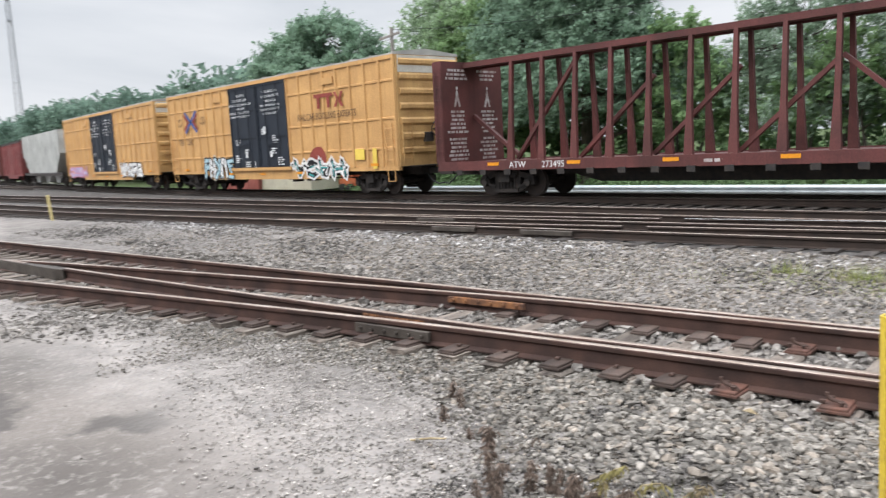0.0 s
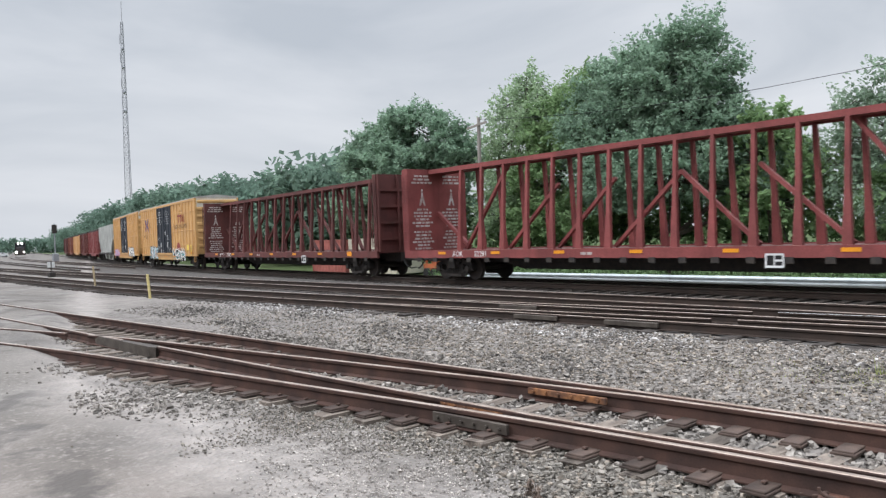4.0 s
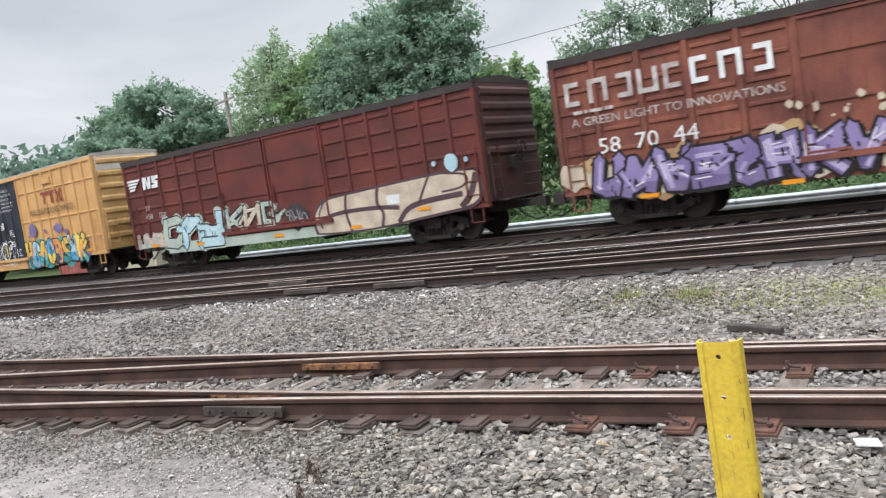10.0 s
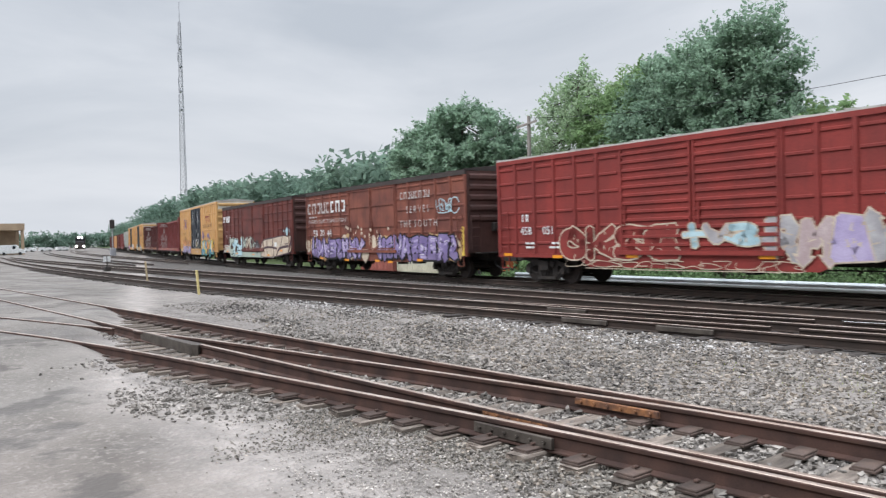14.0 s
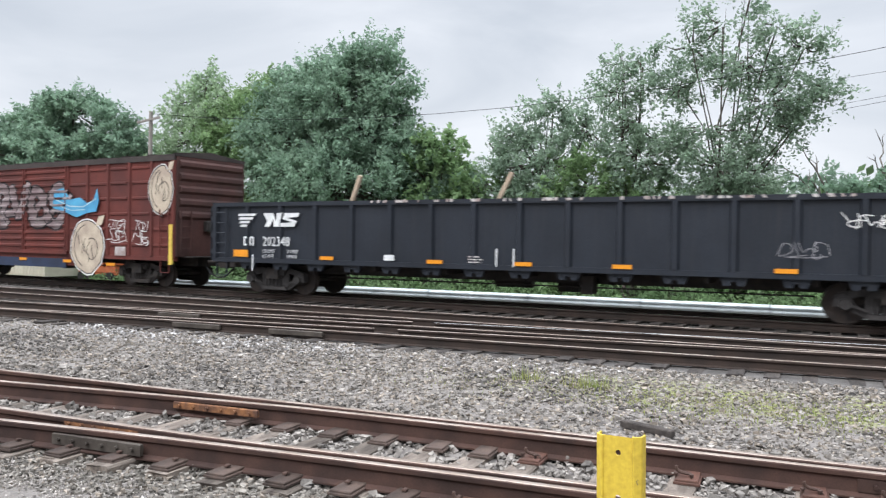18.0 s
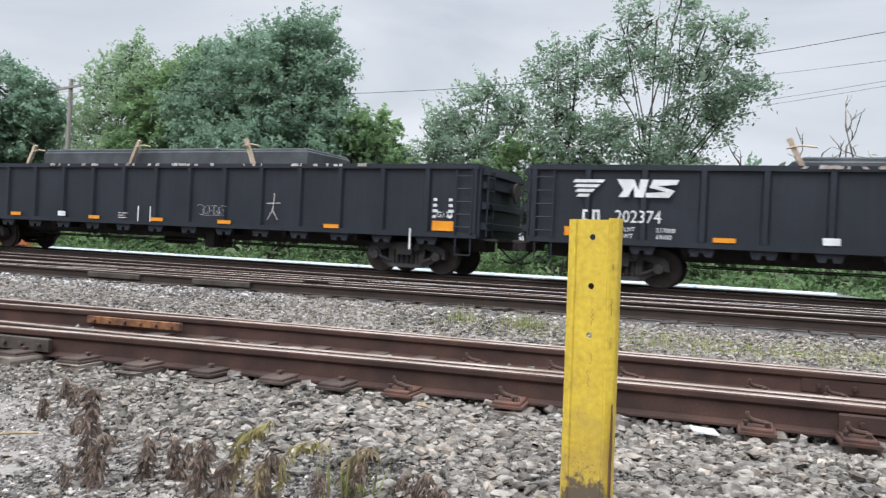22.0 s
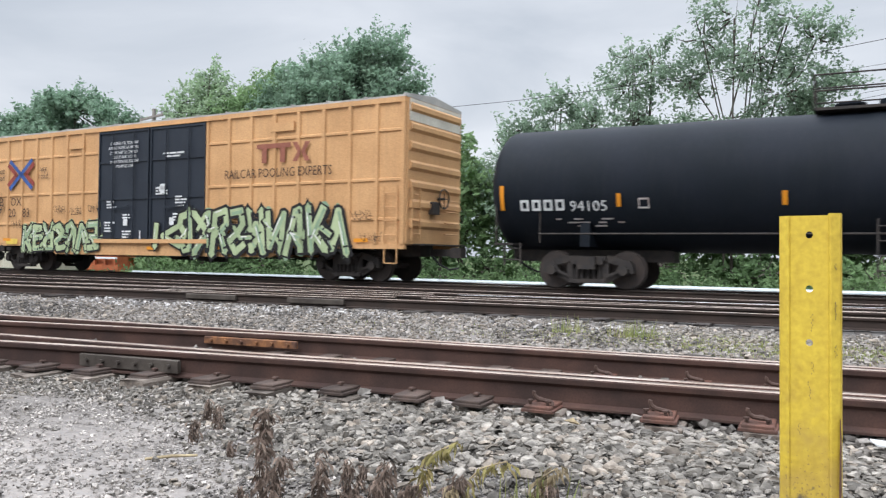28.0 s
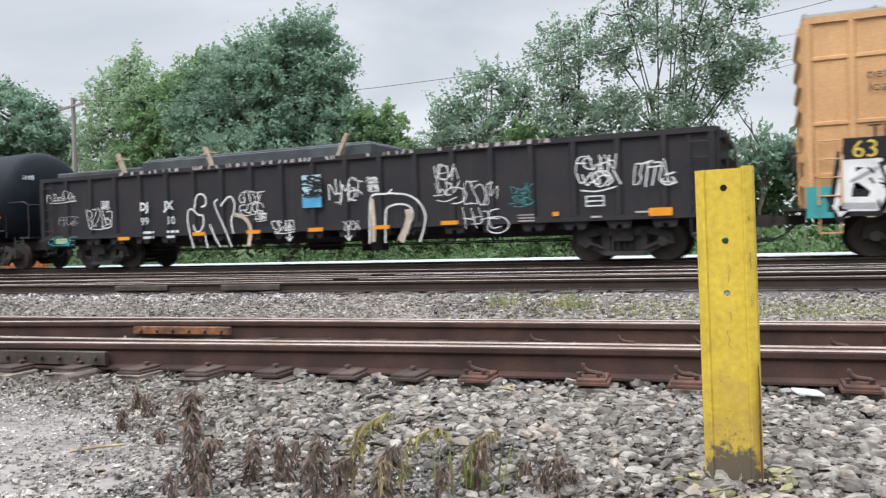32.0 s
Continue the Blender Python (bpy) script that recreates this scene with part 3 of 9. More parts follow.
def cloud_mesh(name, verts, faces, material, smooth=False):
    """A big mesh from numpy arrays; faces all have the same number of corners."""
    me = bpy.data.meshes.new(name)
    n, k = faces.shape
    me.vertices.add(len(verts))
    me.vertices.foreach_set("co", np.ascontiguousarray(verts, np.float32).ravel())
    me.loops.add(n * k)
    me.loops.foreach_set("vertex_index", np.ascontiguousarray(faces, np.int32).ravel())
    me.polygons.add(n)
    me.polygons.foreach_set("loop_start", np.arange(0, n * k, k, dtype=np.int32))
    me.materials.append(M[material])
    me.update(calc_edges=True)
    if smooth:
        me.shade_smooth()
    else:
        me.shade_flat()
    return me


GLYPHS = {}


def lettering(body, size, material, stretch=1.0, bold=0.0):
    """The mesh of a line of writing that stands upright in the xz plane, facing -y, its foot's left end at the origin."""
    key = (body, size, material, stretch, bold)
    if key not in GLYPHS:
        cu = bpy.data.curves.new("writing", "FONT")
        cu.body, cu.size, cu.extrude, cu.resolution_u, cu.offset = body, size, 0.0, 2, bold
        ob = bpy.data.objects.new("writing", cu)
        scene.collection.objects.link(ob)
        bpy.context.view_layer.update()
        me = bpy.data.meshes.new_from_object(ob.evaluated_get(bpy.context.evaluated_depsgraph_get()))
        me.transform(Matrix.Rotation(radians(90), 4, "X") @ Matrix.Diagonal((stretch, 1, 1, 1)))
        me.materials.clear()
        me.materials.append(M[material])
        bpy.data.objects.remove(ob)
        bpy.data.curves.remove(cu)
        GLYPHS[key] = me
    return GLYPHS[key]


def write(parent, body, x, z, y, size, material, stretch=1.0, name="lettering", label="", bold=0.0):
    return part(name, lettering(body, size, material, stretch, bold), material, parent, label, pose(x, y, z))


# ---- ground ----
def line_a(x):
    return 7.8 + 0.06 * x


def ground_z(x, y):
    z = -0.04 + 0.0 * x
    # falls away behind the through line
    west = np.maximum(-x, 0.0)
    bow = 0.0012 * np.minimum(west, 85.0) ** 2 + 0.204 * np.maximum(west - 85.0, 0.0)
    k = np.clip((y - bow - 23.6) / 3.0, 0, 1)
    z = z - 0.55 * k * k * (3 - 2 * k)
    # heaped ballast shoulder in front of the middle tracks
    s = np.clip((y - 10.6) / 1.6, 0, 1) * np.clip((24.2 - y) / 1.4, 0, 1)
    z = z + 0.03 * s
    # stones heaped up round the yellow post
    z = z + 0.10 * np.exp(-(((x + 0.65) / 0.55) ** 2 + ((y - 4.15) / 0.5) ** 2))
    # the lot rises to the heads of the sunken rails
    lot = np.clip((-15.8 - 3.6 * np.clip(y - 4.7, -1.0, 3.0) - x) / 2.6, 0, 1) * np.clip((9.0 - y) / 2.0, 0, 1) * np.clip((y + 30) / 4, 0, 1)
    # the ballast is low along the near ends of the ties
    z = z - 0.022 * np.exp(-((y - (5.95 + 0.06 * x - 0.0045 * np.minimum(x, 0.0) ** 2)) / 0.40) ** 2) * np.clip((x + 14.0) / 4.0, 0, 1)
    z = z + 0.200 * lot
    return z


def spaced(*stretches):
    out = []
    for a, b, step in stretches:
        out += list(np.arange(a, b, step))
    return np.array(out + [stretches[-1][1]])


gx = spaced((-1600, -200, 100), (-200, -40, 10), (-40, -12, 1.0), (-12, 4, 0.16), (4, 40, 2), (40, 400, 30), (400, 1600, 150))
gy = spaced((-900, -40, 90), (-40, -2, 3), (-2, 13, 0.16), (13, 30, 0.6), (30, 80, 5), (80, 400, 40), (400, 1800, 150))
GX, GY = np.meshgrid(gx, gy, indexing="ij")
rng = np.random.default_rng(5)
near = ((GX > -12) & (GX < 4) & (GY > -2) & (GY < 13))
GZ = ground_z(GX, GY) + near * rng.normal(0, 0.008, GX.shape)
idx = np.arange(GX.size).reshape(GX.shape)
quads = np.stack([idx[:-1, :-1], idx[1:, :-1], idx[1:, 1:], idx[:-1, 1:]], -1).reshape(-1, 4)
ground = new("ground", cloud_mesh("ground", np.stack([GX, GY, GZ], -1).reshape(-1, 3), quads, "ground", True))
tagged(ground, "grey gravel rail yard ground with wet mud patches", "ground", kind="structure")


# ---- tracks ----
RAIL = [(-0.070, 0.0), (0.070, 0.0), (0.070, 0.012), (0.012, 0.030), (0.009, 0.115), (0.034, 0.135), (0.036, 0.162), (0.028, 0.172),
        (-0.028, 0.172), (-0.036, 0.162), (-0.034, 0.135), (-0.009, 0.115), (-0.012, 0.030), (-0.070, 0.012)]
HEAD = [(-0.030, 0.1705), (0.030, 0.1705), (0.024, 0.1745), (-0.024, 0.1745)]


def sweep(profile, points, closed=True):
    """A profile (sideways, up) swept along points on the ground plane."""
    s, n = Shape(), len(profile)
    pts = [Vector(p) for p in points]
    for i, p in enumerate(pts):
        d = pts[min(i + 1, len(pts) - 1)] - pts[max(i - 1, 0)]
        side = Vector((-d.y, d.x, 0)).normalized()
        s.v += [tuple(p + side * a + Vector((0, 0, b))) for a, b in profile]
    for i in range(len(pts) - 1):
        for j in range(n):
            q = (j + 1) % n
            s.f.append((i * n + j, i * n + q, (i + 1) * n + q, (i + 1) * n + j))
    s.f.append(tuple(range(n))[::-1])
    s.f.append(tuple((len(pts) - 1) * n + j for j in range(n)))
    return s


def rail(track, points, body="rail", top="rail_top", label="", tall=1.0):
    r = part("rail", sweep([(a, b * tall) for a, b in RAIL], points), body, track, label)
    part("running_surface", sweep([(a, b * tall) for a, b in HEAD], points), top, r)
    return r


TIE_MESH = {}


def tie(track, x, y, z, length, turn, material="tie", width=0.22):
    key = (round(length, 1), material, random.randrange(4))
    if key not in TIE_MESH:
        a = key[0] / 2
        s = Shape().bevelled(-width / 2, width / 2, -a, a, -0.17, 0.0, 0.012)
        s.v = [(p[0] + random.uniform(-0.008, 0.008), p[1] + random.uniform(-0.03, 0.03), p[2] + random.uniform(-0.008, 0.004)) for p in s.v]
        TIE_MESH[key] = s.mesh("tie", material)
    part("tie", TIE_MESH[key], material, track, at=pose(x, y, z, random.uniform(-0.6, 0.6), random.uniform(-1.5, 1.5), turn + random.uniform(-1.2, 1.2)))


OD = [(12, 0.0), (0, 0.0), (-2, 0.04), (-3.5, 0.10), (-5.2, 0.20), (-6.7, 0.33), (-9.5, 0.62), (-12.4, 0.95), (-14.6, 1.22), (-16.8, 1.58), (-18.6, 1.95), (-22.7, 2.85), (-32, 5.3), (-45, 9.5)]


def spread(x):
    """How far the branch has left the main line of the turnout."""
    return float(np.interp(-x, [-a for a, _ in OD], [b for _, b in OD]))


GAUGE, HIGH, NOSE = 1.51, 1.12, 0.16
turnout = thing("railway_turnout", "rusty railway switch with worn rails on weathered wooden ties", "railway track", kind="structure")
xs_a = [16 - 0.8 * i for i in range(96)]
rail(turnout, [(x, line_a(x), 0.0) for x in xs_a], label="rusty stock rail with a worn bright head", tall=HIGH)
rail(turnout, [(x, line_a(x) - GAUGE - spread(x), 0.0) for x in xs_a], label="rusty stock rail with a worn bright head", tall=HIGH)
rail(turnout, [(x, line_a(x) - max(spread(x), NOSE), 0.0) for x in xs_a if x > -17.2], label="rusty closure rail", tall=HIGH)
rail(turnout, [(x, line_a(x) - GAUGE - spread(x) + max(spread(x), NOSE), 0.0) for x in xs_a if x > -14.2], label="rusty closure rail", tall=HIGH)
rail(turnout, [(x, line_a(x) - GAUGE, 0.0) for x in xs_a if x < -15.2], tall=HIGH)
rail(turnout, [(x, line_a(x) - spread(x), 0.0) for x in xs_a if x < -17.2], tall=HIGH)
# the frog where the two inner rails meet
fz = [(-16.9, 0.02), (-15.3, 0.10), (-14.25, 0.17), (-13.75, 0.19), (-13.55, 0.12), (-13.62, 0.02)]
frog = Shape().prism([(x, line_a(x) - GAUGE + w / 2 - 0.02) for x, w in fz] + [(x, line_a(x) - GAUGE - w / 2 - 0.02) for x, w in fz[::-1]], 0.0, 0.186, "xy")
part("frog", frog, "joint_grey", turnout, "cast steel switch frog")
# the ties lie closer together under the points
TIE_X = [-3.25 - 0.54 * k for k in range(46)] + [-2.80, -2.34, -1.63, -1.07] + [-0.16 + 0.52 * k for k in range(15)]
for x in TIE_X:
    far, near_y = line_a(x) + 0.48, line_a(x) - GAUGE - spread(x) - (0.36 if x < -3.5 else 0.24)
    if x > -27:
        wide = far - near_y
        tie(turnout, x, (far + near_y) / 2 + random.uniform(-0.06, 0.06), 0.0, wide, 2.0)
PLATES = {}
for rust in ("plate_rust", "plate_dark"):
    PLATES[False, rust] = Shape().bevelled(-0.105, 0.105, -0.27, 0.20, 0.0, 0.020, 0.005).bevelled(-0.088, 0.088, -0.262, 0.19, 0.018, 0.040, 0.006).mesh("tie_plate", rust)
    PLATES[True, rust] = Shape().bevelled(-0.10, 0.10, -0.46, 0.20, 0.0, 0.020, 0.005).bevelled(-0.085, 0.085, -0.45, 0.19, 0.018, 0.038, 0.006).mesh("tie_plate", rust)
spike = Shape().tube([(0, 0, 0), (0, 0, 0.055)], 0.010, 8)
spike.bevelled(-0.02, 0.026, -0.018, 0.018, 0.050, 0.068, 0.006)
spike_mesh = spike.mesh("spike", "clip_rust")
# a bent spring clip between two lag screws
clip = Shape().tube([(-0.052, 0.0, 0.122), (-0.054, 0, 0.108), (-0.046, 0, 0.090), (-0.022, 0.0, 0.074), (0.022, -0.006, 0.066), (0.052, -0.010, 0.064), (0.066, -0.016, 0.054), (0.066, -0.03, 0.036)], [0.012, 0.0135, 0.014, 0.014, 0.014, 0.013, 0.012, 0.012], 8)
clip_mesh = clip.mesh("rail_clip", "clip_rust")
screw_mesh = Shape().tube([(0, 0, 0.03), (0, 0, 0.062)], 0.011, 8).tube([(0, 0, 0.058), (0, 0, 0.070)], 0.019, 6).mesh("lag_screw", "clip_rust")
for x in [a for a in TIE_X if -26 < a < 6]:
    for y, side in ((line_a(x), 1), (line_a(x) - GAUGE - spread(x), -1)):
        points, rust = side > 0 and x > -5.5, "plate_rust" if x > -2.6 else "plate_dark"
        part("tie_plate", PLATES[points, rust], rust, turnout, at=pose(x, y, 0.0, 0, 0, 3.4 + random.uniform(-3, 3)))
        if -9 < x < 3:
            for q in (-1, 1):
                part("spike", spike_mesh, "clip_rust", turnout, at=pose(x + random.uniform(-0.05, 0.05), y + 0.092 * q, 0.0, 0, 0, 90 * q))
            if x > -2.8:
                cy = y - (0.36 if points else 0.185)
                part("rail_clip", clip_mesh, "clip_rust", turnout, at=pose(x + random.uniform(-0.01, 0.02), cy, 0.0, 0, 0, random.uniform(-20, 30)))
                for q in (-0.06, 0.055):
                    part("lag_screw", screw_mesh, "clip_rust", turnout, at=pose(x + q, cy - 0.02, 0.0, 0, 0, random.uniform(0, 60)))


def joint_bar(x, y, length, material, side, label, turn=3.4, z=0.045, tall=0.085, bolts=6):
    bar = part("joint_bar", Shape().bevelled(-length / 2, length / 2, -0.02, 0.02, 0.0, tall, 0.008), material, turnout, label, pose(x, y + side * 0.045, z, 0, 0, turn))
    for i in range(bolts):
        bx = (i + 0.5) / bolts * length - length / 2
        part("bolt", Shape().tube([(bx, side * 0.018, tall * 0.5), (bx, side * 0.05, tall * 0.5)], 0.017, 6), material, bar)


joint_bar(-5.74, line_a(-5.74) - max(spread(-5.74), NOSE) - 0.02, 1.06, "joint_rust", -1, "orange rusted joint bar bolted to the rail", 4.6, 0.075, 0.07)
joint_bar(-5.70, line_a(-5.70) - GAUGE - spread(-5.70), 1.0, "joint_grey", -1, "grey greased joint bar bolted to the rail", 4.8, 0.035, 0.10)
joint_bar(-5.95, line_a(-5.95) - GAUGE + 0.03, 0.9, "joint_rust", -1, "rusted joint bar", 3.4, 0.12, 0.05)
joint_bar(-5.1, line_a(-5.1) + 0.06, 1.3, "joint_rust", -1, "rusted guard strip on the rail", 3.4, 0.13, 0.045)
joint_bar(0.62, line_a(0.62) - 0.12, 0.95, "rail", -1, "rusty joint bar bolted to the rail", 3.4, 0.04, 0.10, 4)
joint_bar(0.75, line_a(0.75) - GAUGE - 0.01, 0.95, "rail", -1, "rusty joint bar bolted to the rail", 3.4, 0.04, 0.10, 4)


def y_m1(x):
    return 13.6 + 0.06 * x if x > -34 else 13.6 - 0.06 * 34 + 0.0005 * (x + 34) ** 2


def y_m2(x):
    return 16.0 if x > -40 else 16.0 + 0.0003 * (x + 40) ** 2


def y_t(x):
    """The middle of the through line."""
    if x > 0:
        return 20.7
    if x < -85:
        return 20.7 + 0.0012 * 7225 + 0.204 * (-85 - x)
    return 20.7 + 0.0012 * x * x


middle = thing("railway_track", "dark oily double railway track with a crossover", "railway track", kind="structure")
far_x = [60 - 2.0 * i for i in range(110)]
ZM = 0.02
for f, g in ((y_m1, 0.0), (y_m1, GAUGE)):
    rail(middle, [(x, f(x) + g, ZM) for x in far_x], "rail_dark", "rail_top")
for f, g in ((y_m2, 0.0), (y_m2, GAUGE)):
    rail(middle, [(x, f(x) + g, ZM) for x in far_x], "rail_dark", "rail_top")
for g in (0.0, -GAUGE):
    rail(middle, [(x, 15.42 + 0.13 * (x + 7.5) + g, ZM + 0.004) for x in [9.0 - 0.75 * i for i in range(23)]], "rail_dark", "rail_shiny" if g == 0 else "rail_top", "crossover rail with a polished head")
    rail(middle, [(x, 15.42 + 0.13 * (x + 7.5) + g, ZM + 0.004) for x in [-8.0 - 0.75 * i for i in range(14)]], "rail_dark", "rail_top")
for x, f in ((-11.6, 0.0), (-9.2, -0.03), (-13.5, GAUGE)):
    part("joint_bar", Shape().bevelled(-0.6, 0.6, -0.03, 0.03, 0.0, 0.09, 0.01), "joint_grey", middle, at=pose(x, y_m1(x) + f - 0.05, 0.07, 0, 0, 3.4))
x = -75.0
while x < 30:
    cross = -20 < x < 10
    if cross:
        tie(middle, x, (y_m1(x) - 0.55 + y_m2(x) + GAUGE + 0.5) / 2 + random.uniform(-0.1, 0.1), 0.018, y_m2(x) + GAUGE + 1.05 - y_m1(x), 1.5, "tie_dark")
    else:
        tie(middle, x, y_m1(x) + GAUGE / 2 + random.uniform(-0.08, 0.08), 0.018, 2.6, 2.5, "tie_dark")
        tie(middle, x + 0.1, y_m2(x) + GAUGE / 2, 0.018, 2.6, 0.0, "tie_dark")
    x += 0.52 if x > -45 else 0.8

ZT = 0.045
through_line = thing("railway_track", "through railway line that the freight train runs on", "railway track", kind="structure")
t_x = [360 - 4.0 * i for i in range(280)]
for g in (-GAUGE / 2, GAUGE / 2):
    rail(through_line, [(x, y_t(x) + g, ZT) for x in t_x], "rail_dark", "rail_shiny")
x = -60.0
while x < 25:
    tie(through_line, x, y_t(x), ZT - 0.002, 2.6, -math.degrees(math.atan(0.0024 * max(0, -x))), "tie_dark")
    x += 0.53
far_pair = thing("railway_track", "distant yard tracks with bright rails", "railway track", kind="structure")
for y0, slope in ((24.0, 0.135), (19.5, 0.12)):
    for g in (0.0, GAUGE):
        rail(far_pair, [(-70 - 12.0 * i, y0 + g + slope * 12.0 * i * (0.75 + 0.02 * i), 0.03) for i in range(24)], "rail_dark", "rail_shiny" if y0 < 20 else "rail_top")


# ---- ballast stones ----
def stone_shapes(count):
    """Angular broken stones: blocks with jittered corners."""
    out = []
    base = np.array([(-1, -1, -1), (1, -1, -1), (1, 1, -1), (-1, 1, -1), (-1, -1, 1), (1, -1, 1), (1, 1, 1), (-1, 1, 1)]) * 0.72
    for _ in range(count):
        b = base * rng.uniform(0.35, 1.2, (8, 3))
        out.append(b * np.array([rng.uniform(0.9, 1.35), rng.uniform(0.7, 1.05), rng.uniform(0.50, 0.85)]))
    return np.array(out)


def worn_shapes(count):
    """Broken stones with blunted corners: a flat-topped dome of three uneven five-cornered rings."""
    out = []
    for _ in range(count):
        turn = np.linspace(0, math.tau, 5, endpoint=False)
        lean = rng.uniform(-0.3, 0.3, 2)
        pts = []
        for radius, z, wob in ((0.95, -0.6, 0.15), (1.05, 0.15, 0.28), (0.66, 0.70, 0.34)):
            r = radius * (1 + rng.uniform(-wob, wob, 5))
            q = turn + rng.uniform(-0.45, 0.45, 5)
            up = z + rng.uniform(-0.10, 0.10, 5) + (0.55 * (lean[0] * r * np.cos(q) + lean[1] * r * np.sin(q)) if z > 0 else 0)
            pts.append(np.stack([r * np.cos(q), r * np.sin(q), up], -1))
        b = np.concatenate(pts)
        out.append(b * np.array([rng.uniform(0.9, 1.5), rng.uniform(0.65, 1.0), rng.uniform(0.40, 0.75)]) * 0.80)
    return np.array(out)


BLOCK = np.array([(4, 5, 6), (4, 6, 7), (0, 1, 5), (0, 5, 4), (1, 2, 6), (1, 6, 5), (2, 3, 7), (2, 7, 6), (3, 0, 4), (3, 4, 7)])
STONES = stone_shapes(24)
RINGS = [(k + i, k + (i + 1) % 5, k + 5 + (i + 1) % 5, k + 5 + i) for k in (0, 5) for i in range(5)]
DOME = np.array([t for a, b, c, d in RINGS for t in ((a, b, c), (a, c, d))] + [(10, 11, 12), (10, 12, 13), (10, 13, 14)])
WORN = worn_shapes(48)


def stones(name, px, py, size, material, label, sink=0.25, worn=False):
    n = len(px)
    kinds, faces = (WORN, DOME) if worn else (STONES, BLOCK)
    pick, turn, tip = rng.integers(0, len(kinds), n), rng.uniform(0, math.tau, n), rng.normal(0, 0.42 if worn else 0.6, n)
    v = kinds[pick] * size[:, None, None]
    c, s = np.cos(tip)[:, None], np.sin(tip)[:, None]
    x, y, z = v[..., 0], c * v[..., 1] - s * v[..., 2], s * v[..., 1] + c * v[..., 2]
    c, s = np.cos(turn)[:, None], np.sin(turn)[:, None]
    pz = ground_z(px, py) + size * sink + rng.uniform(-0.012, 0.016, n)
    v = np.stack([c * x - s * y + px[:, None], s * x + c * y + py[:, None], z + pz[:, None]], -1)
    f = (faces[None] + kinds.shape[1] * np.arange(n)[:, None, None]).reshape(-1, 3)
    ob = new(name, cloud_mesh(name, v.reshape(-1, 3), f, material))
    return tagged(ob, label, "gravel", kind="stuff")


def scatter(n, x0, x1, y0, y1, keep):
    px, py = rng.uniform(x0, x1, n), rng.uniform(y0, y1, n)
    k = rng.uniform(0, 1, n) < keep(px, py)
    return px[k], py[k]


def thin_lot(px, py):
    """Fewer stones on the muddy lot."""
    edge = np.minimum(1.2 - 0.42 * px, 3.2 + 0.28 * np.maximum(0, -12 - px))
    d = py - edge + 0.35 * np.sin(1.7 * px) + 0.2 * np.sin(4.1 * py)
    return np.clip((d - np.where(px > -7, 1.2, 0.25)) / 1.5, 0.003, 1.0)


def coarse(px, py):
    """Coarser ballast to the right, fines towards the lot."""
    return np.clip(0.46 + (0.42 * px + py - 2.3) * 0.28, 0.40, 0.88)


def stone_size(px, py, n):
    return np.minimum(rng.gamma(3.0, 0.0062, n) + 0.0065, 0.046) * coarse(px, py)


def bare(px, py):
    """Patches where dark fines show between the stones."""
    p = np.sin(3.1 * px + 1.1) * np.sin(3.7 * py + 0.6 * px) + 0.6 * np.sin(7.3 * px - 4.1 * py)
    by_post = np.exp(-(((px + 1.06) / 0.20) ** 2 + ((py - 4.62) / 0.20) ** 2)) + np.exp(-(((px + 1.95) / 0.30) ** 2 + ((py - 4.45) / 0.35) ** 2))
    return np.clip(1.0 - 0.75 * np.clip(p - 0.25, 0, 1) - 0.85 * by_post, 0.1, 1)


def between_ties(px):
    """Most stones lie in the cribs, few on the ties."""
    off = np.min(np.abs(px[:, None] - np.array(TIE_X)[None]), axis=1)
    return np.where(off < 0.115, 0.22, 1.0)


def spill(px, py):
    return thin_lot(px, py) * np.minimum(1.0, 0.80 / coarse(px, py)) ** 2


for material, label, count, sink in (("stone", "angular grey ballast stones beside the rusty rails", 1.0, 0.42), ("stone_brown", "brownish ballast stones among the grey ones", 0.2, 0.5)):
    px, py = scatter(int(44000 * count), -8.5, -3.0, 2.3, 6.0, spill)
    stones("ballast_gravel", px, py, stone_size(px, py, len(px)), material, label, sink)
    px, py = scatter(int(26000 * count), -3.0, 1.6, 2.6, 6.0, lambda a, b: spill(a, b) * bare(a, b))
    stones("ballast_gravel", px, py, 1.15 * stone_size(px, py, len(px)), material, label, sink, True)
# dark fines between the stones round the weeds and the post
px, py = scatter(30000, -3.0, 0.6, 3.2, 5.2, lambda a, b: np.clip(1.25 - bare(a, b), 0.1, 1))
stones("fine_gravel", px, py, rng.gamma(3, 0.0018, len(px)) + 0.0025, "stone_dark", "dark gritty fines between the ballast stones", sink=0.4)
px, py = scatter(36000, -7.0, -0.8, 2.3, 5.6, lambda a, b: np.clip(1.4 - np.abs(0.42 * a + b - 2.25) / 1.1, 0, 1))
stones("fine_gravel", px, py, rng.gamma(4, 0.0016, len(px)) + 0.0025, "chippings", "fine grey chippings trodden into the dirt", sink=0.2)
px, py = scatter(20000, -20, 4.5, 8.3, 12.9, lambda a, b: 0.85 * np.clip((a + 18) / 9, 0.2, 1))
stones("ballast_gravel", px, py, rng.gamma(4, 0.0046, len(px)) + 0.007, "stone_brown", "brownish ballast stones between the tracks", sink=0.05)
px, py = scatter(34000, -17, 3.5, 5.8, 8.6, lambda a, b: 0.75 * np.clip((a + 19) / 5, 0, 1) * thin_lot(a, b) * between_ties(a))
stones("ballast_gravel", px, py, rng.gamma(4, 0.0046, len(px)) + 0.007, "stone_pale", "grey ballast stones between the ties", sink=0.75)
px, py = scatter(28000, -18, -8.4, 2.8, 6.2, lambda a, b: thin_lot(a, b))
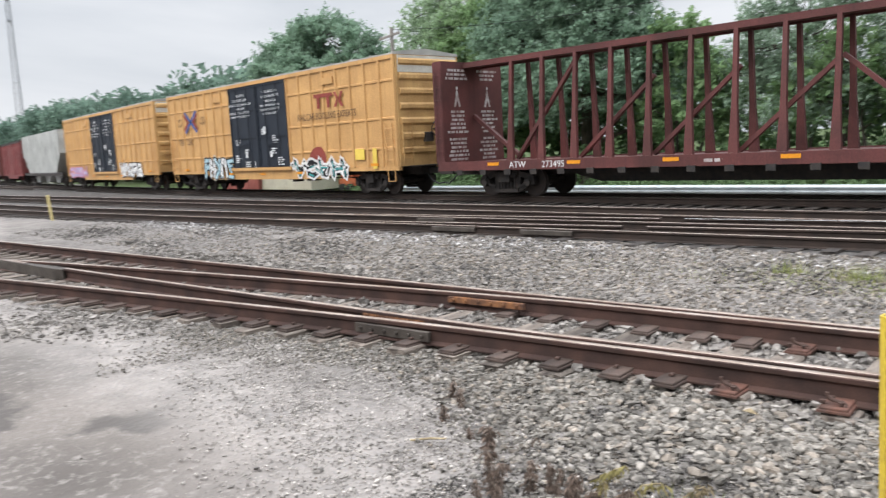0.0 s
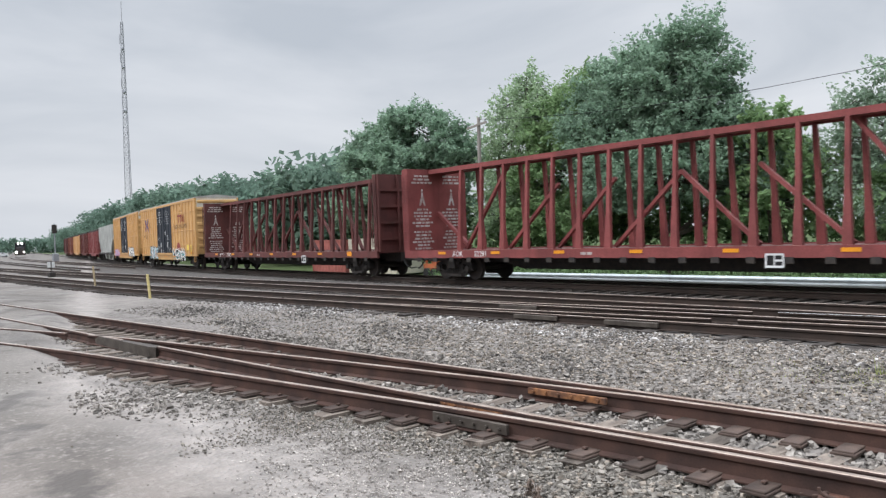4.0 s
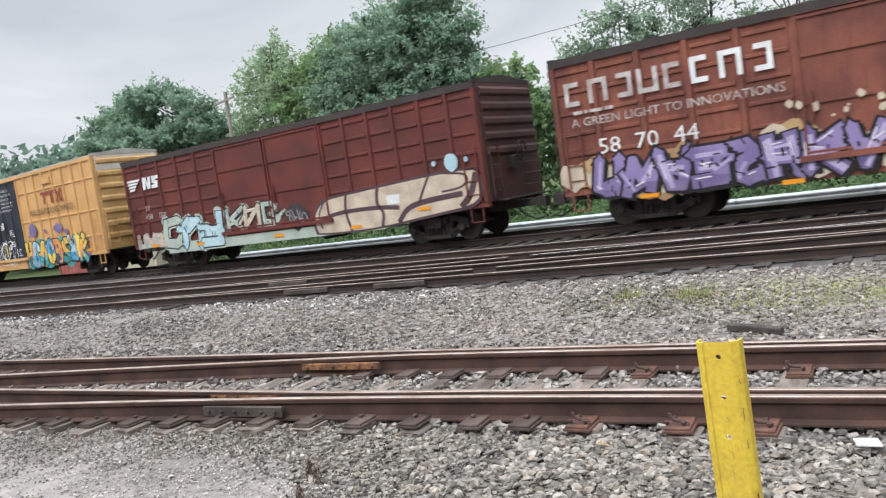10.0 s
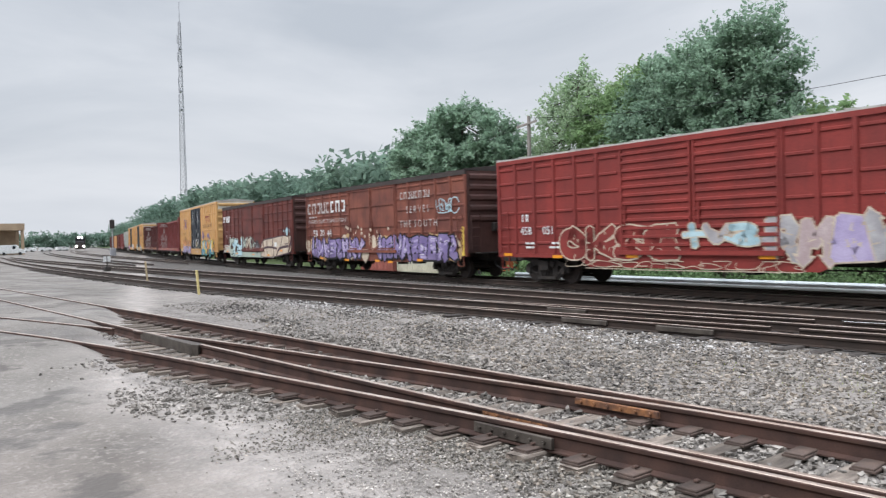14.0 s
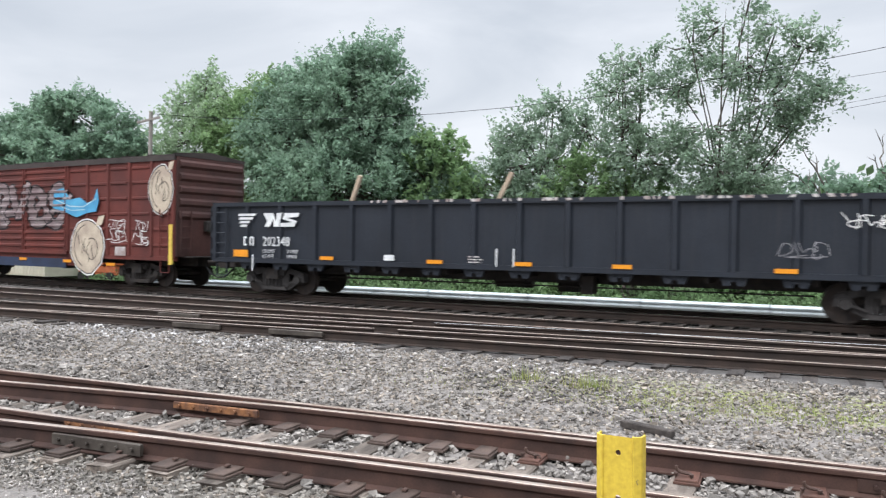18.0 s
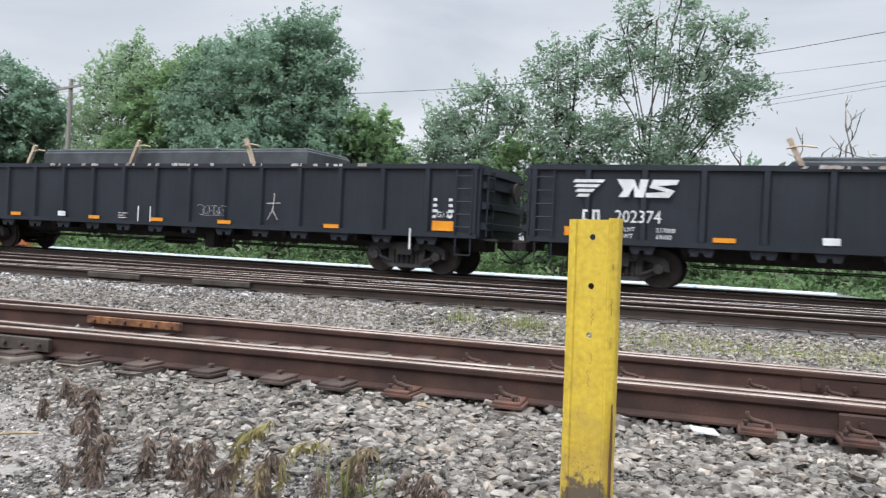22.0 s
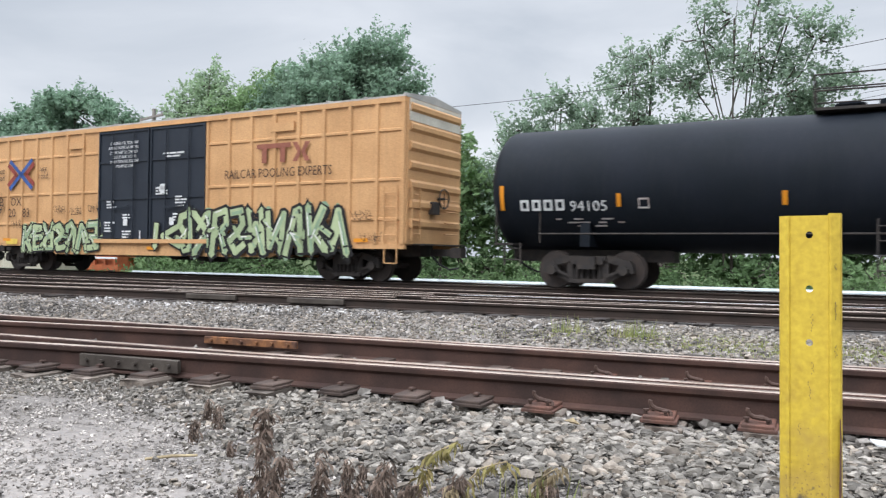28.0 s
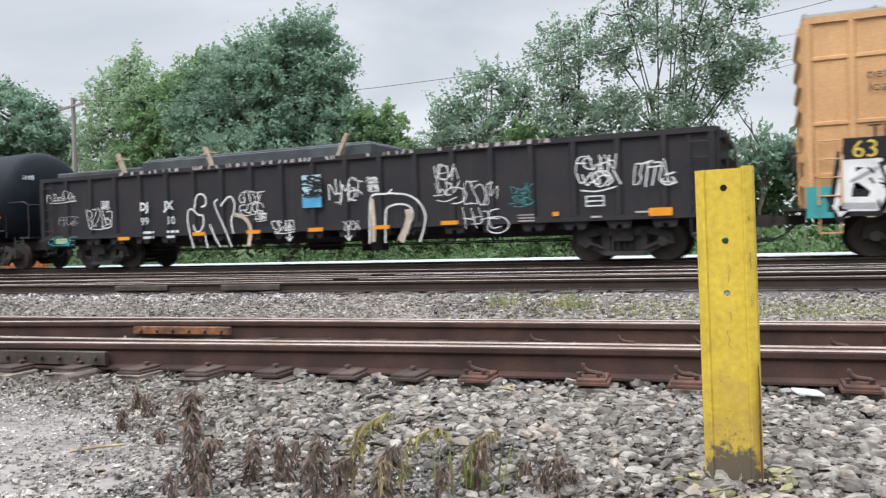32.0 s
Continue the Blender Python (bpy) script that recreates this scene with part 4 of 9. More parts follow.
stones("ballast_gravel", px, py, rng.gamma(4, 0.0042, len(px)) + 0.006, "stone_pale", "grey ballast stones along the switch", sink=0.2)
px, py = scatter(5500, -26, -2.5, 11.0, 12.9, lambda a, b: np.clip(1.2 - np.abs(b - 12.35 - 0.05 * a * 0.6) / 0.8, 0, 1) * np.clip((np.sin(1.3 * a) + np.sin(0.57 * a + 1)) * 0.5 + 0.6, 0.1, 1))
stones("ballast_gravel", px, py, rng.gamma(4, 0.0048, len(px)) + 0.008, "stone_white", "clean whitish stones along the tie ends", sink=0.25)
px, py = scatter(52000, -26, 4.5, 8.3, 12.9, lambda a, b: 0.85 * np.clip((a + 17) / 10, 0.22, 1))
stones("ballast_gravel", px, py, rng.gamma(4, 0.0046, len(px)) + 0.007, "stone_pale", "loose grey ballast stones between the tracks", sink=0.05)

px, py = scatter(16000, -24, 4.5, 8.6, 12.6, lambda a, b: np.clip(1.6 * np.sin(0.9 * a + 1.3 * b) * np.sin(0.37 * a - 0.8 * b + 2.0), 0, 1))
stones("ballast_gravel", px, py, rng.gamma(4, 0.0042, len(px)) + 0.007, "stone_dark", "dark oily stones drifted between the tracks", sink=0.35)


# ---- the freight train ----
# A car's own space: x along the track (the train runs towards -x), the side that faces the yard at -y, z from the rail's head.
HALF = 1.55


TRUCK = {}


def truck_parts():
    wheel = Shape()
    for y in (-0.755, 0.755):
        d = 1 if y > 0 else -1
        wheel.tube([(0, y - 0.07 * d, 0), (0, y - 0.04 * d, 0), (0, y - 0.035 * d, 0), (0, y + 0.05 * d, 0), (0, y + 0.055 * d, 0), (0, y + 0.02 * d, 0)], [0.475, 0.475, 0.445, 0.440, 0.36, 0.30], 28)
        wheel.tube([(0, y + 0.02 * d, 0), (0, y + 0.09 * d, 0)], [0.16, 0.13], 16)
        # three bolts of the bearing cap
        wheel.tube([(0, y + 0.09 * d, 0), (0, y + 0.36 * d, 0)], [0.10, 0.10], 14)
        for a in (0, 120, 240):
            bx, bz = 0.06 * math.cos(radians(a)), 0.06 * math.sin(radians(a))
            wheel.tube([(bx, y + 0.36 * d, bz), (bx, y + 0.385 * d, bz)], 0.02, 6)
    wheel.tube([(0, -0.72, 0), (0, 0.72, 0)], 0.08, 10)
    TRUCK["wheelset"] = wheel.mesh("wheelset", "wheel")
    side = Shape()
    for k in (-1, 1):
        side.bar((-0.46 * k, 0, 0.74), (-1.02 * k, 0, 0.60), 0.17, 0.13, (0, 1, 0)).bar((-0.44 * k, 0, 0.22), (-0.96 * k, 0, 0.50), 0.16, 0.10, (0, 1, 0)).bar((-0.43 * k, 0, 0.20), (-0.43 * k, 0, 0.76), 0.17, 0.11, (0, 1, 0))
        side.prism([(-1.12 * k, 0.40), (-1.08 * k, 0.64), (-0.84 * k, 0.68), (-0.76 * k, 0.56), (-0.66 * k, 0.40)], -0.11, 0.11)
    side.box(-0.46, 0.46, -0.11, 0.11, 0.68, 0.80).box(-0.46, 0.46, -0.12, 0.12, 0.15, 0.25)
    for i in range(5):
        side.tube([(-0.28 + 0.14 * i, -0.0, 0.26), (-0.28 + 0.14 * i, 0.0, 0.62)], 0.06, 8)
    side.box(-0.40, 0.40, -0.16, 0.16, 0.60, 0.74)
    side.bar((-1.02, -0.13, 0.52), (-0.45, -0.13, 0.32), 0.03, 0.05).bar((1.02, -0.13, 0.52), (0.45, -0.13, 0.32), 0.03, 0.05)
    for x in (-0.88, 0.88):
        side.tube([(x, -0.19, 0.457), (x, 0.10, 0.457)], [0.115, 0.15], 14)
    TRUCK["side_frame"] = side.mesh("side_frame", "truck")
    TRUCK["side_frame_grey"] = side.mesh("side_frame", "truck_grey")
    bol = Shape().box(-0.22, 0.22, -1.25, 1.25, 0.48, 0.78).box(-0.9, 0.9, -0.35, 0.35, 0.55, 0.62)
    bol.box(-0.60, -0.52, -0.9, 0.9, 0.35, 0.45).box(0.52, 0.60, -0.9, 0.9, 0.35, 0.45)
    TRUCK["bolster"] = bol.mesh("bolster", "truck")


truck_parts()
WHEELSETS = {-0.88: [], 0.88: []}


def truck(car, x, grey=False):
    t = new("truck")
    t.parent, t.matrix_basis = car, pose(x, 0, 0)
    frame_name = "side_frame_grey" if grey else "side_frame"
    for y in (-1.02, 1.02):
        part("side_frame", TRUCK[frame_name], "truck", t, at=pose(0, y, 0))
    part("bolster", TRUCK["bolster"], "truck", t)
    for wx in (-0.88, 0.88):
        WHEELSETS[wx].append(part("wheelset", TRUCK["wheelset"], "wheel", t, at=pose(wx, 0, 0.457)))
    return t


def coupler(car, x, d):
    """Coupler, draft gear and air hose at the end x, pointing to d."""
    s = Shape().box(min(x, x + 0.75 * d), max(x, x + 0.75 * d), -0.09, 0.09, 0.74, 0.94)
    s.box(min(x + 0.68 * d, x + 1.0 * d), max(x + 0.68 * d, x + 1.0 * d), -0.17, 0.15, 0.70, 0.98)
    part("coupler", s, "truck", car)
    part("air_hose", Shape().tube([(x + 0.2 * d, -0.35, 0.75), (x + 0.45 * d, -0.38, 0.52), (x + 0.75 * d, -0.32, 0.38), (x + 0.98 * d, -0.2, 0.42)], 0.028, 6), "cable", car)


def underframe(car, L, z0, material="truck"):
    s = Shape().box(-L / 2, L / 2, -0.35, 0.35, z0 - 0.32, z0)
    for i in range(9):
        x = -L / 2 + L * (i + 0.5) / 9
        s.box(x - 0.06, x + 0.06, -1.3, 1.3, z0 - 0.16, z0)
    part("centre_sill", s, material, car)
    b = Shape().tube([(-1.6, 0.75, z0 - 0.38), (-0.5, 0.75, z0 - 0.38)], 0.17, 12).box(0.3, 0.9, 0.5, 0.95, z0 - 0.6, z0 - 0.15).box(1.4, 1.7, -0.9, -0.5, z0 - 0.55, z0 - 0.1)
    b.tube([(-L * 0.33, -0.5, z0 - 0.40), (L * 0.33, -0.5, z0 - 0.40)], 0.02, 6).tube([(-L * 0.33, 0.3, z0 - 0.45), (L * 0.33, 0.3, z0 - 0.45)], 0.02, 6)
    part("brake_gear", b, "truck", car)


def ladder(car, x, y, z0, z1, material, rungs, width=0.42, along="x"):
    s = Shape()
    for i in range(rungs):
        z = z0 + (z1 - z0) * (i + 0.5) / rungs
        if along == "x":
            s.tube([(x - width / 2, y, z), (x + width / 2, y, z)], 0.014, 5)
        else:
            s.tube([(x, y - width / 2, z), (x, y + width / 2, z)], 0.014, 5)
    for k in (-1, 1):
        if along == "x":
            s.bar((x + k * width / 2, y, z0), (x + k * width / 2, y, z1), 0.025, 0.04)
        else:
            s.bar((x, y + k * width / 2, z0), (x, y + k * width / 2, z1), 0.04, 0.025)
    part("ladder", s, material, car)


def stirrup(car, x, z, material):
    s = Shape().bar((x - 0.2, -HALF + 0.02, z), (x - 0.2, -HALF + 0.02, z - 0.42), 0.03, 0.03).bar((x + 0.2, -HALF + 0.02, z), (x + 0.2, -HALF + 0.02, z - 0.42), 0.03, 0.03)
    s.bar((x - 0.2, -HALF + 0.02, z - 0.42), (x + 0.2, -HALF + 0.02, z - 0.42), 0.04, 0.03)
    part("stirrup_step", s, material, car)


REFLECTOR = Shape().box(-0.23, 0.23, -0.004, 0.0, -0.05, 0.05).mesh("reflector", "orange")


def reflectors(car, y, rows):
    for x, z in rows:
        part("reflector", REFLECTOR, "orange", car, at=pose(x, y, z))


def boxcar(label, L, eave, material, posts, roof="roof", door=(0.36, 0.64), door_material=None, beads=(0.30, 0.56, 0.84), plug=True, corrugated_door=False, end_material=None, end_low=1.35,
           sill=0.95, end_ribs=5, fishbelly=True, trucks_at=None, bead_len=0.8, roof_lip=0.0, doors=2):
    car = thing("boxcar", label, "boxcar", "cars of the freight train")
    z0 = 1.06
    y0, y1 = -HALF + 0.06, HALF - 0.06
    a, b = -L / 2, L / 2
    body = Shape().box(a + 0.04, b - 0.04, y0, y1, z0, eave)
    part("body", body, material, car)
    # roof: low pitch, running boards' ribs
    r = Shape().prism([(y0 - 0.05, eave), (y1 + 0.05, eave), (y1 + 0.05, eave + 0.05), (0, eave + 0.19), (y0 - 0.05, eave + 0.05)], a - 0.02, b + 0.02, "yz")
    n = int(L / 1.25)
    for i in range(n + 1):
        x = a + 0.02 + (L - 0.04) * i / n
        r.prism([(y0 - 0.06, eave + 0.045), (y1 + 0.06, eave + 0.045), (y1 + 0.06, eave + 0.085), (0, eave + 0.235), (y0 - 0.06, eave + 0.085)], x - 0.035, x + 0.035, "yz")
    part("roof", r, roof, car)
    part("eave_rail", Shape().box(a, b, y0 - 0.055, y0 + 0.02, eave - 0.14, eave - 0.001).box(a, b, y1 - 0.02, y1 + 0.055, eave - 0.14, eave - 0.001), "roof_dark" if roof == "roof_dark" else material, car)
    d0, d1 = a + L * door[0], a + L * door[1]
    # side posts and pressed beads, panel by panel
    edges = []
    for s0, s1, k in ((a, d0, posts[0]), (d1, b, posts[1])):
        edges.append([s0 + (s1 - s0) * i / k for i in range(k + 1)])
    for e in edges:
        for i, x in enumerate(e):
            for ys, sg in ((y0, -1), (y1, 1)):
                xx = min(max(x, a + 0.07), b - 0.07)
                post = Shape().prism([(xx - 0.085, 0), (xx + 0.085, 0), (xx + 0.05, 0.06), (xx - 0.05, 0.06)], z0 + 0.003, eave - 0.143, "xy")
                post.v = [(p[0], ys + sg * p[1], p[2]) for p in post.v]
                part("side_post", post, material, car)
        for x, x2 in zip(e, e[1:]):
            for fz in beads:
                z = z0 + (eave - z0) * fz
                half_len = (x2 - x) * bead_len / 2
                mid = (x + x2) / 2
                bead = Shape().prism([(0, z - 0.05), (-0.035, z - 0.03), (-0.035, z + 0.03), (0, z + 0.05)], mid - half_len, mid + half_len, "yz")
                bead.v = [(p[0], y0 + p[1], p[2]) for p in bead.v]
                part("side_bead", bead, material, car)
    # doors
    dm = door_material or material
    dw = (d1 - d0) / doors
    for ys, sg in ((y0, -1), (y1, 1)):
        part("door_frame", Shape().box(d0 - 0.03, d1 + 0.03, min(ys + sg * 0.002, ys + sg * 0.03), max(ys + sg * 0.002, ys + sg * 0.03), z0 + 0.112, eave - 0.157), dm, car)
    for i in range(doors):
        x0, x1 = d0 + dw * i + 0.04, d0 + dw * (i + 1) - 0.04
        dz0, dz1 = z0 + 0.12, eave - 0.16
        for ys, sg in ((y0, -1), (y1, 1)):
            dr = Shape().box(x0, x1, min(ys, ys + sg * 0.05), max(ys, ys + sg * 0.05), dz0, dz1)
            door_ob = part("door", dr, dm, car, "black plug door" if plug and door_material else "")
            if sg > 0:
                continue
            bars = []
            if corrugated_door:
                for q in range(12):
                    z = dz0 + 0.15 + (dz1 - dz0 - 0.3) * q / 11
                    bars.append(Shape().prism([(y0 - 0.05, z - 0.06), (y0 - 0.095, z - 0.035), (y0 - 0.095, z + 0.035), (y0 - 0.05, z + 0.06)], x0 + 0.08, x1 - 0.08, "yz"))
            else:
                for z in (dz0 + 0.02, dz0 + (dz1 - dz0) * 0.36, dz0 + (dz1 - dz0) * 0.70, dz1 - 0.09):
                    bars.append(Shape().box(x0 + 0.062, x1 - 0.062, y0 - 0.085, y0 - 0.05, z, z + 0.06))
            bars += [Shape().box(x0, x0 + 0.06, y0 - 0.09, y0 - 0.05, dz0, dz1), Shape().box(x1 - 0.06, x1, y0 - 0.09, y0 - 0.05, dz0, dz1)]
            for bar in bars:
                part("door_stiffener", bar, dm, door_ob)
            g = Shape()
            if plug:
                for gx in (x0 + dw * 0.3, x0 + dw * 0.7):
                    g.tube([(gx, y0 - 0.12, dz0 - 0.02), (gx, y0 - 0.12, dz1 - 0.1)], 0.022, 6)
                g.bar((x0 + dw * 0.3, y0 - 0.15, dz0 + 1.0), (x0 + dw * 0.62, y0 - 0.15, dz0 + 1.1), 0.03, 0.05)
            else:
                g.bar((x0 + 0.2, y0 - 0.11, dz0 + 0.75), (x0 + 0.2, y0 - 0.11, dz0 + 1.35), 0.04, 0.05)
            part("lock_rod", g, dm, door_ob)
    part("door_track", Shape().box(d0 - 0.1, d1 + 0.1, y0 - 0.13, y0, z0 - 0.02, z0 + 0.11), material, car)
    part("door_track", Shape().box(d0 - 0.1, d1 + 0.1, y0 - 0.10, y0, eave - 0.155, eave - 0.142), material, car)
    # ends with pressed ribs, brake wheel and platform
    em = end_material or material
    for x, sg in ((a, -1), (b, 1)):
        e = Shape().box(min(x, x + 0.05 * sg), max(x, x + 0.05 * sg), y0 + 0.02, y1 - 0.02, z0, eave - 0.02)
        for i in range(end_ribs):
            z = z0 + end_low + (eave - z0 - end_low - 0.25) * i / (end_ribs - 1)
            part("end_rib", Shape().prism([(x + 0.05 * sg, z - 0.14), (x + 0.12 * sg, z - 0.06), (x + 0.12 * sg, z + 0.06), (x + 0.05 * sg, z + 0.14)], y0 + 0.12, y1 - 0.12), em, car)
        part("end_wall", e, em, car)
        pf = Shape().box(min(x, x + 0.42 * sg), max(x, x + 0.42 * sg), -1.15, 1.15, z0 - 0.03, z0 + 0.01)
        ring = [(x + 0.26 * sg, 0.15 + 0.27 * math.cos(math.tau * q / 16), 2.35 + 0.27 * math.sin(math.tau * q / 16)) for q in range(17)]
        bw = Shape().tube(ring, 0.022, 6, False).tube([(x + 0.05 * sg, 0.15, 2.35), (x + 0.28 * sg, 0.15, 2.35)], 0.035, 8)
        for q in range(4):
            bw.tube([(x + 0.26 * sg, 0.15, 2.35), ring[q * 4]], 0.012, 5)
        part("brake_wheel", bw, "truck", car)
        part("brake_box", Shape().bevelled(min(x + 0.05 * sg, x + 0.22 * sg), max(x + 0.05 * sg, x + 0.22 * sg), -0.35, 0.0, 1.9, 2.25, 0.03), "truck", car)
        for q in range(4):
            part("end_rung", Shape().tube([(x + 0.17 * sg, 0.35, z0 + 0.3 + 0.32 * q), (x + 0.17 * sg, 1.2, z0 + 0.3 + 0.32 * q)], 0.02, 5), em, car)
        part("end_platform", pf, "truck", car)
        ladder(car, x + 0.14 * sg, -1.15, z0 + 0.1, z0 + 1.5, em, 4, along="y")
    # sills
    for ys in (y0 - 0.03, y1 - 0.1):
        part("side_sill", Shape().box(a, b, ys, ys + 0.13, z0 - 0.14, z0 - 0.001), material, car)
    tk = trucks_at or (L / 2 - 2.15)
    if fishbelly:
        for ys in (y0 - 0.028, y1 - 0.05):
            part("fishbelly_sill", Shape().prism([(-tk + 1.9, z0 - 0.142), (-tk + 2.5, z0 - 0.42), (tk - 2.5, z0 - 0.42), (tk - 1.9, z0 - 0.142)], ys, ys + 0.08), material, car)
    ladder(car, a + 0.42, y0 - 0.09, z0 + 0.05, z0 + 1.55, material, 4)
    ladder(car, b - 0.42, y0 - 0.09, z0 + 0.05, z0 + 1.55, material, 4)
    stirrup(car, a + 0.42, z0 - 0.1, material)
    stirrup(car, b - 0.42, z0 - 0.1, material)
    underframe(car, L - 0.4, z0 - 0.02)
    for x, sg in ((a, -1), (b, 1)):
        coupler(car, x - 0.02 * sg, sg)
    truck(car, -tk)
    truck(car, tk)
    return car


def gondola(label, L, top, material, posts, grey_trucks=True):
    car = thing("gondola_car", label, "gondola", "cars of the freight train")
    a, b, z0 = -L / 2, L / 2, 1.02
    y0, y1 = -HALF + 0.06, HALF - 0.06
    for ys, sg in ((y0, -1), (y1, 1)):
        part("side_wall", Shape().box(a, b, min(ys, ys - 0.05 * sg), max(ys, ys - 0.05 * sg), z0 - 0.05, top), material, car)
        part("top_chord", Shape().box(a, b, min(ys - 0.06 * sg, ys + 0.08 * sg), max(ys - 0.06 * sg, ys + 0.08 * sg), top - 0.07, top + 0.05), material, car)
        lower = Shape().box(a, b, min(ys, ys + 0.075 * sg), max(ys, ys + 0.075 * sg), z0 - 0.06, z0 + 0.07)
        part("lower_sill", lower, material, car)
        for i in range(posts + 1):
            x = a + 0.10 + (L - 0.20) * i / posts
            p = Shape().prism([(x - 0.10, ys), (x + 0.10, ys), (x + 0.055, ys + 0.085 * sg), (x - 0.055, ys + 0.085 * sg)], z0 + 0.072, top - 0.072, "xy")
            if sg < 0 and 0 < i < posts:
                p.prism([(x - 0.30, z0 - 0.062), (x + 0.30, z0 - 0.062), (x + 0.22, z0 - 0.25), (x + 0.07, z0 - 0.25), (x + 0.05, z0 - 0.16), (x - 0.05, z0 - 0.16), (x - 0.07, z0 - 0.25), (x - 0.22, z0 - 0.25)], ys, ys + 0.10)
            part("side_post", p, material, car)
    part("floor", Shape().box(a, b, y0, y1, z0 - 0.05, z0 + 0.02), "truck", car)
    for x, sg in ((a, -1), (b, 1)):
        e = Shape().box(min(x, x + 0.05 * sg), max(x, x + 0.05 * sg), y0 - 0.03, y1 + 0.03, z0 - 0.04, top + 0.04)
        for z in (z0 + 0.25, z0 + 0.75, z0 + 1.25, top - 0.12):
            part("end_rib", Shape().prism([(x + 0.05 * sg, z - 0.10), (x + 0.17 * sg, z - 0.07), (x + 0.17 * sg, z + 0.07), (x + 0.05 * sg, z + 0.10)], y0 + 0.05, y1 - 0.05), material, car)
        part("end_wall", e, material, car)
        ladder(car, x + 0.20 * sg, -1.2, z0, top - 0.1, material, 5, along="y")
        pf = Shape().box(min(x, x + 0.45 * sg), max(x, x + 0.45 * sg), -1.3, 1.3, z0 - 0.10, z0 - 0.05)
        pf.tube([(x + 0.22 * sg, 0.6, top - 0.5), (x + 0.27 * sg, 0.6, top - 0.5)], 0.27, 16)
        part("end_platform", pf, "truck", car)
        ladder(car, x - 0.36 * sg, y0 - 0.10, z0 + 0.05, top - 0.1, material, 5)
        stirrup(car, x - 0.36 * sg, z0 - 0.05, material)
        coupler(car, x, sg)
    underframe(car, L - 0.4, z0 - 0.06)
    tk = L / 2 - 2.1
    truck(car, -tk, grey_trucks)
    truck(car, tk, grey_trucks)
    return car


def centerbeam(label, L, top, material):
    car = thing("centerbeam_flatcar", label, "flatcar", "cars of the freight train")
    a, b, z0 = -L / 2, L / 2, 1.13
    part("deck", Shape().box(a, b, -HALF + 0.05, HALF - 0.05, z0 - 0.06, z0), "maroon_dark", car)
    for ys in (-HALF, HALF - 0.1):
        s = Shape().box(a, b, ys, ys + 0.1, z0 - 0.26, z0 + 0.035)
        part("side_sill", s, material, car)
        n = 22
        for i in range(n):
            x = a + 1.0 + (L - 2.0) * i / (n - 1)
            part("winch", Shape().box(x - 0.12, x + 0.12, ys - 0.03 if ys < 0 else ys, ys if ys < 0 else ys + 0.13, z0 - 0.40, z0 - 0.24), "truck", car)
    part("deck_edge_board", Shape().box(a + 1.6, b - 1.6, -HALF + 0.11, -HALF + 0.30, z0 + 0.002, z0 + 0.03), "timber", car)
    # bulkheads
    for x, sg in ((a, 1), (b, -1)):
        bk = Shape().box(min(x, x + 0.30 * sg), max(x, x + 0.30 * sg), -HALF + 0.04, HALF - 0.04, z0 + 0.002, top + 0.04)
        for z in (z0 + 0.55, z0 + 1.25, z0 + 1.95, z0 + 2.65):
            part("bulkhead_rib", Shape().box(min(x - 0.12 * sg, x), max(x - 0.12 * sg, x), -HALF + 0.1, HALF - 0.1, z - 0.05, z + 0.05), material, car)
        for y in (-HALF + 0.08, -0.5, 0.45, HALF - 0.16):
            part("bulkhead_rib", Shape().box(min(x - 0.14 * sg, x), max(x - 0.14 * sg, x), y, y + 0.09, z0 + 0.01, top + 0.03), material, car)
        part("bulkhead", bk, material, car)
        ladder(car, x + 0.16 * sg, -HALF - 0.03, z0 + 0.2, top - 0.2, material, 7, 0.26)
        part("bulkhead_brace", Shape().bar((x + 0.32 * sg, 0, z0 + 1.55), (x + 2.3 * sg, 0, z0 + 0.12), 0.12, 0.14, (0, 1, 0)), material, car)
    # the centre truss
    part("top_chord", Shape().box(a + 0.3, b - 0.3, -0.42, 0.42, top - 0.10, top + 0.02), material, car)
    for y in (-0.463, 0.423):
        part("chord_flange", Shape().box(a + 0.3, b - 0.3, y, y + 0.04, top - 0.16, top - 0.02), material, car)
    n = 16
    xs = [a + 2.4 + (L - 4.8) * i / (n - 1) for i in range(n)]
    for x in xs:
        for ys, tilt in ((-0.62, 0.36), (0.62, -0.36)):
            part("truss_post", Shape().prism([(x - 0.13, z0 + 0.002), (x + 0.13, z0 + 0.002), (x + 0.07, z0 + 1.3), (x + 0.055, top - 0.13), (x - 0.055, top - 0.13), (x - 0.07, z0 + 1.3)], ys - 0.06, ys + 0.06), material, car, at=Matrix.Translation((0, ys, z0)) @ Matrix.Rotation(0.065 * (1 if ys > 0 else -1), 4, "X") @ Matrix.Translation((0, -ys, -z0)))
    for i in range(0, n - 2, 2):
        low, high = (xs[i], xs[i + 2]) if i < n // 2 - 1 else (xs[i + 2], xs[i])
        part("truss_brace", Shape().bar((low, -0.25, z0 + 0.05), (high, -0.15, z0 + (top - z0) * (0.96 if i in (0, 12) else 0.68)), 0.11, 0.13, (0, 1, 0)), material, car)
    part("centre_sill", Shape().box(a, b, -0.35, 0.35, z0 - 0.45, z0 - 0.06).prism([(a + 4.6, z0 - 0.45), (a + 5.6, z0 - 0.70), (b - 5.6, z0 - 0.70), (b - 4.6, z0 - 0.45)], -0.3, 0.3), "truck", car)
    for x, sg in ((a, -1), (b, 1)):
        coupler(car, x, sg)
    truck(car, -L / 2 + 2.6)
    truck(car, L / 2 - 2.6)
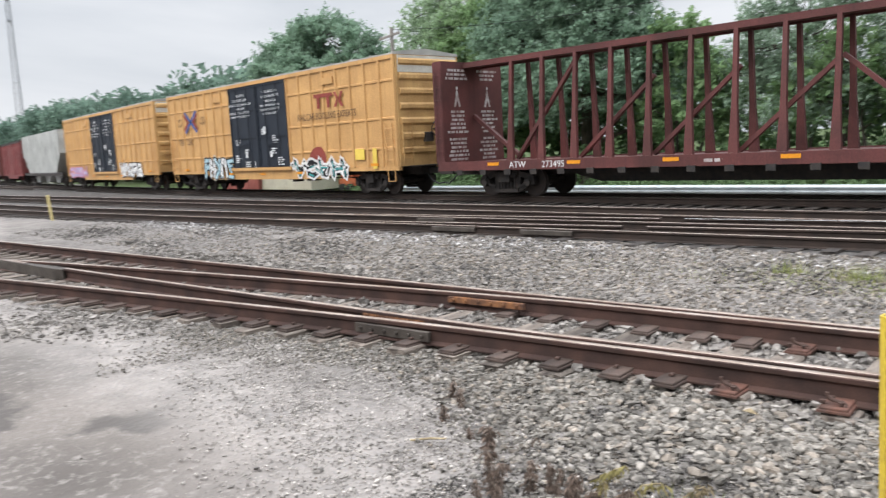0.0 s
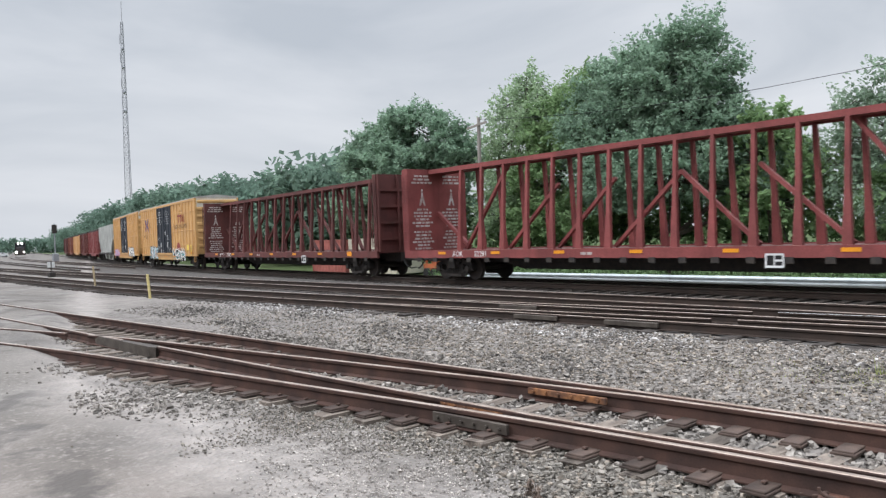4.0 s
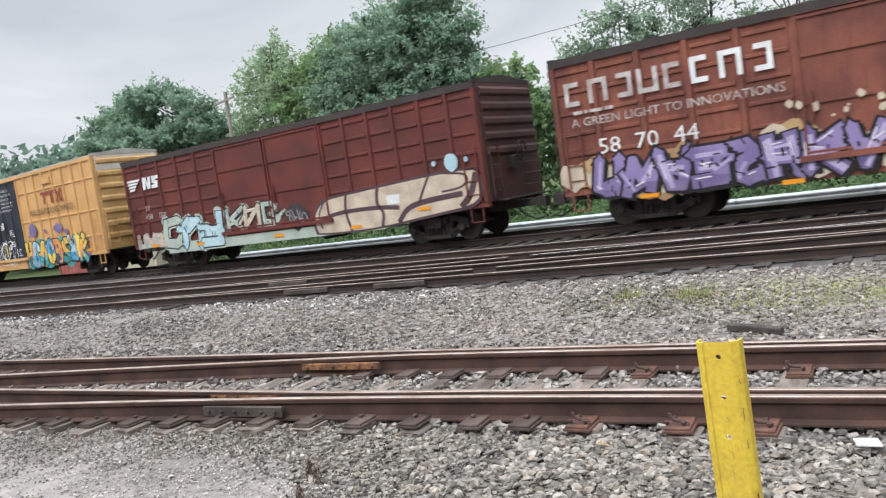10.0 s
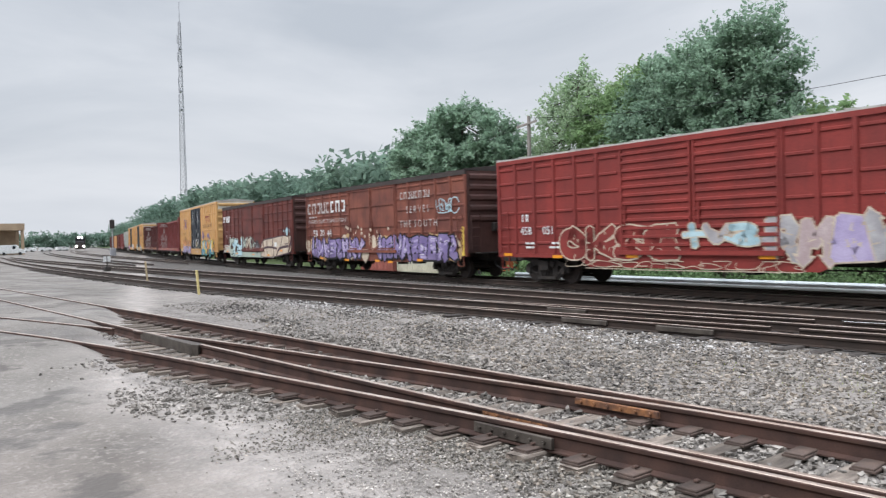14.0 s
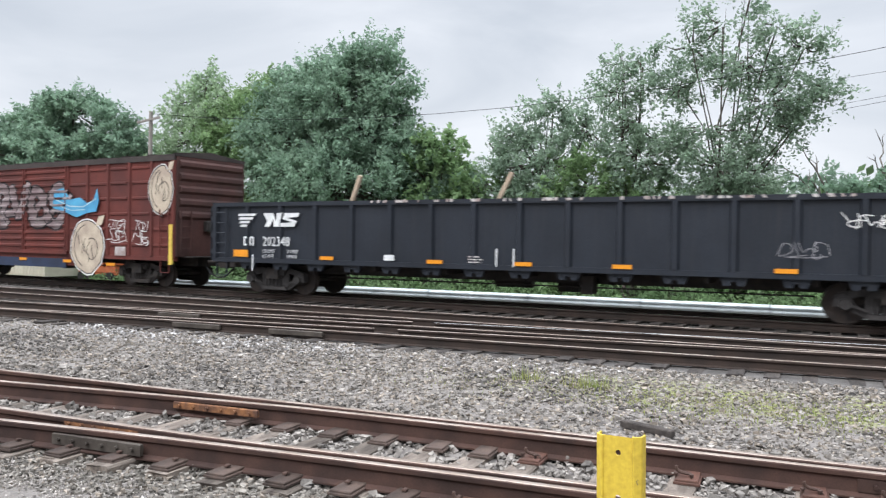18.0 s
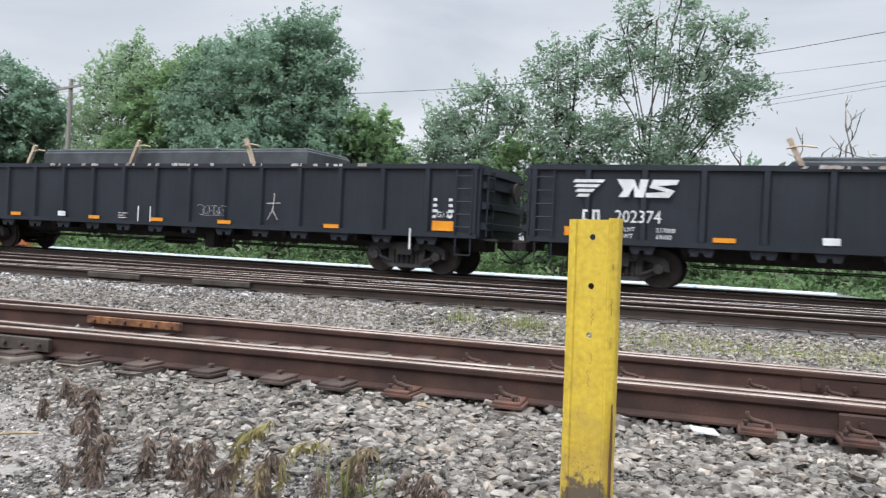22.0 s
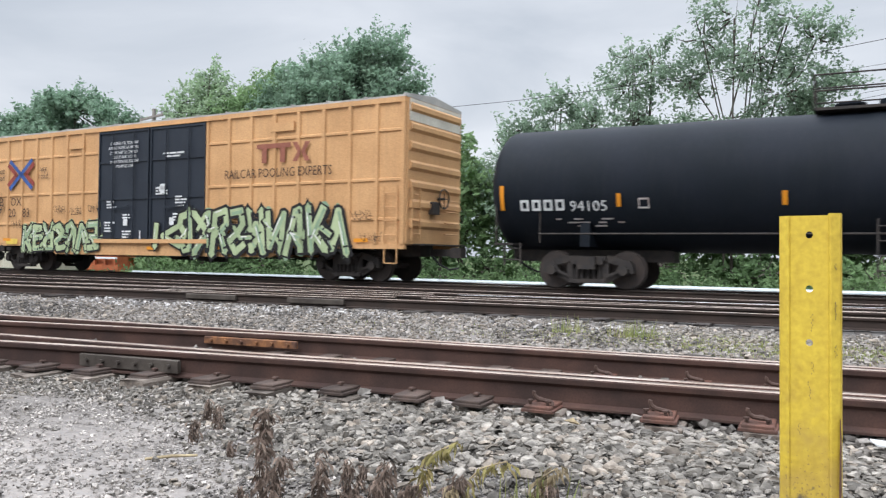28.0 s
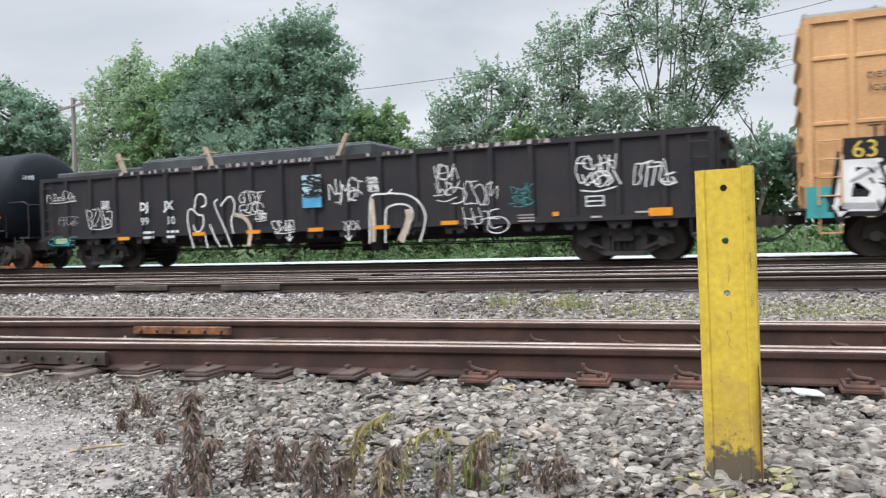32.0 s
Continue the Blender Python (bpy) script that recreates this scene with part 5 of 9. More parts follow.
    return car


def tank_car(label, L, r, zc, material):
    car = thing("tank_car", label, "tank car", "cars of the freight train")
    a, b = -L / 2 + 0.15, L / 2 - 0.15
    n = 40
    prof = [(a + 0.55 - 0.55 * math.sin(math.pi / 2 * (6 - i) / 6), max(r * math.cos(math.pi / 2 * (6 - i) / 6), 0.02)) for i in range(7)]
    prof += [(x, r + 0.012 * (k % 2)) for k, x in enumerate([-4.0, -3.99, -0.01, 0.0, 3.99, 4.0])]
    prof += [(-x, w) for x, w in prof[:7][::-1]]
    s = Shape()
    for x, w in prof:
        for j in range(n):
            q = math.tau * j / n
            s.v.append((x, w * math.cos(q), zc + w * math.sin(q)))
    for i in range(len(prof) - 1):
        for j in range(n):
            k = (j + 1) % n
            s.f.append((i * n + j, i * n + k, (i + 1) * n + k, (i + 1) * n + j))
    s.v = [(p[0] - 0.5, p[1], p[2]) for p in s.v]
    part("tank", s, material, car, smooth=True)
    for x0, x1 in ((-L / 2 + 0.1, -L / 2 + 4.2), (L / 2 - 4.2, L / 2 - 0.1)):
        part("stub_sill", Shape().box(x0, x1, -0.35, 0.35, 0.66, 1.12), "truck", car)
    for x in (-L / 2 + 2.3, L / 2 - 2.3):
        sd = Shape().prism([(-1.35, 1.02), (1.35, 1.02), (1.30, zc - 0.55), (0.9, zc - 1.05), (-0.9, zc - 1.05), (-1.30, zc - 0.55)], x - 0.12, x + 0.12, "yz")
        part("saddle", sd, material, car)
    for x, sg in ((-L / 2, 1), (L / 2, -1)):
        h = Shape()
        h.box(min(x, x + 0.5 * sg), max(x, x + 0.5 * sg), -1.45, 1.45, 1.05, 1.10)
        for y in (-1.42, 1.42):
            h.tube([(x + 0.05 * sg, y, 1.1), (x + 0.05 * sg, y, 2.15), (x + 0.25 * sg, y, 2.25), (x + 1.2 * sg, y, 2.25), (x + 1.2 * sg, y, 1.1)], 0.022, 6)
        h.tube([(x + 0.05 * sg, -1.42, 2.15), (x + 0.05 * sg, 1.42, 2.15)], 0.022, 6)
        part("end_handrail", h, "truck", car)
        ladder(car, x + 0.5 * sg, -1.46, 0.55, 1.1, "truck", 2)
        coupler(car, x, sg)
    part("running_rail", Shape().tube([(-L / 2 + 1.2, -1.5, 1.32), (L / 2 - 1.2, -1.5, 1.32)], 0.025, 6), "truck", car)
    top = Shape().box(-1.1, 1.1, -0.75, 0.75, zc + r - 0.02, zc + r + 0.04)
    for x in (-1.1, 1.1):
        for y in (-0.75, 0.75):
            top.tube([(x, y, zc + r), (x, y, zc + r + 0.75)], 0.02, 6)
    for z in (0.4, 0.75):
        top.tube([(-1.1, -0.75, zc + r + z), (1.1, -0.75, zc + r + z), (1.1, 0.75, zc + r + z), (-1.1, 0.75, zc + r + z), (-1.1, -0.75, zc + r + z)], 0.02, 6)
    top.v = [(p[0] - 0.5, p[1], p[2]) for p in top.v]
    part("top_platform", top, "truck", car)
    part("manway", Shape().tube([(-0.9, 0, zc + r - 0.1), (-0.9, 0, zc + r + 0.16)], 0.30, 18).tube([(-0.9, 0, zc + r + 0.16), (-0.9, 0, zc + r + 0.20)], 0.33, 18).tube([(0.0, 0, zc + r - 0.1), (0.0, 0, zc + r + 0.24)], 0.34, 18), material, car)
    ladder(car, -0.15, -r - 0.02, 0.42, 1.62, "truck", 4, 0.5)
    truck(car, -L / 2 + 2.3)
    truck(car, L / 2 - 2.3)
    return car


def hopper_car(label, L, top, material):
    car = thing("covered_hopper", label, "hopper car", "cars of the freight train")
    a, b = -L / 2, L / 2
    s = Shape().prism([(a + 0.3, top), (b - 0.3, top), (b - 0.3, 2.7), (b - 2.6, 1.1), (a + 2.6, 1.1), (a + 0.3, 2.7)], -1.5, 1.5)
    part("body", s, material, car)
    for i in range(13):
        x = a + 0.4 + (L - 0.8) * i / 12
        part("side_post", Shape().box(x - 0.06, x + 0.06, -1.57, -1.5, max(1.1, 2.7 - max(0, (L / 2 - abs(x)) - 0.3) * 0.7), top), material, car)
    part("side_sill", Shape().box(a, b, -1.55, -1.45, 0.95, 1.2).box(a, b, 1.45, 1.55, 0.95, 1.2), "truck", car)
    for x in (-L * 0.26, 0, L * 0.26):
        part("discharge_gate", Shape().prism([(x - 1.6, 1.1), (x + 1.6, 1.1), (x + 0.5, 0.35), (x - 0.5, 0.35)], -1.1, 1.1), material, car)
    part("roof_hatch", Shape().box(a + 1.2, b - 1.2, -0.4, 0.4, top, top + 0.12), "roof", car)
    for x, sg in ((a, -1), (b, 1)):
        coupler(car, x, sg)
    truck(car, a + 2.0)
    truck(car, b - 2.0)
    return car


# ---- markings and spray paint ----
YF = -HALF - 0.006


def below(poly, z):
    """The part of an outline that lies under the height z."""
    out = []
    for (ax, az), (bx, bz) in zip(poly, poly[1:] + poly[:1]):
        if az <= z:
            out.append((ax, az))
        if (az <= z) != (bz <= z):
            f = (z - az) / (bz - az)
            out.append((ax + (bx - ax) * f, z))
    return out


def above(poly, z):
    return [(x, -q) for x, q in below([(x, -q) for x, q in poly], -z)]


def patch(car, name, polys, material, y, label="", ribs=None, welded=False):
    """Flat painted shapes in the side's plane; with ribs (heights of a door's pressed ribs) the paint follows them."""
    s = Shape()
    if ribs:
        stops = sorted(r + d for r in ribs for d in (-0.06, -0.035, 0.035, 0.06))
        rise = {round(r + d, 4): (0.045 if abs(d) < 0.05 else 0.0) for r in ribs for d in (-0.06, -0.035, 0.035, 0.06)}
        bands = [(-9.0, stops[0])] + list(zip(stops, stops[1:])) + [(stops[-1], 99.0)]
        for poly in polys:
            low, high = min(p[1] for p in poly), max(p[1] for p in poly)
            for a, b in bands:
                if b <= low or a >= high:
                    continue
                cell = above(below(poly, b), a)
                if len(cell) < 3:
                    continue
                area = sum(cell[i][0] * cell[(i + 1) % len(cell)][1] - cell[(i + 1) % len(cell)][0] * cell[i][1] for i in range(len(cell)))
                ya, yb = rise.get(round(a, 4), 0.0), rise.get(round(b, 4), 0.0)
                pts = [(p[0], y - (ya + (yb - ya) * (p[1] - a) / (b - a)), p[1]) for p in (cell if area > 0 else cell[::-1])]
                s.add(pts, [tuple(range(len(pts)))])
        return part(name, s, material, car, label)
    if name in ("placard", "orange_panel") and len(polys) > 1:
        return [patch(car, name, [poly], material, y, label) for poly in polys]
    if welded:
        seen = {}
        for poly in polys:
            area = sum(poly[i][0] * poly[(i + 1) % len(poly)][1] - poly[(i + 1) % len(poly)][0] * poly[i][1] for i in range(len(poly)))
            face = []
            for p in (poly if area > 0 else poly[::-1]):
                key = (round(p[0], 5), round(p[1], 5))
                if key not in seen:
                    seen[key] = len(s.v)
                    s.v.append((p[0], y, p[1]))
                face.append(seen[key])
            if len(set(face)) > 2:
                s.f.append(tuple(dict.fromkeys(face)))
        return part(name, s, material, car, label)
    for i, poly in enumerate(polys):
        if len(poly) < 3:
            continue
        area = sum(poly[i][0] * poly[(i + 1) % len(poly)][1] - poly[(i + 1) % len(poly)][0] * poly[i][1] for i in range(len(poly)))
        s.add([(p[0], y - 0.00008 * (i % 7), p[1]) for p in (poly if area > 0 else poly[::-1])], [tuple(range(len(poly)))])
    return part(name, s, material, car, label)


def rect(x0, x1, z0, z1, lean=0.0):
    return [(x0, z0), (x1, z0), (x1 + lean, z1), (x0 + lean, z1)]


def ribbon(points, w):
    """The outline quads of a brush stroke."""
    out = []
    for (x0, z0), (x1, z1) in zip(points, points[1:]):
        d = math.hypot(x1 - x0, z1 - z0) or 1e-3
        nx, nz = -(z1 - z0) / d * w / 2, (x1 - x0) / d * w / 2
        ex, ez = (x1 - x0) / d * w * 0.3, (z1 - z0) / d * w * 0.3
        out.append([(x0 - nx - ex, z0 - nz - ez), (x1 - nx + ex, z1 - nz + ez), (x1 + nx + ex, z1 + nz + ez), (x0 + nx - ex, z0 + nz - ez)])
    return out


def strip(points, w):
    """A brush stroke whose pieces share their edges."""
    pts = [p for p, q in zip(points, points[1:]) if math.hypot(p[0] - q[0], p[1] - q[1]) > 1e-4] + [points[-1]]
    left, right = [], []
    for i, (x, z) in enumerate(pts):
        (ax, az), (bx, bz) = pts[max(i - 1, 0)], pts[min(i + 1, len(pts) - 1)]
        d = math.hypot(bx - ax, bz - az) or 1e-3
        nx, nz = -(bz - az) / d * w / 2, (bx - ax) / d * w / 2
        left.append((x + nx, z + nz))
        right.append((x - nx, z - nz))
    return [[right[i], right[i + 1], left[i + 1], left[i]] for i in range(len(pts) - 1)]


def blob(cx, cz, rx, rz, rnd, n=14, rough=0.25):
    return [(cx + rx * math.cos(math.tau * i / n) * (1 + rnd.uniform(-rough, rough)), cz + rz * math.sin(math.tau * i / n) * (1 + rnd.uniform(-rough, rough))) for i in range(n)]


# letter skeletons in a cell from -1 to 1
SKELETONS = {
    "a": [[(-0.85, -1), (-0.35, 0.9), (0.3, 0.95), (0.85, -1)], [(-0.5, -0.25), (0.5, -0.25)]],
    "b": [[(-0.7, -1), (-0.7, 0.95), (0.3, 0.9), (0.65, 0.5), (0.1, 0.05), (0.75, -0.4), (0.5, -0.9), (-0.6, -0.95)]],
    "c": [[(0.85, 0.6), (0.3, 0.95), (-0.55, 0.8), (-0.8, 0.0), (-0.55, -0.8), (0.3, -0.95), (0.85, -0.6)]],
    "d": [[(-0.7, -0.95), (-0.7, 0.95), (0.2, 0.9), (0.8, 0.3), (0.75, -0.4), (0.2, -0.95), (-0.6, -0.95)]],
    "e": [[(0.85, 0.85), (-0.7, 0.9), (-0.75, -0.9), (0.85, -0.9)], [(-0.65, 0.0), (0.6, 0.05)]],
    "f": [[(0.9, 0.85), (-0.6, 0.9), (-0.7, -1.0)], [(-0.6, 0.1), (0.6, 0.1)]],
    "g": [[(0.8, 0.75), (-0.1, 0.95), (-0.75, 0.4), (-0.7, -0.5), (0.0, -0.95), (0.75, -0.6), (0.75, -0.05), (0.15, -0.05)]],
    "h": [[(-0.75, -1), (-0.75, 1)], [(0.75, -1), (0.75, 1)], [(-0.7, 0.0), (0.7, 0.05)]],
    "i": [[(0.0, -1), (0.0, 1)]],
    "k": [[(-0.7, -1), (-0.75, 1)], [(0.85, 0.95), (-0.45, 0.05), (0.9, -1)]],
    "m": [[(-0.9, -1), (-0.75, 0.95), (0.0, -0.2), (0.75, 0.95), (0.9, -1)]],
    "n": [[(-0.8, -1), (-0.7, 0.95), (0.65, -0.9), (0.75, 1.0)]],
    "o": [[(0.0, 0.95), (-0.7, 0.6), (-0.8, -0.4), (-0.2, -0.95), (0.6, -0.7), (0.8, 0.2), (0.4, 0.85), (0.0, 0.95)]],
    "r": [[(-0.7, -1), (-0.75, 0.9), (0.4, 0.95), (0.75, 0.5), (0.3, 0.0), (-0.6, -0.05)], [(0.1, 0.0), (0.85, -1)]],
    "s": [[(0.8, 0.75), (0.0, 0.98), (-0.75, 0.55), (-0.1, 0.05), (0.75, -0.4), (0.2, -0.95), (-0.85, -0.8)]],
    "t": [[(-0.9, 0.85), (0.9, 0.95)], [(0.0, 0.9), (-0.05, -1)]],
    "u": [[(-0.8, 0.95), (-0.75, -0.5), (-0.2, -0.95), (0.5, -0.8), (0.75, -0.3), (0.75, 1.0)]],
    "v": [[(-0.85, 1), (-0.05, -0.95), (0.85, 1)]],
    "z": [[(-0.8, 0.9), (0.8, 0.9), (-0.75, -0.9), (0.85, -0.9)]],
}
FORMS = "abcdefghkmnorstuvz"


def rounded(points, times=2):
    """Cuts the corners of a polyline."""
    for _ in range(times):
        out = [points[0]]
        for (ax, az), (bx, bz) in zip(points, points[1:]):
            out += [(ax * 0.75 + bx * 0.25, az * 0.75 + bz * 0.25), (ax * 0.25 + bx * 0.75, az * 0.25 + bz * 0.75)]
        points = out + [points[-1]]
    return points


def throw_up(car, x0, x1, z0, z1, fill, outline, seed, letters=5, shade=None, halo=None, y=YF, label="", width=0.07, word="", soft=False, upper=None, split=0.5, drop=None, fat=1.0, ribs=None, wild=0.12, glint="spray_white"):
    """A sprayed piece of fat letters side by side: a cloud and a thrown shadow behind, an outline, a body in one or two colours, shading and glints."""
    rnd = random.Random(seed)
    forms = word or "".join(rnd.choice(FORMS) for _ in range(letters))
    n = len(forms)
    w, tall, width = (x1 - x0) / n, (z1 - z0) / 2, width * 0.85
    fills = (fill,) if isinstance(fill, str) else fill
    uppers = (upper,) if isinstance(upper, str) else upper
    for i, form in enumerate(forms):
        bodies, lines, shades, halos, glints, drops, cracks = [], [], [], [], [], [], []
        cx, cz = x0 + w * (i + 0.5), (z0 + z1) / 2 + rnd.uniform(-0.05, 0.05) * tall
        thick = min(w * 0.29, tall * 0.42) * fat * rnd.uniform(0.92, 1.08)
        h, hw = tall - thick * 0.5 - width, w * 0.64 - thick * 0.42 - width * 0.5
        lean = rnd.uniform(-0.05, 0.22) * hw
        fx, fz = (rnd.choice((-1, 1)), rnd.choice((-1, 1))) if n > 1 else (1, 1)
        strokes = list(SKELETONS[form])
        if n > 1:
            # a bar or arrow thrown across to the next form
            reach = rnd.choice((-1, 1))
            strokes.append([(-0.5 * reach, rnd.uniform(-0.8, 0.8)), (0.4 * reach, rnd.uniform(-0.9, 0.9)), (1.35 * reach, rnd.uniform(-0.6, 0.9))])
        for number, stroke in enumerate(strokes):
            pts = [(cx + (p * fx + rnd.uniform(-wild, wild)) * hw + q * lean, cz + (q * fz + rnd.uniform(-wild, wild) * 0.7) * h) for p, q in stroke]
            if soft:
                pts = rounded(pts)
            t = thick * rnd.uniform(0.85, 1.08) * (0.62 if number >= len(SKELETONS[form]) else 1.0)
            bodies += ribbon(pts, t)
            lines += ribbon(pts, t + 2 * width)
            for p, q in (pts if soft else pts[1:-1]):
                bodies.append(blob(p, q, t * 0.5, t * 0.5, rnd, 10, 0.02))
                lines.append(blob(p, q, t * 0.5 + width, t * 0.5 + width, rnd, 10, 0.02))
            if not soft:
                # pointed or chopped ends
                for (ax, az), (bx, bz) in ((pts[-1], pts[-2]), (pts[0], pts[1])):
                    if rnd.random() < 0.6:
                        d = math.hypot(ax - bx, az - bz) or 1e-3
                        ux, uz, k = (ax - bx) / d, (az - bz) / d, rnd.uniform(0.5, 0.85)
                        for group, g in ((bodies, 0.0), (lines, 1.6 * width)):
                            group.append([(ax - uz * (t * k + g) - ux * g, az + ux * (t * k + g) - uz * g), (ax + ux * (t * 0.8 + g), az + uz * (t * 0.8 + g)), (ax + uz * (t * k + g) - ux * g, az - ux * (t * k + g) - uz * g)])
            if drop:
                drops += [[(p + t * 0.34, q - t * 0.22) for p, q in poly] for poly in ribbon(pts, t + width)]
            if shade:
                k = rnd.randrange(len(pts) - 1)
                e = min(len(pts), k + (6 if soft else 2))
                shades += ribbon([(p + t * 0.10, q - t * 0.14) for p, q in pts[k:e]], t * rnd.uniform(0.3, 0.5))
            if wild and n > 1:
                for _ in range(2):
                    k = rnd.randrange(len(pts) - 1)
                    (ax, az), (bx, bz), f, side = pts[k], pts[k + 1], rnd.uniform(0.1, 0.9), rnd.choice((-1, 1))
                    d = math.hypot(bx - ax, bz - az) or 1e-3
                    mx, mz, ox, oz = ax + (bx - ax) * f, az + (bz - az) * f, -(bz - az) / d * t * side, (bx - ax) / d * t * side
                    cracks += ribbon([(mx + ox * 0.5, mz + oz * 0.5), (mx + ox * rnd.uniform(-0.1, 0.2) + rnd.uniform(-0.2, 0.2) * t, mz + oz * 0.05)], width * rnd.uniform(0.45, 0.9))
            k = rnd.randrange(len(pts) - 1)
            (ax, az), (bx, bz) = pts[k], pts[k + 1]
            glints += ribbon([(ax + (bx - ax) * 0.15 - t * 0.26, az + (bz - az) * 0.15 + t * 0.22), (ax + (bx - ax) * 0.7 - t * 0.26, az + (bz - az) * 0.7 + t * 0.22)], width * 0.40)
            if halo:
                for p, q in (pts[::3] if soft else pts):
                    halos.append(blob(p, q, t * rnd.uniform(0.75, 1.05), t * rnd.uniform(0.75, 1.05), rnd, 11, 0.15))
        if rnd.random() < 0.5:
            sx, sz = cx + rnd.uniform(-0.6, 0.6) * hw, cz - h * rnd.uniform(0.5, 0.9)
            lines += ribbon([(sx, sz), (sx + rnd.uniform(-0.02, 0.02), sz - rnd.uniform(0.05, 0.25) * tall)], width * 0.35)
        deep = y - 0.0042 * (i % 4)
        if halo:
            patch(car, "graffiti_halo", halos, halo, y + 0.002, ribs=ribs)
        if drop:
            patch(car, "graffiti_shadow", drops, drop, deep - 0.0003, ribs=ribs)
        patch(car, "graffiti_outline", lines, outline, deep - 0.0010, ribs=ribs)
        patch(car, "graffiti_letter", bodies, fills[i % len(fills)], deep - 0.0022, label if i == 0 else "", ribs)
        if uppers:
            cutz = z0 + (z1 - z0) * split
            tops = [p for p in (above(poly, cutz + rnd.uniform(-0.05, 0.05)) for poly in bodies) if len(p) > 2]
            patch(car, "graffiti_fade", tops, uppers[i % len(uppers)], deep - 0.0030, ribs=ribs)
        if shade:
            patch(car, "graffiti_shade", shades, shade, deep - 0.0035, ribs=ribs)
        if cracks:
            patch(car, "graffiti_detail", cracks, outline, deep - 0.0037, ribs=ribs)
        if glint and glint not in fills:
            patch(car, "graffiti_glint", glints, glint, deep - 0.0039, ribs=ribs)


def tag(car, x0, x1, z0, z1, material, seed, strokes=6, width=0.035, y=YF - 0.012):
    """A quick hand-sprayed signature: narrow slanting forms run together, a loop and an underline."""
    rnd = random.Random(seed)
    w, h = x1 - x0, z1 - z0
    out = []
    rows = 2 if h > 0.75 * w else 1
    for row in range(rows):
        n = max(3, strokes) - (1 if row else 0)
        zc, hh = z0 + h * (rows - row - 0.5) / rows, h / rows * 0.5
        cw = w / n
        for k in range(n):
            cx, size = x0 + cw * (k + 0.5), rnd.choice((-1, 1)) * rnd.uniform(0.75, 1.2)
            up = hh * (0.12 * math.sin(1.7 * k + seed) + rnd.uniform(-0.1, 0.1))
            turn = rnd.choice((-1, 1))
            for stroke in SKELETONS[rnd.choice(FORMS)]:
                pts = [(cx + (p * turn * 0.80 + 0.22 * q + rnd.uniform(-0.16, 0.16)) * cw, zc + up + (q + rnd.uniform(-0.15, 0.15)) * hh * size * 0.92) for p, q in stroke]
                out += ribbon(rounded(pts, 2), width * rnd.uniform(0.34, 0.52))
    r0, a0 = rnd.uniform(0.14, 0.24) * h, rnd.uniform(0, 360)
    out += ribbon(arc_stroke(x0 + w * rnd.uniform(0.6, 1.0), z0 + h * rnd.uniform(0.0, 0.4), r0 * 1.5, r0, a0, a0 + 270, 12), width * 0.5)
    if rnd.random() < 0.6:
        out += ribbon(rounded([(x0 + 0.1 * w, z0 - 0.05 * h), (x0 + 0.5 * w, z0 - 0.12 * h), (x1, z0 + 0.02 * h)]), width * 0.45)
    patch(car, "graffiti_tag", out, material, y)


def arc_stroke(cx, cz, rx, rz, a0, a1, n=16):
    return [(cx + rx * math.cos(radians(a0 + (a1 - a0) * i / n)), cz + rz * math.sin(radians(a0 + (a1 - a0) * i / n))) for i in range(n + 1)]


def stencil_bars(car, x0, x1, z1, lines, material, seed, height=0.06, gap=0.05, y=YF, centred=True):
    """Small stencilled lines too small to read."""
    rnd = random.Random(seed)
    polys, z = [], z1
    for _ in range(lines):
        w = (x1 - x0) * rnd.uniform(0.55, 1.0)
        x = x0 + ((x1 - x0) - w) / 2 * (1 if centred else 0)
        e = x + w
        while x < e:
            k = rnd.uniform(0.08, 0.34)
            polys.append(rect(x, min(x + k, e), z - height, z))
            x += k + 0.05
        z -= height + gap
    patch(car, "stencil_block", polys, material, y)


def cross_logo(car, x, z, w, h, y=YF):
    """A crossing of four double arms, blue outside and red inside, like two chevrons that meet."""
    t = 0.15 * h
    for sx in (-1, 1):
        for sz in (-1, 1):
            patch(car, "logo_stroke", ribbon([(x + sx * w * 0.44, z + sz * h * 0.5), (x + sx * w * 0.02, z + sz * h * 0.02)], t)[:1], "logo_blue", y)
            patch(car, "logo_stroke", ribbon([(x + sx * w * 0.52, z + sz * h * 0.36), (x + sx * w * 0.22, z + sz * h * 0.02)], t)[:1], "logo_red", y - 0.002)


def ttx_block(car, x, z, y=YF, material="logo_red", s=1.0):
    """The owner's mark as three plain stencil shapes."""
    patch(car, "owner_mark", [rect(x, x + 1.30 * s, z + 0.42 * s, z + 0.56 * s)], material, y)
    for k in (0.20, 0.90):
        patch(car, "owner_mark", [rect(x + k * s, x + (k + 0.19) * s, z, z + 0.418 * s)], material, y)
    for k, m in ((1.36, 1), (2.02, -1)):
        patch(car, "owner_mark", [[(x + k * s, z + 0.56 * s), (x + (k + 0.18 * m) * s, z + 0.56 * s), (x + (k + 0.31 * m) * s, z + 0.34 * s), (x + (k + 0.31 * m) * s, z + 0.22 * s), (x + (k + 0.18 * m) * s, z), (x + k * s, z), (x + (k + 0.19 * m) * s, z + 0.28 * s)]], material, y)


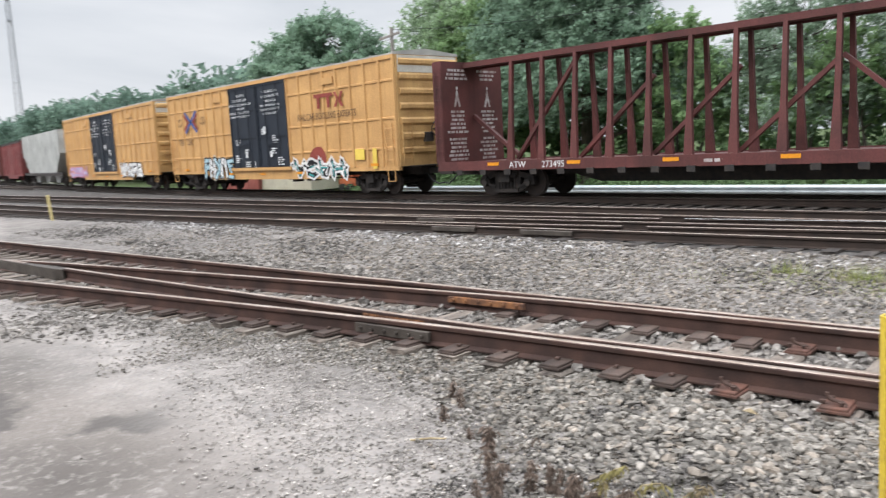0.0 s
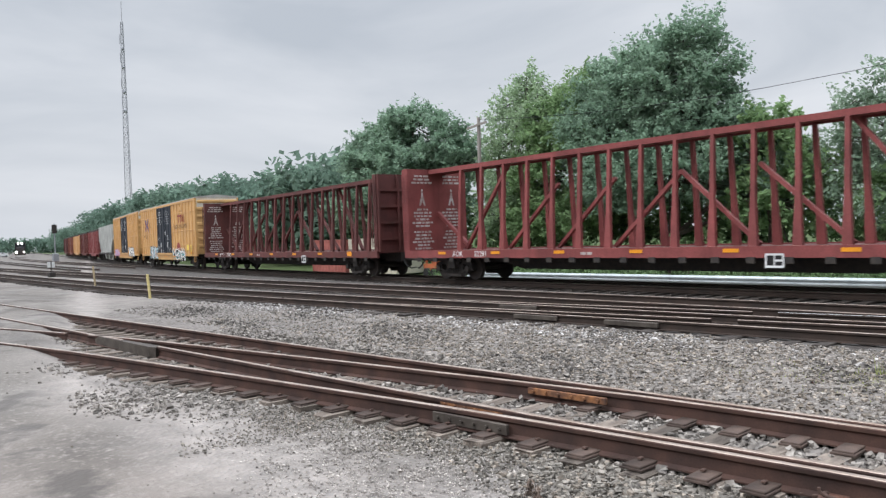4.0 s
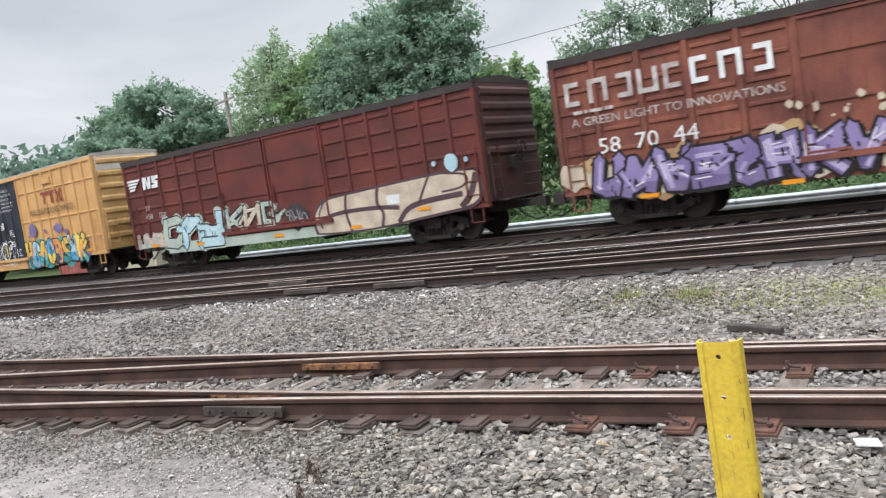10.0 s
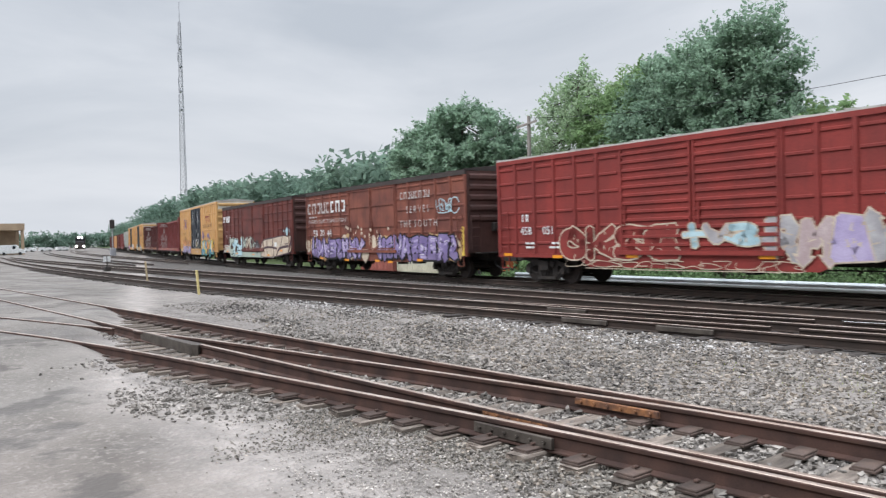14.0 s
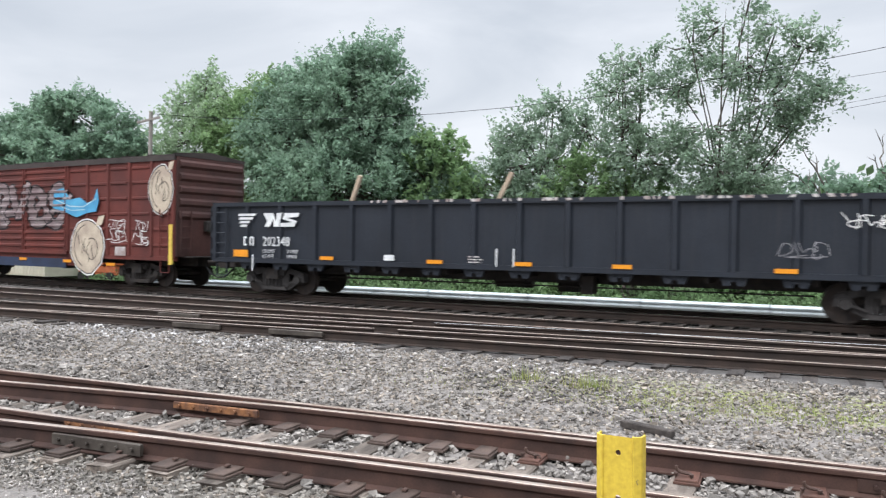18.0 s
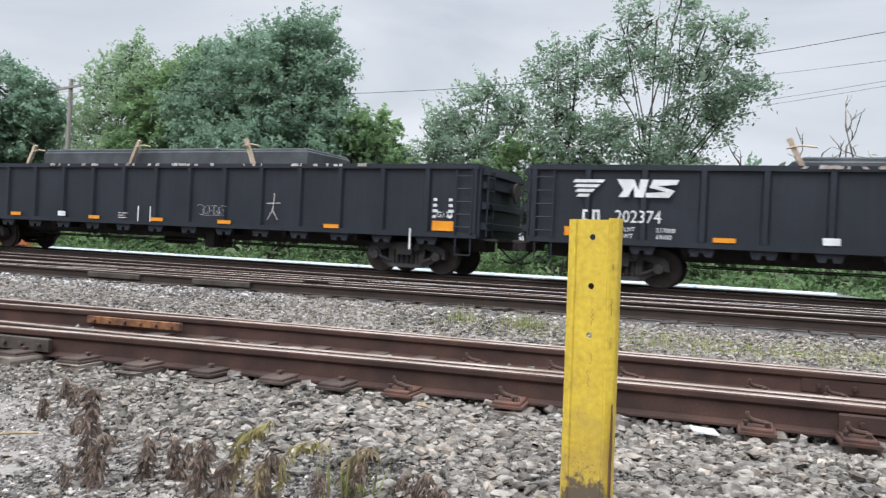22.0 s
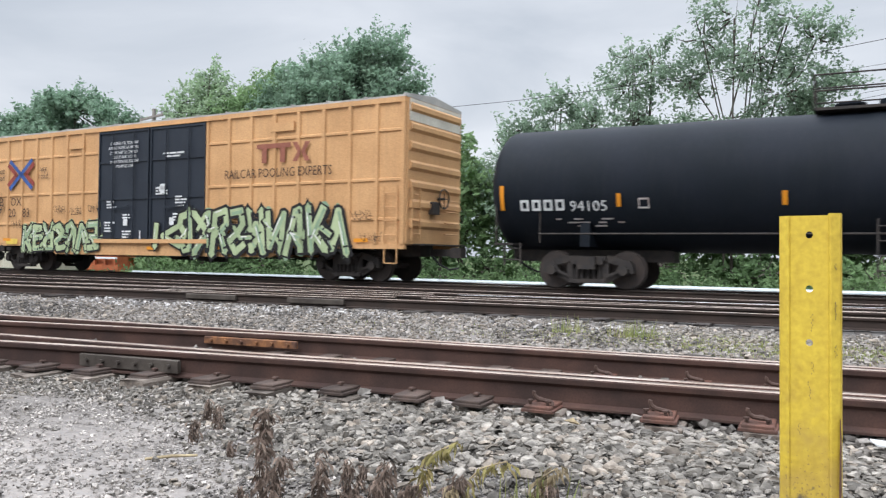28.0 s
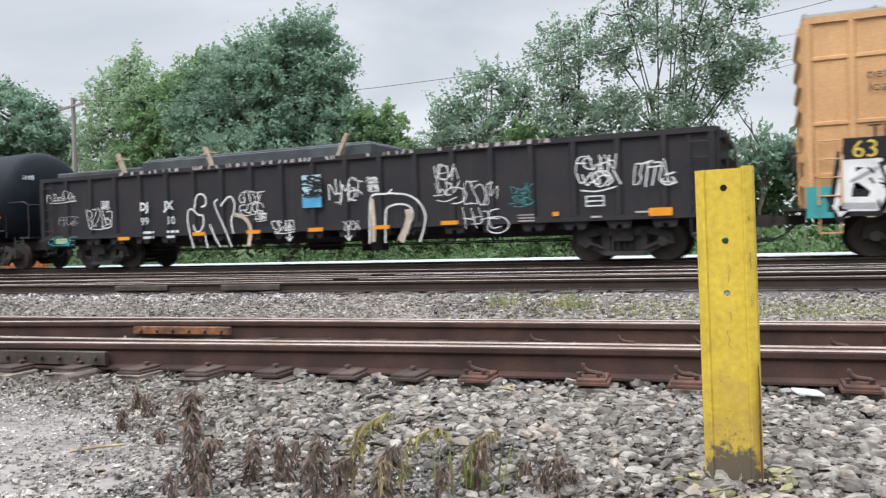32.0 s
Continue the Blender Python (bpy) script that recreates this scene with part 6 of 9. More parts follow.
def stripes_mark(car, x, z, w, h, material="white", y=YF, slabs=True):
    """The railroad's mark: leaning speed stripes and two slanted slabs."""
    polys = [rect(x + 0.02 * k * w, x + w * 0.40 - 0.10 * k * w * 0.6, z + h * (0.78 - 0.25 * k), z + h * (0.95 - 0.25 * k), 0.05 * w) for k in range(4)]
    if slabs:
        polys += [[(x + w * 0.52, z), (x + w * 0.60, z), (x + w * 0.64, z + h * 0.55), (x + w * 0.66, z), (x + w * 0.76, z), (x + w * 0.80, z + h), (x + w * 0.71, z + h), (x + w * 0.69, z + h * 0.4), (x + w * 0.65, z + h), (x + w * 0.53, z + h)],
                  [(x + w * 0.80, z), (x + w * 0.98, z), (x + w * 1.02, z + h * 0.56), (x + w * 0.90, z + h * 0.66), (x + w * 1.04, z + h * 0.74), (x + w * 1.05, z + h), (x + w * 0.84, z + h), (x + w * 0.83, z + h * 0.45), (x + w * 0.93, z + h * 0.34), (x + w * 0.80, z + h * 0.25)]]
    patch(car, "railroad_mark", polys, material, y)


# ---- the cars, front to back: distance of the front end behind the first flatcar's front, then the car ----
TRAIN, LOADS = [], []


def join(front, L, car):
    TRAIN.append((front, L, car))
    return car


def letter_blocks(car, x, z, h, n, material, w=0.55, y=YF):
    """A railroad's name or initials as plain upright blocks, each open on one side."""
    t = 0.20 * h
    for i in range(n):
        a = x + i * h * (w + 0.22)
        b = a + h * w
        left, right, head, foot = rect(a, a + t, z, z + h), rect(b - t, b, z, z + h), rect(a + t, b - t, z + h - t, z + h), rect(a + t, b - t, z, z + t)
        patch(car, "initial_block", ((left, head, foot), (left, right, head), (right, head, foot), (left, right, foot))[i % 4], material, y, welded=True)


def paragraph(car, lines, x, z, size, material, y, step=1.35):
    """Centred lines of small stencilled writing."""
    for i, line in enumerate(lines):
        w = 0.60 * size * len(line)
        write(car, line, x - w / 2, z - i * size * step, y, size, material, 1.0, "notice")


def yellow_marks(car, shift=0.0, dark="dark_letter", number="", faded=False):
    """Slogan, crossed arrows, owner's mark and door notices of the pool's yellow boxcars."""
    logo_x = -6.05 + shift
    cross_logo(car, logo_x, 3.55, 1.45, 1.0)
    for body, x, z in (("next", logo_x - 1.55, 3.62), ("load", logo_x - 1.52, 3.36), ("any", logo_x + 1.12, 3.62), ("road", logo_x + 1.06, 3.36)):
        write(car, body, x, z, YF, 0.30, dark)
    write(car, "TB", logo_x - 1.55, 2.40, YF, 0.44, dark)
    write(car, "OX", logo_x - 0.62, 2.40, YF, 0.44, dark)
    if number:
        for k, piece in enumerate(number.split()):
            write(car, piece, logo_x - 1.6 + k * 0.86, 1.98, YF, 0.46, dark)
    ttx_block(car, 4.8 + shift * 0.3, 3.42, material="logo_faded" if faded else "logo_red")
    write(car, "RAILCAR POOLING EXPERTS", 3.5 + shift * 0.3, 3.0, YF, 0.385, dark, 0.83)


def door_notices(car, a, b, seed, english=True):
    y = -HALF - 0.045
    if english:
        paragraph(car, ["IMPORTANT", "CLOSE THIS DOOR", "BEFORE CLOSING MAIN DOOR"], a + 1.15, 4.38, 0.15, "white", y)
        paragraph(car, ["IMPORTANTE", "CIERRE ESTA PUERTA ANTES DE", "CERRAR LA PUERTA PRINCIPAL"], a + 1.15, 3.80, 0.13, "white", y)
        paragraph(car, ["CLOSE AND LOCK", "BOTH DOORS BEFORE", "MOVING CAR"], b - 1.25, 4.38, 0.15, "white", y)
        paragraph(car, ["CIERRE Y PONGA EL SEGURO", "EN AMBAS PUERTAS ANTES", "DE MOVER EL CARRO"], b - 1.25, 3.80, 0.13, "white", y)
    else:
        paragraph(car, ["CERRAR Y BLOQUEAR", "AMBAS PUERTAS ANTES", "DE MOVER EL CARRO", "CLOSE AND LOCK", "BOTH DOORS BEFORE", "MOVING CAR"], a + 1.35, 4.33, 0.14, "white", y, 1.1)
        stencil_bars(car, b - 1.9, b - 0.9, 3.95, 2, "white", seed + 9, 0.05, 0.05, y)
    rnd = random.Random(seed)
    for x, z, n in ((a + 0.5, 2.45, 3), (a + 1.3, 2.0, 2), (a + 2.9, 2.85, 3), (b - 1.3, 2.55, 4), (b - 1.4, 2.0, 3), (a + 0.4, 1.75, 4), (b - 0.9, 1.6, 4), (a + 1.3, 1.45, 3)):
        stencil_bars(car, x, x + 0.55, z, n, "white", rnd.randrange(999), 0.05, 0.045, y, False)
    for x, z, w, h in ((a + 3.1, 2.65, 0.22, 0.30), (a + 1.35, 1.62, 0.20, 0.22), (b - 1.55, 1.62, 0.2, 0.24), (b - 2.05, 2.75, 0.26, 0.12), (a + 2.15, 1.15, 0.05, 0.3)):
        patch(car, "placard", [rect(x, x + w, z, z + h)], "white", y - 0.002)


def end_panel(car, L, eave):
    """The bare metal panel at the top of the end wall."""
    part("end_panel", Shape().box(L / 2 + 0.052, L / 2 + 0.066, -1.40, 1.40, eave - 0.62, eave - 0.03), "end_white", car, "bare white-grey end panel")


YELLOW = dict(beads=(0.17, 0.44, 0.78), bead_len=0.92, door=(0.36, 0.625))


def yellow_box(label, material="yellow", **kw):
    car = boxcar(label, 19.35, 4.98, material, (8, 8), "roof", end_material="yellow_end" if material == "yellow" else material, end_ribs=7, end_low=0.55, door_material="black_door", **YELLOW)
    end_panel(car, 19.35, 4.98)
    part("placard_board", Shape().box(-4.3, -3.5, -HALF - 0.01, -HALF + 0.04, 4.32, 4.58), material, car)
    part("placard_board", Shape().box(5.0, 5.9, -HALF - 0.01, -HALF + 0.04, 4.32, 4.58), material, car)
    reflectors(car, YF - 0.002, [(-7.9, 1.15), (-3.0, 0.90), (3.1, 0.90), (8.3, 1.15), (0.0, 0.88)])
    return car


c1 = join(42.7, 19.35, yellow_box("faded yellow boxcar with black plug doors and white tags"))
door_notices(c1, -2.7, 2.4, 3)
throw_up(c1, 3.0, 7.0, 0.75, 1.75, "spray_white", "spray_black", 31, 5)
throw_up(c1, -8.8, -4.4, 0.75, 1.6, "spray_lilac", "spray_pink", 32, 4)

c2 = join(21.35, 19.35, yellow_box("yellow boxcar with black plug doors and bulging graffiti letters"))
yellow_marks(c2, -0.9)
door_notices(c2, -2.7, 2.4, 5)
throw_up(c2, -5.8, -2.75, 0.62, 1.75, ("spray_paleblue", "spray_white"), "spray_black", 33, 5, halo="spray_cream", label="pale blue bubble letters outlined in black")
throw_up(c2, 2.7, 6.4, 0.62, 1.5, "spray_black", "spray_white", 34, 4, "spray_teal", None, label="black letters with white edges under a red dome", width=0.10)
patch(c2, "graffiti_disc", [blob(4.55, 1.45, 0.62, 0.50, random.Random(4), 16, 0.06)], "logo_red", YF - 0.001)
patch(c2, "placard", [rect(7.1, 7.7, 1.35, 1.75), rect(8.2, 8.45, 1.0, 1.75)], "spray_yellow", YF)


def bulkhead_notice(car, material, seed, x=-11.344):
    """Loading notices stencilled in two columns on the inner face of the bulkhead."""
    rnd = random.Random(seed)

    def flat(name, polys):
        sh = Shape()
        for p in polys:
            sh.add([(x, q[0], q[1]) for q in p], [tuple(range(len(p)))])
        part(name, sh, material, car)

    for yc in (-0.80, 0.72):
        flat("figure_stencil", [[(yc + 0.03, 3.52), (yc - 0.03, 3.52), (yc - 0.07, 3.30), (yc - 0.17, 2.98), (yc - 0.08, 2.98), (yc, 3.2), (yc + 0.08, 2.98), (yc + 0.17, 2.98), (yc + 0.07, 3.30)], [(yc + 0.05 * math.cos(q), 3.60 + 0.06 * math.sin(q)) for q in [math.tau * k / 8 for k in range(8)]]])
        z = 4.22
        for row in range(15):
            if row == 3:
                z = 2.86
            w = rnd.uniform(0.55, 1.12)
            bars, y = [], yc - w / 2
            while y < yc + w / 2:
                k = rnd.uniform(0.08, 0.30)
                bars.append([(y, z - 0.075), (min(y + k, yc + w / 2), z - 0.075), (min(y + k, yc + w / 2), z), (y, z)])
                y += k + 0.05
            flat("stencil_block", bars)
            z -= 0.135 if row != 8 else 0.24


def flatcar(label, material, plank, number, seed):
    car = centerbeam(label, 23.3, 4.42, material)
    bulkhead_notice(car, "dirty_white", seed)
    reflectors(car, -HALF - 0.006, [(-9.2 + 3.05 * k, 1.06) for k in range(7)])
    write(car, "ATW" if number == "273495" else "AOK", -8.55, 0.93, -HALF - 0.006, 0.28, "white")
    write(car, number, -7.3, 0.93, -HALF - 0.006, 0.28, "white")
    patch(car, "placard", [rect(3.95, 4.45, 0.62, 0.98)], "white", -HALF - 0.03)
    patch(car, "placard", [rect(4.0, 4.18, 0.68, 0.93), rect(4.22, 4.40, 0.68, 0.78), rect(4.22, 4.40, 0.83, 0.93)], "spray_black", -HALF - 0.034)
    stencil_bars(car, -2.3, -1.6, 1.05, 1, "dirty_white", seed + 20, 0.08, 0.05, -HALF - 0.006)
    patch(car, "orange_panel", [rect(8.9, 9.3, 0.95, 1.15)], "orange", -HALF - 0.006)
    return car


c3 = join(0.0, 23.3, flatcar("dirty dark red centerbeam flatcar, empty, with stencilled bulkheads", "maroon_dark", "timber", "273495", 40))
c4 = join(-25.35, 23.3, flatcar("red centerbeam flatcar, empty, with stencilled bulkheads", "maroon", "timber", "22281", 60))

c5 = join(-50.8, 19.35, yellow_box("yellow boxcar with black plug doors and colourful graffiti"))
yellow_marks(c5, 0.0, number="6 159 67")
door_notices(c5, -2.7, 2.4, 7)
throw_up(c5, -7.9, -3.2, 0.66, 2.0, "spray_lilac", "spray_black", 41, 5, word="shniuva", upper="spray_orange", split=0.55, label="tall letters, orange above and lilac below", width=0.07, fat=1.25, wild=0.16)
throw_up(c5, 2.35, 8.1, 0.62, 1.95, ("spray_teal", "spray_blue", "spray_teal", "spray_yellow", "spray_navy"), "spray_dark", 43, 5, word="hbaoesrk", upper=("spray_yellow", "spray_paleblue", "spray_yellow", "spray_blue", "spray_orange"), split=0.45, shade="spray_orange", label="yellow, blue and teal letters with a purple cloud", width=0.06, fat=1.3, soft=True, wild=0.16)
patch(c5, "graffiti_patch", [blob(2.75 + 0.62 * k, 1.0 + 0.25 * (k % 3), 0.55, 0.42, random.Random(60 + k), 14, 0.2) for k in range(9)], "spray_teal", YF + 0.0025)
patch(c5, "graffiti_patch", [blob(3.4, 2.35, 0.38, 0.34, random.Random(2), 13, 0.12), blob(2.95, 2.1, 0.08, 0.08, random.Random(6), 8, 0.1), blob(4.6, 2.25, 0.12, 0.1, random.Random(7), 9, 0.1), blob(6.6, 2.1, 0.2, 0.12, random.Random(8), 9, 0.2), blob(5.9, 2.3, 0.4, 0.22, random.Random(3), 11, 0.2), blob(8.0, 0.95, 0.3, 0.16, random.Random(5), 11, 0.35)], "spray_purple", YF + 0.001)
tag(c5, -0.6, 1.5, 1.0, 2.1, "spray_white", 44, 5, 0.05, -HALF - 0.06)
patch(c5, "graffiti_patch", [arc_stroke(0.35, 1.55, 0.42, 0.42, 0, 360)], "black_door", -HALF - 0.055)
patch(c5, "graffiti_ring", ribbon(arc_stroke(0.35, 1.55, 0.42, 0.42, 0, 360), 0.07), "spray_white", -HALF - 0.062)
patch(c5, "graffiti_bar", [rect(0.42, 0.52, 1.3, 1.85)], "spray_yellow", -HALF - 0.063)
tag(c5, -9.3, -8.0, 2.45, 2.9, "spray_black", 45, 5)
tag(c5, -9.5, -8.8, 0.9, 1.6, "spray_green", 46, 3, 0.06)
tag(c5, -4.2, -3.2, 2.3, 2.8, "spray_black", 47, 3)
patch(c5, "graffiti_star", ribbon([(7.9, 1.25), (8.15, 1.7), (8.4, 1.25), (7.8, 1.52), (8.5, 1.52), (7.9, 1.25)], 0.035), "logo_red", YF - 0.002)
part("corner_post", Shape().box(7.35, 7.5, -HALF - 0.03, -HALF + 0.02, 0.9, 2.0), "spray_yellow", c5)

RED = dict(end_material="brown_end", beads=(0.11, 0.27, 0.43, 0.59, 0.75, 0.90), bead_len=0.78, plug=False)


def railroad_numbers(car, x, z, number, size, material="white"):
    letter_blocks(car, x, z + size * 1.15, size * 0.62, 2, material)
    for k, piece in enumerate(number.split()):
        write(car, piece, x - 0.1 + k * size * 2.9, z, YF, size, material)


c6 = join(-72.2, 16.8, boxcar("oxide brown boxcar with cream and pale blue graffiti", 16.8, 4.3, "brown", (5, 6), "roof_dark", door=(0.335, 0.648), **RED))
stripes_mark(c6, -8.2, 3.18, 2.0, 0.46, "white")
railroad_numbers(c6, -7.2, 2.02, "458 020", 0.30, "dirty_white")
patch(c6, "graffiti_band", [rect(-8.1, -6.0, 0.92, 1.30), rect(-6.2, -2.8, 0.62, 1.0), rect(-2.9, 4.6, 0.64, 0.98)], "spray_mint", YF + 0.003, "pale band along the sill")
throw_up(c6, -8.1, -6.3, 0.90, 1.5, "spray_cream", "spray_grey", 51, 3, soft=True, width=0.04)
throw_up(c6, -6.35, -2.75, 0.66, 2.05, ("spray_mint", "spray_paleblue", "spray_paleblue"), "spray_black", 52, 3, word="cuf", halo="spray_mint", drop="spray_mint", label="pale blue block letters outlined in black", width=0.055, fat=1.3, wild=0.16)
throw_up(c6, -2.6, 0.2, 1.05, 2.05, ("spray_mint", "spray_cream"), "spray_black", 54, 3, word="knb", halo="spray_mint", width=0.055, fat=0.9)
patch(c6, "graffiti_patch", [blob(0.95, 1.35, 0.62, 0.42, random.Random(12), 16, 0.2)], "spray_dark", YF - 0.002)
tag(c6, 0.55, 1.4, 1.15, 1.6, "spray_grey", 58, 3, 0.05)
patch(c6, "graffiti_shape", [rounded([(1.75, 0.70), (1.62, 1.25), (2.1, 1.80), (3.0, 1.88), (8.0, 2.14), (8.28, 1.9), (8.3, 0.96), (6.6, 0.84), (4.4, 0.64), (2.4, 0.64), (1.75, 0.70)], 2)], "spray_plum", YF - 0.001)
patch(c6, "graffiti_letter", [rounded([(1.86, 0.74), (1.72, 1.2), (2.15, 1.70), (3.0, 1.80), (7.95, 2.06), (8.18, 1.85), (8.2, 1.05), (6.6, 0.92), (4.4, 0.70), (2.4, 0.70), (1.86, 0.74)], 2)], "spray_cream", YF - 0.003, "wide cream letters run together")
for w, stroke in ((0.13, [(2.05, 1.10), (2.6, 1.28), (3.6, 1.32), (4.6, 1.30), (5.3, 1.22)]), (0.10, [(3.25, 1.85), (3.12, 1.3), (3.3, 0.70)]), (0.12, [(4.55, 1.9), (4.42, 1.4), (4.7, 1.15), (4.55, 0.72)]), (0.09, [(6.5, 2.0), (6.2, 1.55), (6.05, 1.28)]),
                  (0.16, [(5.2, 0.78), (5.6, 1.2), (6.4, 1.32), (7.6, 1.38)]), (0.20, [(7.5, 1.0), (7.9, 1.35), (8.12, 1.9)]), (0.07, [(2.3, 1.72), (1.95, 1.35), (2.05, 0.85)]), (0.06, [(7.0, 2.02), (7.9, 1.9), (7.7, 1.55), (6.9, 1.5)])):
    patch(c6, "graffiti_stroke", strip(rounded(stroke, 3), w), "spray_plum", YF - 0.0055, welded=True)
patch(c6, "graffiti_dots", [blob(7.35, 2.28, 0.24, 0.26, random.Random(8), 12, 0.08), blob(6.75, 2.32, 0.08, 0.08, random.Random(9), 8, 0.1), blob(7.85, 2.3, 0.08, 0.08, random.Random(10), 8, 0.1)], "spray_paleblue", YF - 0.002)
patch(c6, "placard", [rect(4.85, 5.35, 1.35, 1.62)], "white", YF - 0.014)
reflectors(c6, YF - 0.014, [(-7.0, 0.98), (-4.2, 0.86), (0.0, 0.82), (3.5, 0.80), (6.2, 1.10)])

c7 = join(-91.2, 16.4, boxcar("faded brown boxcar with purple graffiti on a yellow cloud", 16.4, 4.3, "brown2", (5, 5), "roof_dark", door=(0.346, 0.648), **RED))
letter_blocks(c7, -7.85, 3.14, 0.58, 5, "dirty_white", 0.86)
letter_blocks(c7, -4.72, 3.14, 0.60, 3, "white", 0.84)
write(c7, "A GREEN LIGHT TO INNOVATIONS", -7.75, 2.62, YF, 0.29, "dirty_white", 1.08)
stencil_bars(c7, -7.9, -6.4, 3.0, 1, "dirty_white", 71, 0.08, 0.12)
write(c7, "58  70  44", -7.15, 1.88, YF, 0.54, "white", 1.12)
letter_blocks(c7, 2.95, 3.42, 0.32, 8, "dirty_white", 0.80)
write(c7, "S E R V E S", 3.45, 2.80, YF, 0.44, "dirty_white", 1.0)
write(c7, "T H E  S O U T H", 2.85, 2.18, YF, 0.44, "dirty_white", 1.0)
rnd7 = random.Random(77)
patch(c7, "graffiti_cloud", [blob(-7.6 + 0.62 * k, 1.1 + rnd7.uniform(-0.1, 0.45), rnd7.uniform(0.4, 0.75), rnd7.uniform(0.25, 0.6), rnd7, 26, 0.3) for k in range(10)] + [blob(1.6 + 0.65 * k, 1.1 + rnd7.uniform(0.0, 0.55), rnd7.uniform(0.4, 0.7), rnd7.uniform(0.25, 0.5), rnd7, 26, 0.3) for k in range(10)], "spray_tan", YF + 0.003)
patch(c7, "graffiti_cloud", [blob(-7.9 + 0.8 * k, 1.1 + rnd7.uniform(-0.2, 0.5), 0.4, 0.35, rnd7, 12, 0.2) for k in range(20)], "spray_cream", YF + 0.0015)
patch(c7, "graffiti_drops", [blob(rnd7.uniform(-3.2, 2.4), rnd7.uniform(1.7, 2.4), r7, r7, rnd7, 11, 0.35) for r7 in [rnd7.uniform(0.03, 0.10) for _ in range(16)]], "spray_cream", YF - 0.05)
throw_up(c7, -7.35, -0.95, 0.66, 1.84, "spray_purple", "spray_black", 54, word="umaeshkv", upper="spray_violet", split=0.30, shade="spray_lilac", y=YF - 0.004, label="violet wild letters outlined in black", width=0.075, fat=1.28, wild=0.16, drop="spray_black")
throw_up(c7, 0.7, 7.6, 0.66, 1.86, "spray_purple", "spray_black", 55, word="ncmabeers", upper="spray_violet", split=0.30, shade="spray_lilac", y=YF - 0.004, label="violet wild letters outlined in black", width=0.075, fat=1.28, wild=0.16, drop="spray_black")
tag(c7, 6.1, 7.2, 2.75, 3.3, "spray_paleblue", 56, 5, 0.09)
patch(c7, "graffiti_loop", ribbon(arc_stroke(7.45, 2.98, 0.33, 0.32, 20, 340), 0.045), "spray_paleblue", YF - 0.003)
part("corner_strip", Shape().box(7.93, 8.08, -HALF - 0.03, -HALF + 0.02, 0.95, 2.1), "spray_yellow", c7, "yellow grab strip")
reflectors(c7, YF - 0.02, [(-6.0, 0.72), (-2.8, 0.66), (0.6, 0.66), (1.9, 0.62), (4.6, 0.74)])

c8 = join(-109.6, 17.0, boxcar("red boxcar with pale sprayed letters along the sill", 17.0, 4.4, "red", (6, 6), "roof", door=(0.354, 0.67), corrugated_door=True, **RED))
railroad_numbers(c8, -7.1, 1.72, "458 051", 0.40)
stencil_bars(c8, -7.0, -6.4, 1.45, 2, "white", 81, 0.07, 0.07)
stencil_bars(c8, -5.7, -5.1, 1.45, 2, "white", 82, 0.07, 0.07)
throw_up(c8, -5.1, -0.3, 0.80, 1.98, "red", "spray_cream", 57, word="okse", label="letters hollow but for their cream outline", width=0.055, fat=1.35, soft=True, glint=None)
throw_up(c8, -0.2, 2.3, 1.20, 1.95, ("spray_paleblue", "spray_grey"), "spray_cream", 58, word="ivs", y=-HALF - 0.044, width=0.05, fat=1.3, soft=True, glint=None)
throw_up(c8, 2.5, 6.0, 0.82, 2.08, ("spray_grey", "spray_silver", "spray_lilac"), "spray_cream", 56, word="rmek", label="grey letters edged in cream", width=0.05, fat=1.3, wild=0.16, glint=None)
tag(c8, 5.6, 6.6, 2.1, 2.5, "spray_white", 59, 4, 0.03)
patch(c8, "graffiti_patch", [rect(6.6, 7.5, 2.0, 2.45)], "spray_grey", YF - 0.002)
tag(c8, -4.8, 3.4, 0.62, 0.88, "spray_cream", 60, 14, 0.05)
reflectors(c8, YF - 0.016, [(-7.9, 1.02), (-5.3, 0.96), (-2.0, 1.0), (2.5, 1.0), (6.9, 1.0), (7.7, 1.35)])

c9 = join(-128.6, 16.4, boxcar("oxide red boxcar with blue wisps and apples in graffiti", 16.4, 4.32, "brown", (5, 5), "roof_dark", door=(0.343, 0.659), corrugated_door=True, **RED))
railroad_numbers(c9, -6.9, 1.80, "458 163", 0.36, "dirty_white")
WISP = [(-5.25, 2.78), (-4.7, 2.95), (-4.1, 2.80), (-3.5, 3.0), (-3.0, 2.86), (-2.55, 3.15), (-2.4, 3.5), (-2.3, 3.0), (-2.8, 2.55), (-3.4, 2.5), (-3.9, 2.40), (-4.4, 2.62), (-4.9, 2.52)]
patch(c9, "graffiti_wisp", [WISP[::-1], [(1.9, 3.3), (2.4, 3.42), (2.9, 3.0), (3.4, 3.05), (3.8, 2.85), (4.15, 2.95), (4.35, 3.35), (4.45, 2.9), (4.3, 2.55), (3.8, 2.5), (3.2, 2.35), (2.7, 2.5), (2.2, 2.62), (1.8, 2.7)][::-1]], "spray_blue", YF - 0.02, "flowing blue wisps")
patch(c9, "graffiti_streaks", ribbon([(-5.0, 2.72), (-4.2, 2.70), (-3.4, 2.80), (-2.5, 3.1)], 0.04) + ribbon([(2.0, 3.0), (2.8, 2.75), (3.6, 2.72), (4.3, 3.0)], 0.04) + ribbon([(2.1, 2.8), (2.9, 2.6), (3.7, 2.62)], 0.03), "spray_paleblue", YF - 0.025)
RIBS9 = [1.33 + (4.16 - 1.18 - 0.3) * q / 11 for q in range(12)]
